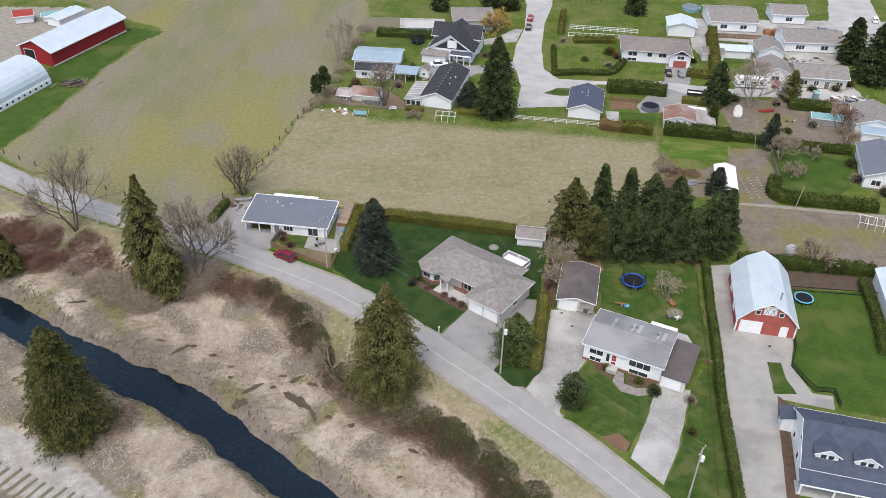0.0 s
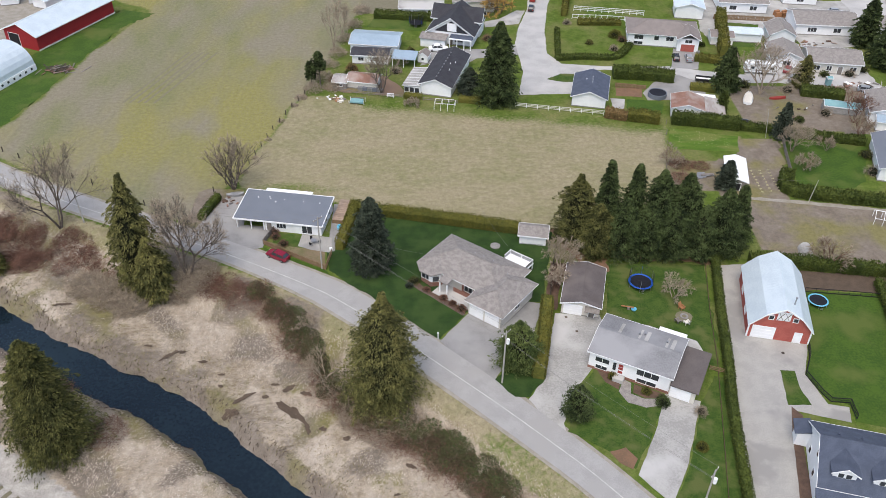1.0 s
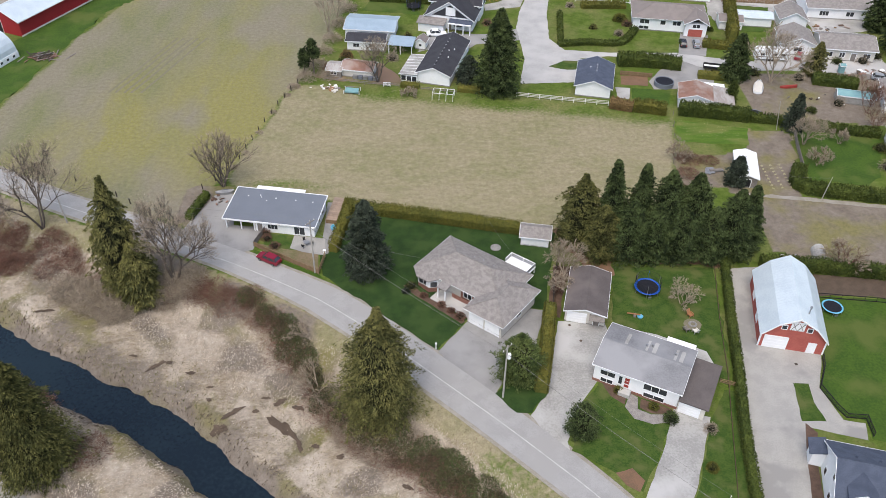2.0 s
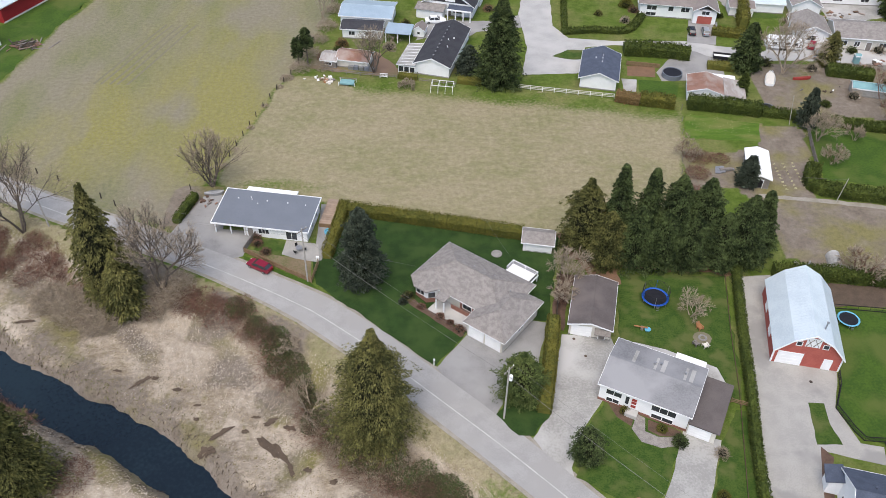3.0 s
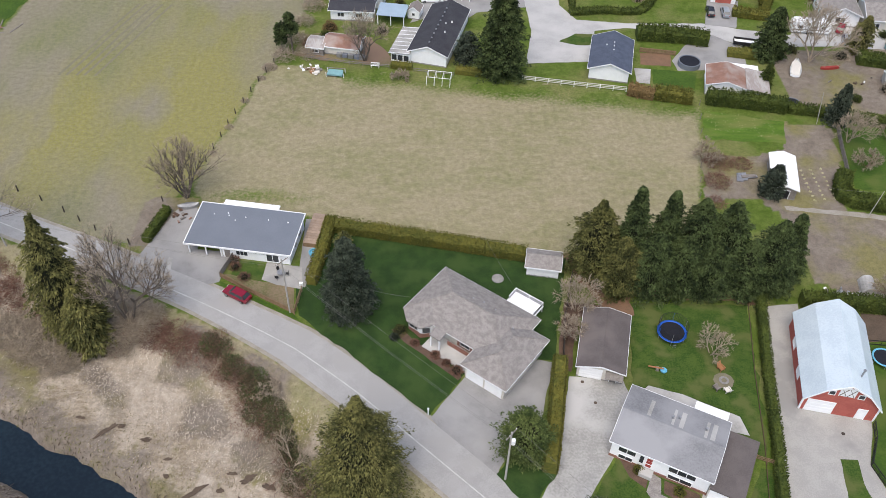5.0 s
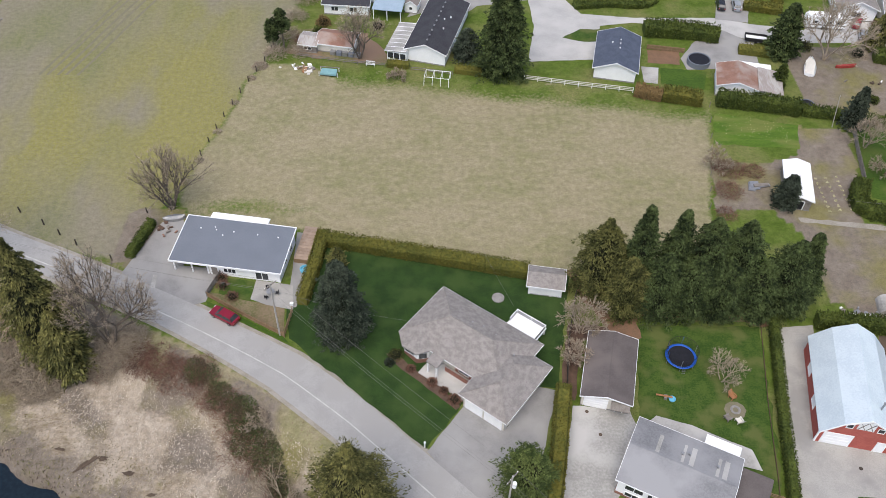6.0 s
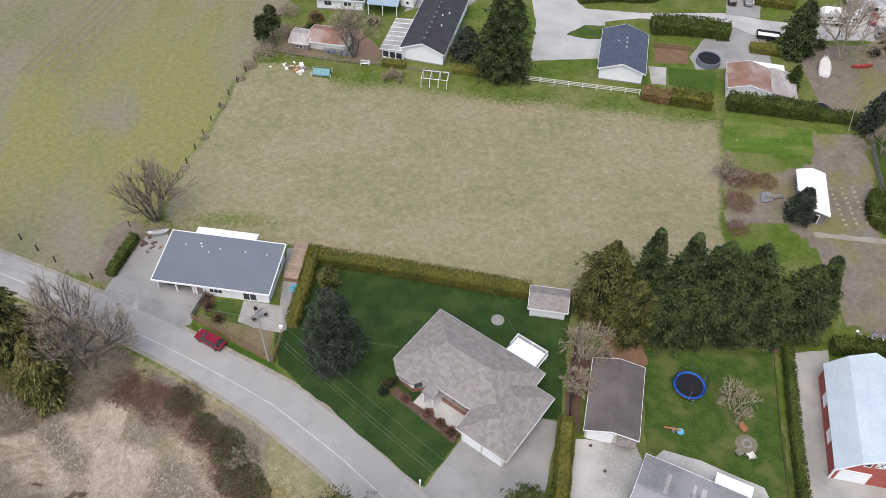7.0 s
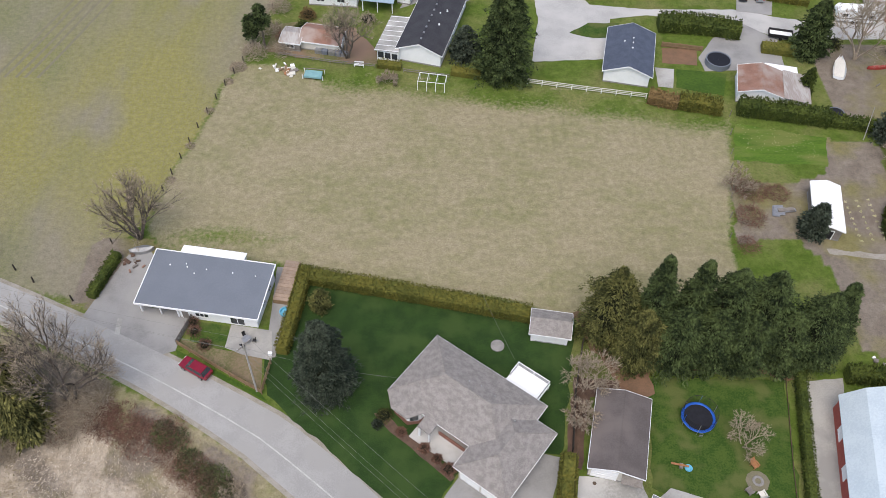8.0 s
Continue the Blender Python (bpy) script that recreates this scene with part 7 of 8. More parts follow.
utility_pole(9.5, 98.5, 11.0)
utility_pole(34.2, 74.2, 10.6, label="grey wooden utility pole at the end of the driveway")
utility_pole(-21.6, 126.0, 11.5, True, False, "grey wooden utility pole at the fence corner")
utility_pole(-69.0, 139.2, 8.0, False, False, "dark leaning pole beside the road", 0.13, (-0.5, 0.3))
utility_pole(74.2, 176.0, 7.0, False, False, "thin pale pole beside the garden", 0.08, (-0.9, 0.4))
utility_pole(74.8, 149.6, 5.4, False, False, "thin pale pole beside the footpath", 0.08, (0.7, 0.2))


def cable(label, p, q, sag, r=0.013, name="overhead_cable"):
    p, q = Vector(p), Vector(q)
    s = Shape()
    pts = [p.lerp(q, k / 14) - Vector((0, 0, sag * 4 * (k / 14) * (1 - k / 14))) for k in range(15)]
    side = (q - p).cross(Vector((0, 0, 1))).normalized() * r
    ring = [side, side * -0.5 + Vector((0, 0, r * 0.87)), side * -0.5 - Vector((0, 0, r * 0.87))]
    faces = [(k * 3 + i, k * 3 + (i + 1) % 3, k * 3 + 3 + (i + 1) % 3, k * 3 + 3 + i) for k in range(14) for i in range(3)]
    s.add([c + e for c in pts for e in ring], faces + [(2, 1, 0), (42, 43, 44)])
    return solo(name, s, WIRE, label, "cable")


for dx, dz in ((-0.7, 0.0), (0.7, 0.0), (0.0, -1.4)):
    cable("thin pale overhead wire along the road", (-21.6 + dx, 126.0 + dx, 11.2 + dz), (9.5 + dx, 98.5 + dx, 10.7 + dz), 0.6)
    cable("thin pale overhead wire along the road", (9.5 + dx, 98.5 + dx, 10.7 + dz), (34.2 + dx, 74.2 + dx, 10.3 + dz), 0.6)
    cable("thin pale overhead wire along the road", (-69.0 + dx, 139.2 + dx, 7.6 + dz * 0.5), (-21.6 + dx, 126.0 + dx, 11.2 + dz), 0.9)
cable("thin drop wire to the grey house", (-21.6, 126.0, 10.4), (-3.4, 126.2, 3.6), 0.8)
cable("long thin drop wire to the sun deck", (7.6, 141.4, 3.0), (12.0, 129.4, 3.2), 0.3)
cable("thin wire along the footpath", (62.5, 152.5, 4.6), (75.5, 149.8, 5.2), 0.4)


# ---- vehicles ----
def car(label, x, y, yaw, paint, ln=4.5, wd=1.75, ht=1.45, kind="hatch"):
    ob = thing("car", label, "car", pose(x, y, height(x, y) + 0.05, 0, 0, yaw))
    h2_, w = ln / 2, wd / 2
    prof = [(-h2_, 0.35, 0.90), (-h2_ + 0.12, 0.25, 0.97), (-h2_ + 0.9, 0.20, 1.0), (-0.4, 0.18, 0.98), (0.9, 0.20, 0.95), (h2_ - 0.7, 0.22, 0.90), (h2_ - 0.12, 0.28, 0.78), (h2_, 0.36, 0.62)]
    s = Shape()
    rings = []
    for px, zl, zh in prof:
        k = 0.90 if abs(px) > h2_ - 0.2 else 1.0
        rings.append([(px, -w * k * 0.92, zl), (px, -w * k, (zl + zh) * 0.55), (px, -w * k * 0.93, zh - 0.04), (px, -w * k * 0.7, zh), (px, w * k * 0.7, zh), (px, w * k * 0.93, zh - 0.04), (px, w * k, (zl + zh) * 0.55), (px, w * k * 0.92, zl)])
    m = 8
    s.add([p for r in rings for p in r], [(i * m + j, i * m + (j + 1) % m, (i + 1) * m + (j + 1) % m, (i + 1) * m + j) for i in range(len(rings) - 1) for j in range(m)]
          + [tuple(range(m - 1, -1, -1)), tuple(range((len(rings) - 1) * m, len(rings) * m))])
    part("body", s, paint, ob)
    back = -h2_ + (0.25 if kind == "hatch" else 0.9)
    cab = [(back, 0.97), (back + 0.45, ht - 0.04), (0.35, ht), (1.15, 0.95)]
    g = Shape()
    pts = [(px, sg * w * (0.90 if z < 1.1 else 0.70), z) for px, z in cab for sg in (-1, 1)]
    g.add(pts, [(0, 1, 3, 2), (4, 5, 7, 6), (0, 2, 4, 6), (7, 5, 3, 1)])
    part("glasshouse", g, GLASS, ob, "dark tinted glass")
    part("car_roof", Shape().slab([(back + 0.42, -w * 0.72, ht + 0.02), (0.40, -w * 0.72, ht + 0.05), (0.40, w * 0.72, ht + 0.05), (back + 0.42, w * 0.72, ht + 0.02)], 0.06), paint, ob)
    for sg in (-1, 1):
        for px, qx in ((back + 0.02, back + 0.44), (1.12, 0.38), (-0.35, -0.35)):
            part("pillar", Shape().tube((px, sg * w * 0.895, 0.97), (qx, sg * w * 0.71, ht), 0.045, 0.045, 4), paint, ob)
        part("headlight", Shape().box(h2_ - 0.14, sg * w * 0.62 - 0.18, 0.55, h2_ - 0.01, sg * w * 0.62 + 0.18, 0.70), TRIM, ob)
        part("tail_light", Shape().box(-h2_ - 0.01, sg * w * 0.68 - 0.12, 0.65, -h2_ + 0.1, sg * w * 0.68 + 0.12, 0.88), SCARLET, ob)
        for px in (-h2_ + 0.85, h2_ - 0.85):
            wh = part("wheel", Shape().tube((px, sg * (w - 0.20), 0.31), (px, sg * (w + 0.01), 0.31), 0.31, 0.31, 16), BLACK, ob)
            part("rim", Shape().tube((px, sg * (w - 0.02), 0.31), (px, sg * (w + 0.025), 0.31), 0.19, 0.17, 10), GALV, wh)
    return ob


car("crimson hatchback parked beside the road", -30.0, 129.0, 150, REDCAR, 4.6, 1.8)
car("black car parked on a far drive", 62.6, 217.6, 84, DARKCAR)
car("silver car parked on a far drive", 66.0, 217.4, 84, SILVERCAR)
car("red car parked beside the far street", 27.6, 258.6, 80, SCARLET)
car("dark grey car parked beside the far street", 26.4, 250.6, 80, DARKCAR)
car("white pickup parked behind the charcoal-roofed house", -1.2, 220.8, 6, TRIM, 5.2, 1.9, 1.6, "pickup")
car("silver car parked before a far house", 118.5, 252.0, -5, SILVERCAR)
car("white car parked on the far street", 139.0, 262.0, 70, TRIM)
car("silver car in the far yard", 107.0, 200.0, -20, SILVERCAR)
car("dark red car in the caravan yard", 90.6, 211.2, 60, REDCAR)
car("silver car in the caravan yard", 90.2, 206.4, 70, SILVERCAR)
tr = thing("utility_trailer", "black flat trailer beside the hedge", "trailer", pose(67.0, 204.4, 0.05, 0, 0, -12))
part("bed", Shape().box(-2.2, -1.0, 0.5, 2.2, 1.0, 0.62), TRIM, tr)
for x0_, y0_, x1_, y1_ in ((-2.25, -1.05, 2.25, -0.98), (-2.25, 0.98, 2.25, 1.05), (-2.25, -1.05, -2.18, 1.05), (2.18, -1.05, 2.25, 1.05)):
    part("side_board", Shape().box(x0_, y0_, 0.4, x1_, y1_, 1.1), BLACK, tr)
for sg in (-1, 1):
    part("wheel", Shape().tube((0, sg * 1.06, 0.3), (0, sg * 1.25, 0.3), 0.3, 0.3, 12), BLACK, tr)
rv = thing("caravan", "white caravan parked under bare trees", "caravan", pose(83.0, 210.2, 0.05, 0, 0, -5))
s = Shape().prism([(-4.0, 0.5), (4.0, 0.5), (4.3, 1.2), (4.0, 2.7), (3.4, 2.95), (-3.6, 2.95), (-4.1, 2.4)], -1.2, 1.2)
s.v = [(x, -z, y) for x, y, z in s.v]
part("body", s, TRIM, rv)
for u in (-2.4, 0.6, 2.6):
    part("pane", Shape().box(u - 0.5, -1.24, 1.5, u + 0.5, -1.2, 2.1), GLASS, rv)
part("stripe", Shape().box(-3.9, -1.22, 1.05, 4.0, -1.205, 1.25), GREYWOOD, rv)
for x in (-0.5, 0.4):
    part("wheel", Shape().tube((x, -1.2, 0.35), (x, -1.0, 0.35), 0.35, 0.35, 12), BLACK, rv)


def boat(label, x, y, yaw, ln, wd, mat_, name="boat", z=0.0, flip=False):
    ob = thing(name, label, "boat", pose(x, y, z, 0, 0, yaw))
    s = Shape()
    rings = []
    for k in range(9):
        t = k / 8
        w = wd / 2 * math.sin(math.pi * min(0.98, 0.30 + 0.70 * t)) ** 0.7 if not flip else wd / 2 * max(0.05, math.sin(math.pi * t)) ** 0.6
        x_ = -ln / 2 + ln * t
        hh = 0.7 + 0.15 * t
        prof = [(-w, hh), (-w * 0.85, hh * 0.35), (0, 0.06), (w * 0.85, hh * 0.35), (w, hh)]
        if flip:
            prof = [(a_, hh - b_) for a_, b_ in prof]
        rings.append([(x_, a_, b_) for a_, b_ in prof])
    s.add([p for r in rings for p in r], [(i * 5 + j, i * 5 + j + 1, (i + 1) * 5 + j + 1, (i + 1) * 5 + j) for i in range(8) for j in range(4)] + [(0, 1, 2, 3, 4)])
    part("hull", s, mat_, ob)
    if not flip:
        part("deck_cover", Shape().slab([(-ln / 2 + 0.1, -wd * 0.36, 0.66), (ln * 0.22, -wd * 0.40, 0.70), (ln * 0.44, 0, 0.78), (ln * 0.22, wd * 0.40, 0.70), (-ln / 2 + 0.1, wd * 0.36, 0.66)], 0.05), OFFWHITE, ob)
    return ob


boat("upturned pale boat behind the bungalow", -41.8, 149.2, 10, 3.6, 1.5, GALV, "boat", 0.02, True)
boat("white boat standing beside the fir", 75.6, 195.0, 70, 6.6, 2.4, TRIM)
boat("red canoe lying beside the hedge", 83.0, 195.4, 6, 4.2, 0.8, SCARLET, "canoe", 0.05, True)


# ---- garden things ----
def trampoline(label, x, y, r, pad, z=0.85, net=True, legs=6):
    ob = thing("trampoline", label, "trampoline", pose(x, y, 0.03))
    part("jumping_mat", Shape().lathe([(r * 0.86, z), (0.01, z - 0.02)], 28), NETTING, ob)
    part("pad_ring", Shape().torus(r * 0.92, r * 0.085, z + 0.03), pad, ob)
    for k in range(legs):
        a_ = 2 * math.pi * k / legs + 0.3
        c, s_ = math.cos(a_) * r * 0.95, math.sin(a_) * r * 0.95
        part("leg", Shape().tube((c, s_, 0), (c, s_, z), 0.04, 0.04, 5), GALV, ob)
        if net:
            part("net_pole", Shape().tube((c * 1.04, s_ * 1.04, z), (c * 1.04, s_ * 1.04, z + 1.8), 0.035, 0.035, 5), BLUEPAD if k % 2 else GALV, ob)
    if net:
        part("net_rim", Shape().torus(r * 0.98, 0.03, z + 1.8, 28, 4), BLACK, ob)
        s = Shape()
        for k in range(56):
            a_ = 2 * math.pi * k / 56
            s.tube((math.cos(a_) * r * 0.97, math.sin(a_) * r * 0.97, z + 0.05), (math.cos(a_) * r * 0.98, math.sin(a_) * r * 0.98, z + 1.8), 0.02, 0.02, 3)
        part("net", s, BLACK, ob, "black safety net")
    for i in range(3):
        part("ladder_rung", Shape().box(-0.25, -r - 0.25 + i * 0.08, 0.2 + i * 0.25, 0.25, -r - 0.20 + i * 0.08, 0.25 + i * 0.25), GALV, ob)
    return ob


trampoline("round blue trampoline with a black net", 35.4, 122.6, 2.2, BLUEPAD)
trampoline("round trampoline with a pale blue rim", 65.6, 118.4, 1.75, CYANPAD, 0.7, False)
trampoline("dark trampoline with net in a far garden", -7.6, 237.6, 2.0, BLACK)
pool = thing("round_pool", "round dark-covered garden pool", "pool", pose(53.2, 195.8, 0.05))
part("pool_wall", Shape().lathe([(2.3, 0), (2.3, 1.1), (2.1, 1.1), (2.1, 0.9)], 28), SLATE, pool)
part("pool_cover", Shape().lathe([(2.1, 0.95), (0.01, 0.9)], 28), NETTING, pool)
pool2 = thing("round_pool", "round pool with a teal rim beyond far roofs", "pool", pose(81.5, 270, 0.03))
part("pool_wall", Shape().lathe([(3.0, 0), (3.0, 1.1), (2.7, 1.1), (2.7, 0.9)], 28), TARP, pool2)
part("pool_cover", Shape().lathe([(2.7, 0.95), (0.01, 0.9)], 28), GALV, pool2)
pool3 = thing("round_pool", "dark round pool behind the hedge", "pool", pose(71.0, 182.0, 0.03))
part("pool_wall", Shape().lathe([(1.5, 0), (1.5, 0.8), (1.35, 0.8), (1.35, 0.6)], 20), SLATE, pool3)
part("pool_cover", Shape().lathe([(1.35, 0.7), (0.01, 0.66)], 20), NETTING, pool3)

sw = thing("swing_frame", "white arched climbing frame at the pasture edge", "climbing frame", pose(0.6, 188.0, 0.0, 0, 0, -8))
for i in range(4):
    x = -2.4 + i * 1.6
    part("arch", Shape().tube((x, -1.6, 0), (x, -1.2, 1.7), 0.05, 0.05, 5).tube((x, -1.2, 1.7), (x, 1.2, 1.7), 0.05, 0.05, 5).tube((x, 1.2, 1.7), (x, 1.6, 0), 0.05, 0.05, 5), TRIM, sw)
for y in (-1.2, 1.2):
    part("top_rail", Shape().tube((-2.4, y, 1.7), (2.4, y, 1.7), 0.05, 0.05, 5), TRIM, sw)

bn = thing("bench", "white garden bench at the pasture edge", "bench", pose(-12.7, 193.0, 0, 0, 0, -5))
part("seat", Shape().box(-0.9, -0.25, 0.40, 0.9, 0.25, 0.48), TRIM, bn)
part("backrest", Shape().box(-0.9, 0.22, 0.55, 0.9, 0.28, 0.95), TRIM, bn)
for x in (-0.8, 0.8):
    for y in (-0.2, 0.2):
        part("leg", Shape().box(x - 0.05, y - 0.05, 0, x + 0.05, y + 0.05, 0.42), TRIM, bn)

cart = thing("tarp_table", "low table covered with a turquoise tarp", "table", pose(-20.6, 189.8, 0, 0, 0, -6))
part("tarp", Shape().slab([(-1.6, -0.9, 0.75), (1.6, -0.9, 0.7), (1.5, 0.8, 0.8), (-1.5, 0.8, 0.85)], 0.35), TARP, cart)
part("top_rail", Shape().box(-2.0, 1.0, 0.9, 2.0, 1.12, 1.0), GREYWOOD, cart)
for x in (-1.8, 1.8):
    for y in (-0.8, 1.0):
        part("leg", Shape().box(x - 0.05, y - 0.05, 0, x + 0.05, y + 0.05, 0.95), TRIM, cart)
tank = thing("pallet_stack", "blue-grey crates against the low shed", "crates", pose(-18.0, 196.4, 0, 0, 0, -10))
for i in range(5):
    part("crate", Shape().box(-3.0 + i * 1.25, -0.5, 0, -1.9 + i * 1.25, 0.5, 0.8), SLATE if i % 2 else GALV, tank)


def heap(label, x, y, sx, sy, n, mats, seed, size=0.8, name="rubbish_heap"):
    rnd = random.Random(seed)
    ob = thing(name, label, "heap", pose(x, y, 0.02))
    for i in range(n):
        l, w = rnd.uniform(0.3, 1.0) * size, rnd.uniform(0.1, 0.5) * size
        part("scrap", Shape().box(-l, -w, 0, l, w, rnd.uniform(0.06, 0.3), pose(rnd.gauss(0, sx), rnd.gauss(0, sy), rnd.uniform(0, 0.15), rnd.uniform(-6, 6), rnd.uniform(-6, 6), rnd.uniform(0, 180))), rnd.choice(mats), ob)
    return ob


heap("pale heap of boards and plastic at the pasture corner", -26.4, 191.8, 1.1, 0.6, 16, [TRIM, GREYWOOD, OFFWHITE, FENCEWOOD], 2)
heap("small pile of yellow boards at the pasture corner", -24.6, 190.6, 0.6, 0.4, 7, [ORANGEWOOD, FENCEWOOD, OFFWHITE], 3)
heap("scattered junk beside the boat", -42.4, 146.6, 0.9, 0.7, 10, [MULCH, GREYWOOD, RUST], 4, 0.6)
heap("scattered timber behind the hedge of the barn", 63.0, 131.4, 2.0, 0.6, 12, [TRIM, GREYWOOD, GALV], 5, 0.6)
heap("builders' rubble before a far house", 103.0, 203.6, 4.0, 1.4, 26, [MUD, GREYWOOD, TRIM, RUST], 6, 1.0)
heap("grey planks beside the white-roofed shed", 55.4, 159.2, 1.4, 0.2, 6, [GREYWOOD, GALV], 7, 1.6, "plank_stack")
heap("clutter on the far paved yard", 100.0, 228.6, 4.5, 1.8, 24, [MULCH, RUST, GREYWOOD, FENCEWOOD], 8, 0.9)
heap("clutter under the rotary line", 86.6, 190.4, 4.0, 2.0, 10, [GREYWOOD, TRIM, MUD], 9, 0.5)

tun = thing("poly_tunnel", "small pale arched plastic tunnel beside the soil", "poly tunnel", pose(68.4, 132.6, 0, 0, 0, 80))
s = Shape()
arc = [(1.2 * math.cos(math.pi * i / 8), 1.5 * math.sin(math.pi * i / 8)) for i in range(9)]
s.add([(x, y, z) for x in (-1.6, 1.6) for y, z in arc], [tuple(range(9)), tuple(range(17, 8, -1))] + [(i, i + 9, i + 10, i + 1) for i in range(8)])
part("cover", s, CONCRETE, tun)
gh = simple_house("pale greenhouse with a turquoise roof edge", 96.4, 189.4, -14, 8.4, 3.4, 1.8, 2.5, CONCRETE, TARP, True, (), (), (), "greenhouse", "greenhouse", 0.1)
simple_house("small green-roofed toilet cabin", 98.4, 203.4, 0, 1.2, 1.2, 2.1, 2.4, TARP, TARP, True, (), (), (), "cabin", "cabin", 0.1)
fr = thing("bare_greenhouse", "bare white greenhouse frame at the soil's edge", "greenhouse", pose(88.0, 143.0, 0, 0, 0, -20))
for i in range(4):
    x = -2.4 + i * 1.6
    part("arch", Shape().tube((x, -1.6, 0), (x, -1.6, 1.5), 0.06, 0.06, 4).tube((x, -1.6, 1.5), (x, 0, 2.4), 0.06, 0.06, 4).tube((x, 0, 2.4), (x, 1.6, 1.5), 0.06, 0.06, 4).tube((x, 1.6, 1.5), (x, 1.6, 0), 0.06, 0.06, 4), TRIM, fr)
for y, z in ((-1.6, 1.5), (0, 2.4), (1.6, 1.5)):
    part("purlin", Shape().tube((-2.4, y, z), (2.4, y, z), 0.05, 0.05, 4), TRIM, fr)

wd = solo("well_cover", Shape().lathe([(0.95, 0.02), (0.95, 0.12), (0.6, 0.16), (0.01, 0.16)], 20), STONE, "round brick-edged flower ring in the lawn", "flower ring", pose(10.1, 133.5, 0.03))
see = thing("seesaw", "small wooden seesaw with blue seats on the lawn", "seesaw", pose(32.2, 116.2, 0.03, 0, 0, -12))
part("plank", Shape().box(-1.3, -0.12, 0.45, 0.9, 0.12, 0.53), ORANGEWOOD, see)
part("stand", Shape().box(-0.2, -0.3, 0, 0.2, 0.3, 0.45), GREYWOOD, see)
part("basin", Shape().lathe([(0.4, 0.02), (0.5, 0.3), (0.45, 0.3), (0.3, 0.1), (0.01, 0.1)], 16, 0.9, -0.1), CYANPAD, see, "pale blue basin")


def armchair(label, x, y, yaw, m):
    ob = thing("garden_chair", label, "chair", pose(x, y, 0.03, 0, 0, yaw), "chairs round the fire ring")
    part("seat", Shape().box(-0.35, -0.4, 0.32, 0.35, 0.4, 0.40), m, ob)
    part("backrest", Shape().slab([(-0.35, 0.35, 0.40), (0.35, 0.35, 0.40), (0.35, 0.75, 1.05), (-0.35, 0.75, 1.05)], 0.06), m, ob)
    for sx in (-0.38, 0.38):
        part("armrest", Shape().box(sx - 0.08, -0.4, 0.56, sx + 0.08, 0.45, 0.61), m, ob)
        for sy in (-0.35, 0.3):
            part("leg", Shape().box(sx - 0.05, sy - 0.05, 0, sx + 0.05, sy + 0.05, 0.56), m, ob)


armchair("orange-brown wooden garden chair on the lawn", 41.4, 116.4, 30, ORANGEWOOD)
armchair("grey wooden garden chair beside the fire ring", 40.0, 113.0, 120, GREYWOOD)
armchair("pale wooden garden chair beside the fire ring", 41.4, 112.6, 200, OFFWHITE)
solo("fire_ring", Shape().torus(0.55, 0.18, 0.12, 14, 6), STONE, "ring of pale stones round ashes", "fire ring", pose(41.4, 114.4, 0.04))
solo("paddling_pool", Shape().lathe([(0.01, 0.06), (0.75, 0.05), (0.8, 0.5), (0.65, 0.5), (0.6, 0.2), (0.01, 0.2)], 20), CYANPAD, "bright blue tub beside the hedge", "tub", pose(-19.4, 138.4, 0.05))
arb = thing("lean_to_deck", "long pale wooden deck between bungalow and hedge", "deck", pose(-19.7, 143.5, 0, 0, 0, -8))
part("deck_floor", Shape().box(-1.1, -3.6, 0.0, 1.1, 3.6, 0.85), FENCEWOOD, arb)
for i in range(12):
    part("plank", Shape().box(-1.1, -3.55 + i * 0.6, 0.855, 1.1, -3.0 + i * 0.6, 0.88), DECKWOOD, arb)
tb = thing("patio_table", "round grey patio table on the concrete patio", "table", pose(-24.0, 133.6, 0.05))
part("tabletop", Shape().lathe([(0.01, 0.70), (0.6, 0.70), (0.6, 0.75), (0.01, 0.75)], 18), GALV, tb)
part("leg", Shape().tube((0, 0, 0), (0, 0, 0.7), 0.05, 0.05, 6), GALV, tb)
for k in range(3):
    a_ = k * 2.1
    ch = thing("patio_chair", "dark patio chair beside the round table", "chair", pose(-24.0 + math.cos(a_), 133.6 + math.sin(a_), 0.05, 0, 0, math.degrees(a_) - 90), "chairs round the patio table")
    part("seat", Shape().box(-0.22, -0.22, 0.40, 0.22, 0.22, 0.45), BLACK, ch)
    part("backrest", Shape().box(-0.22, 0.20, 0.45, 0.22, 0.24, 0.9), BLACK, ch)
    for sx in (-0.2, 0.2):
        for sy in (-0.2, 0.2):
            part("leg", Shape().tube((sx, sy, 0), (sx, sy, 0.42), 0.02, 0.02, 4), BLACK, ch)
solo("white_box", Shape().box(-0.25, -0.18, 0, 0.25, 0.18, 0.4).box(-0.27, -0.2, 0.4, 0.27, 0.2, 0.46), TRIM, "small white utility box beside the hedge", "utility box", pose(-20.6, 131.6, 0.05))
bl = thing("hydrant_post", "short white lamp post at the driveway corner", "post", pose(-0.5, 108.2, 0.04))
part("post", Shape().tube((0, 0, 0), (0, 0, 1.1), 0.09, 0.07, 8), TRIM, bl)
part("cap", Shape().lathe([(0.16, 1.1), (0.16, 1.3), (0.01, 1.42)], 8), TRIM, bl)
solo("valve_box", Shape().lathe([(0.35, -0.2), (0.38, 0.5), (0.3, 0.6), (0.01, 0.62)], 10), TRIM, "white drum lying in the roadside grass", "drum", pose(8.8, 79.6, height(8.8, 79.6)))
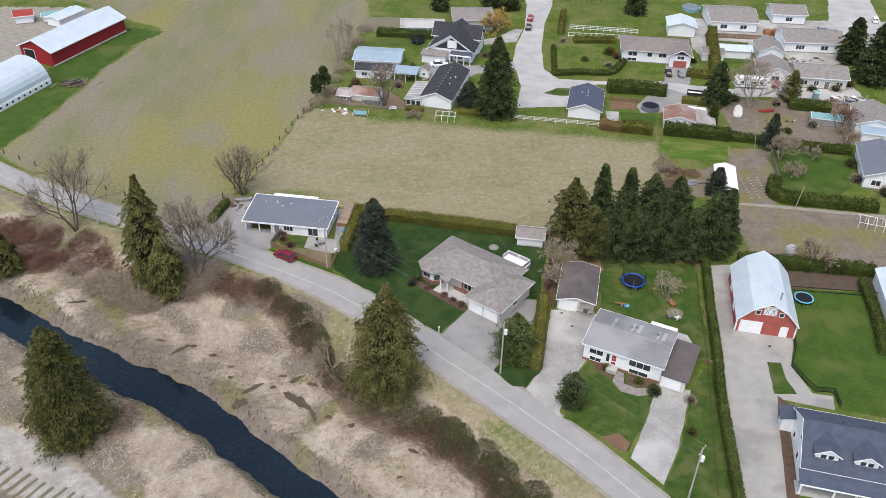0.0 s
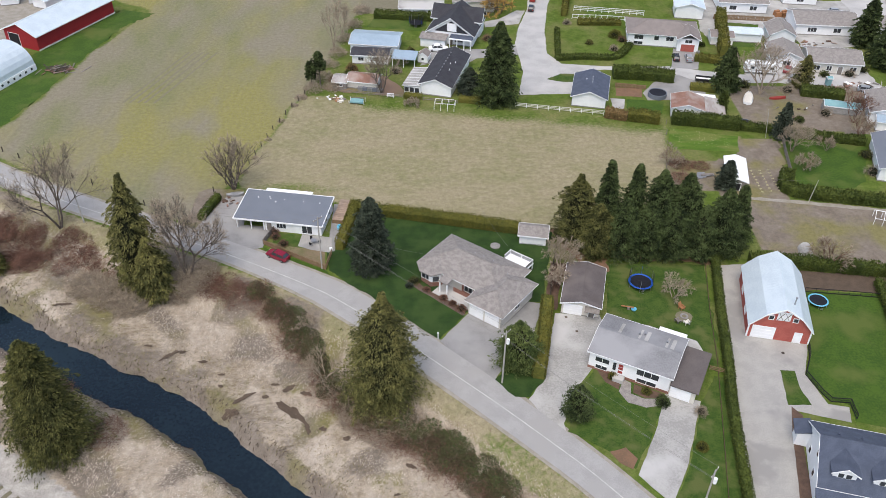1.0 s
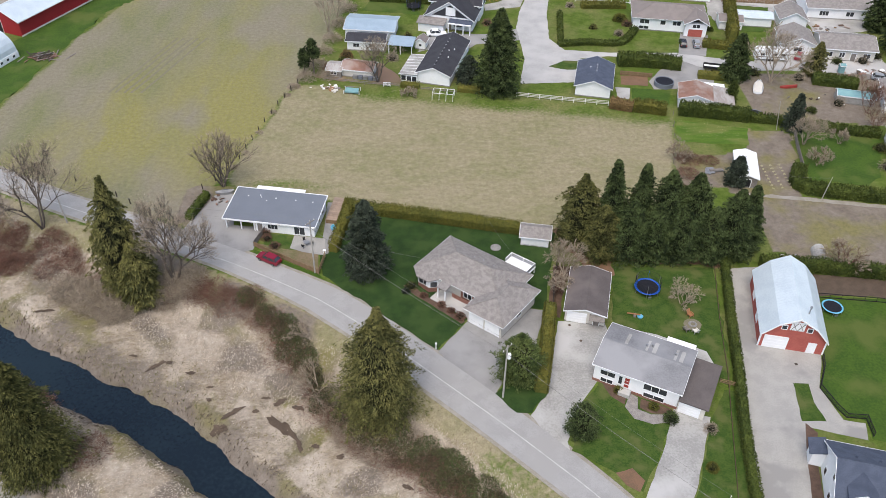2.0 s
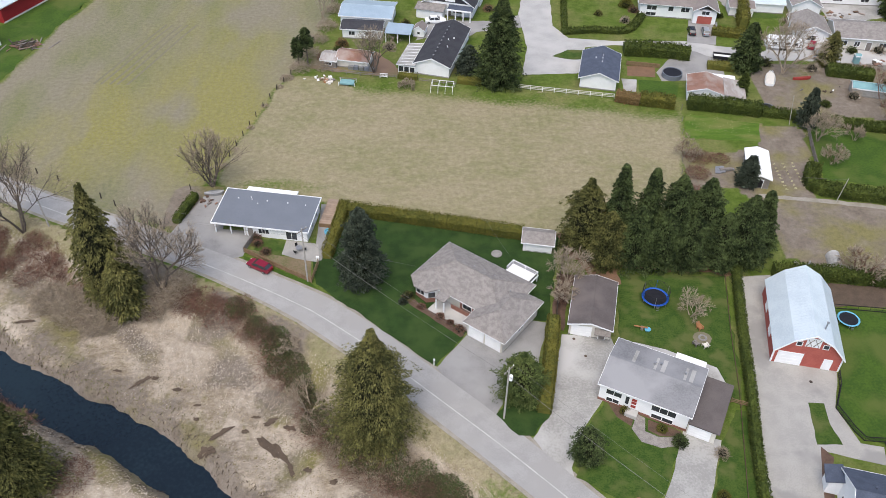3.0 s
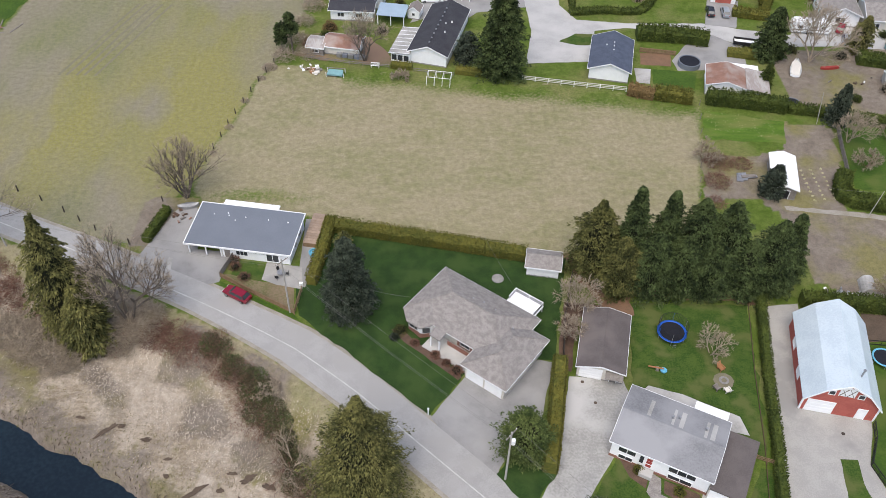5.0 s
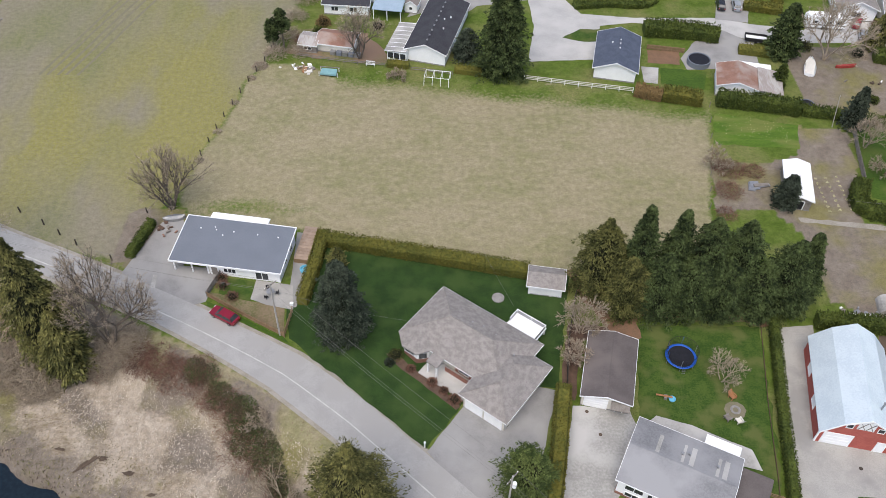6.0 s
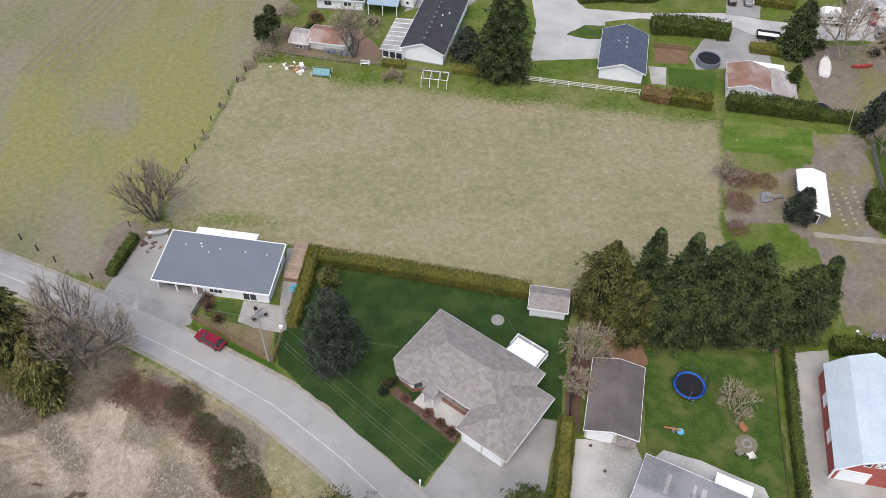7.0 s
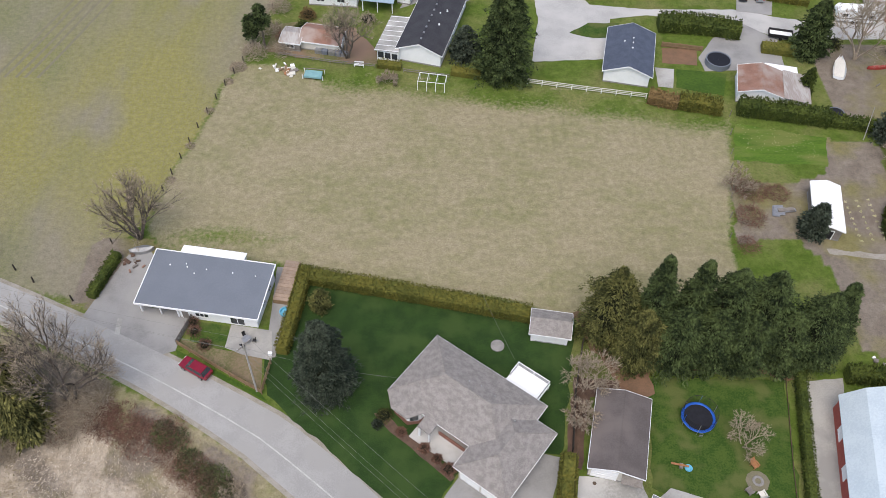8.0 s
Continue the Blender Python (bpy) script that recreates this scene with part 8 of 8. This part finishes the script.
solo("storm_grate", Shape().lathe([(0.26, 0.0), (0.26, 0.03), (0.01, 0.03)], 14), DARKWOOD, "dark round drain in the concrete drive", "drain", pose(55.6, 105.9, 0.045))
for x, y in ((21.2, 113.9), (22.6, 110.4)):
    solo("oil_stain", Shape().lathe([(0.26, 0.0), (0.23, 0.008), (0.01, 0.008)], 7), MUD, "dark brown stain of wet leaves on the concrete", "leaf pile", pose(x, y, 0.044))

bush("clipped dark round shrub beside the drive", 33.6, 94.6, 1.0, 1.6, FIR, 201, 1400, (0.25, 0.10))
bush("yellow-green round shrub on the grass strip", 37.6, 86.2, 0.8, 1.1, HEDGE, 202, 900, (0.22, 0.09))
bush("pale bare shrub beside the drive", 39.0, 92.8, 0.8, 1.2, TWIG, 203, 600, (0.5, 0.04))
bush("yellow-green shrub under the front windows", 26.9, 99.9, 0.7, 0.9, HEDGE, 204, 700, (0.22, 0.09))
bush("yellow-green shrub beside the front path", 31.6, 96.9, 0.7, 0.8, HEDGE, 205, 700, (0.22, 0.09))
for k, (x, y, r, m) in enumerate([(-4.8, 122.6, 1.0, CEDAR), (-5.6, 121.4, 0.7, SPRUCE), (0.4, 118.2, 0.7, REDTWIG), (2.0, 116.8, 0.6, REDTWIG), (3.4, 115.4, 0.9, REDTWIG), (-2.6, 120.4, 0.6, REDTWIG)]):
    bush("low reddish shrub in the mulch bed" if m is REDTWIG else "low evergreen shrub in the mulch bed", x, y, r, r * 0.9, m, 210 + k, 600, (0.25, 0.09))
for k, (x, y) in enumerate([(-31.4, 135.0), (-31.8, 136.4), (-29.6, 132.8)]):
    bush("bare brown garden shrub by the fence", x, y, 0.8, 0.9, REDTWIG, 220 + k, 500, (0.5, 0.04))
bush("red-leaved bush behind the low shed", -23.4, 207.6, 1.4, 1.8, RUSTLEAF, 230, 900, (0.35, 0.15))
bush("clipped round hedge ball on a far lawn", 48.6, 232.0, 1.7, 1.6, HEDGE, 231, 1200, (0.4, 0.18))
for k, (x, y, r) in enumerate([(-27.0, 200.5, 1.5), (-24.0, 204.0, 1.3), (-12.0, 206.6, 1.4), (-8.6, 219.0, 1.2), (-4.0, 225.4, 1.0), (12.4, 228.0, 1.3), (13.6, 222.6, 1.1), (36.0, 240.5, 1.0), (40.6, 226.6, 0.9), (46.8, 222.8, 1.1), (50.0, 228.6, 1.2), (71.6, 226.6, 1.0), (74.6, 206.8, 1.6), (76.4, 201.8, 1.5),
                               (86.8, 199.6, 1.6), (94.6, 210.4, 1.3), (99.4, 208.6, 1.2), (106.0, 209.0, 1.6), (110.6, 212.0, 1.8), (98.0, 222.6, 1.4), (89.0, 224.4, 1.3), (101.6, 192.0, 1.8), (92.0, 187.4, 1.5), (94.0, 168.2, 1.4), (92.6, 161.0, 1.6), (96.6, 155.4, 1.8), (84.6, 184.0, 1.0), (100.0, 199.6, 1.3)]):
    m = (REDTWIG, HEDGE2, TWIG, CEDAR, TWIG)[k % 5]
    bush("green garden shrub beside far houses" if m in (HEDGE2, CEDAR) else "bare twiggy garden shrub beside far houses", x, y, r, r * 1.15, m, 300 + k, 500, (0.6, 0.06) if m in (TWIG, REDTWIG) else (0.35, 0.15))
thicket("dead_growth", "pale dead growth along the field corner", [(-30.6, 203, 2.4), (-29.4, 210, 2.2), (-28.0, 217, 2.4), (-26.6, 226, 2.4), (-25.4, 236, 2.4), (-24, 247, 2.6), (-32.0, 196, 2.2), (-27, 196.5, 1.8)], TWIG, 96, 6000, 2.2, (1.3, 0.06))
thicket("fence_weeds", "straggling dead weeds along the pasture fence", [(-40.6, 163.5, 0.8), (-39, 171.5, 0.8), (-37.4, 180, 0.8), (-35.4, 188, 0.9), (-41.8, 158, 0.9), (-34.4, 192, 1.6)], TWIG, 97, 2600, 0.5, (0.5, 0.05))
thicket("scrub", "bare brown scrub on the soil behind the pasture", [(50.5, 158, 2.4), (52, 163.5, 2.6), (56, 163.0, 2.0), (48.8, 152, 1.8)], REDTWIG, 98, 3500, 1.0, (0.8, 0.05))
thicket("daffodils", "rows of pale yellow daffodils on bare soil", [(66.6 + 1.9 * i, 153.4 + 1.15 * j + 0.3 * i, 0.24) for i in range(3) for j in range(8)], FLOWER, 99, 1300, 0.25, (0.17, 0.08), category="flowers")
thicket("daffodils", "pale daffodils scattered in the grass plot", [(54 + 2.6 * i, 178.4 - 0.55 * i - 2.2 * j, 0.5) for i in range(5) for j in range(3)], FLOWER, 100, 260, 0.2, (0.22, 0.09), 2.4, category="flowers")
for k in range(8):
    x0_ = 41 + k * 3.2
    s = Shape()
    for j in range(9):
        s.tube((x0_ + 0.12 * j * 2, 263 + j * 2.0, 0), (x0_ + 0.12 * j * 2, 263 + j * 2.0, 1.5), 0.06, 0.06, 4)
    solo("vine_row", s, GREYWOOD, "row of bare vine posts in a far plot", "vine row", None, "rows of vines")
for k in range(6):
    x, y = 100.0 + (k % 3) * 2.2, 248.5 + (k // 3) * 1.6
    solo("timber_stack", Shape().box(-0.9, -0.5, 0, 0.9, 0.5, 1.0).box(-1.0, -0.4, 1.0, 0.8, 0.4, 1.4), ORANGEWOOD, "stack of yellow timber before a far house", "timber stack", pose(x, y, 0.03, 0, 0, k * 9), "timber stacks")
solo("tarp_heap", Shape().lathe([(1.6, 0), (1.3, 0.9), (0.6, 1.5), (0.01, 1.6)], 9), CYANPAD, "bright blue tarpaulin over a heap", "tarp", pose(104.0, 246.4, 0.03))
# low planted ridges beyond the gravel track
ridge = Shape()
rnd = random.Random(77)
tuft = []
for k in range(-14, 20):
    bx, by = -62.4 + 0.87 * 1.7 * k, 76.5 - 0.49 * 1.7 * k
    n = 0
    for i in range(46):
        x, y = bx + 0.49 * (i - 30) * 0.9, by + 0.87 * (i - 30) * 0.9
        if y > 81.4 - 0.42 * (x + 62):
            break
        z = height(x, y)
        w, hh = rnd.uniform(0.28, 0.42), rnd.uniform(0.10, 0.22)
        ridge.add([(x - 0.87 * w, y + 0.49 * w, z - 0.02), (x + 0.87 * w, y - 0.49 * w, z - 0.02), (x, y, z + hh)], [])
        n += 1
        if n > 1:
            q = len(ridge.v)
            ridge.f += [(q - 6, q - 3, q - 1, q - 4), (q - 4, q - 1, q - 2, q - 5)]
        if rnd.random() < 0.6:
            tuft.append((x, y, 0.30))
tagged(solo("planted_ridges", ridge, SOILTRACK, "low silty ridges of a planted field", "furrows"), kind="stuff")
thicket("planted_tufts", "small brown tufts along the planted ridges", tuft, MUD, 105, 9000, 0.35, (0.30, 0.05), category="crop")
# faint wheel tracks in the field
for k, dx in enumerate((0, 1.6, 3.6, 5.2, 7.4)):
    line = smooth_line([(-76.5 + dx, 188), (-74 + dx, 196), (-70.5 + dx, 208), (-67.6 + dx, 217)], 2.0)
    tagged(new("wheel_track", ribbon(offset(line, 0.28), offset(line, -0.28), 0.012, 0.01).mesh("wheel_track", SOILTRACK)), "faint silty wheel track through the field", "track", kind="structure")
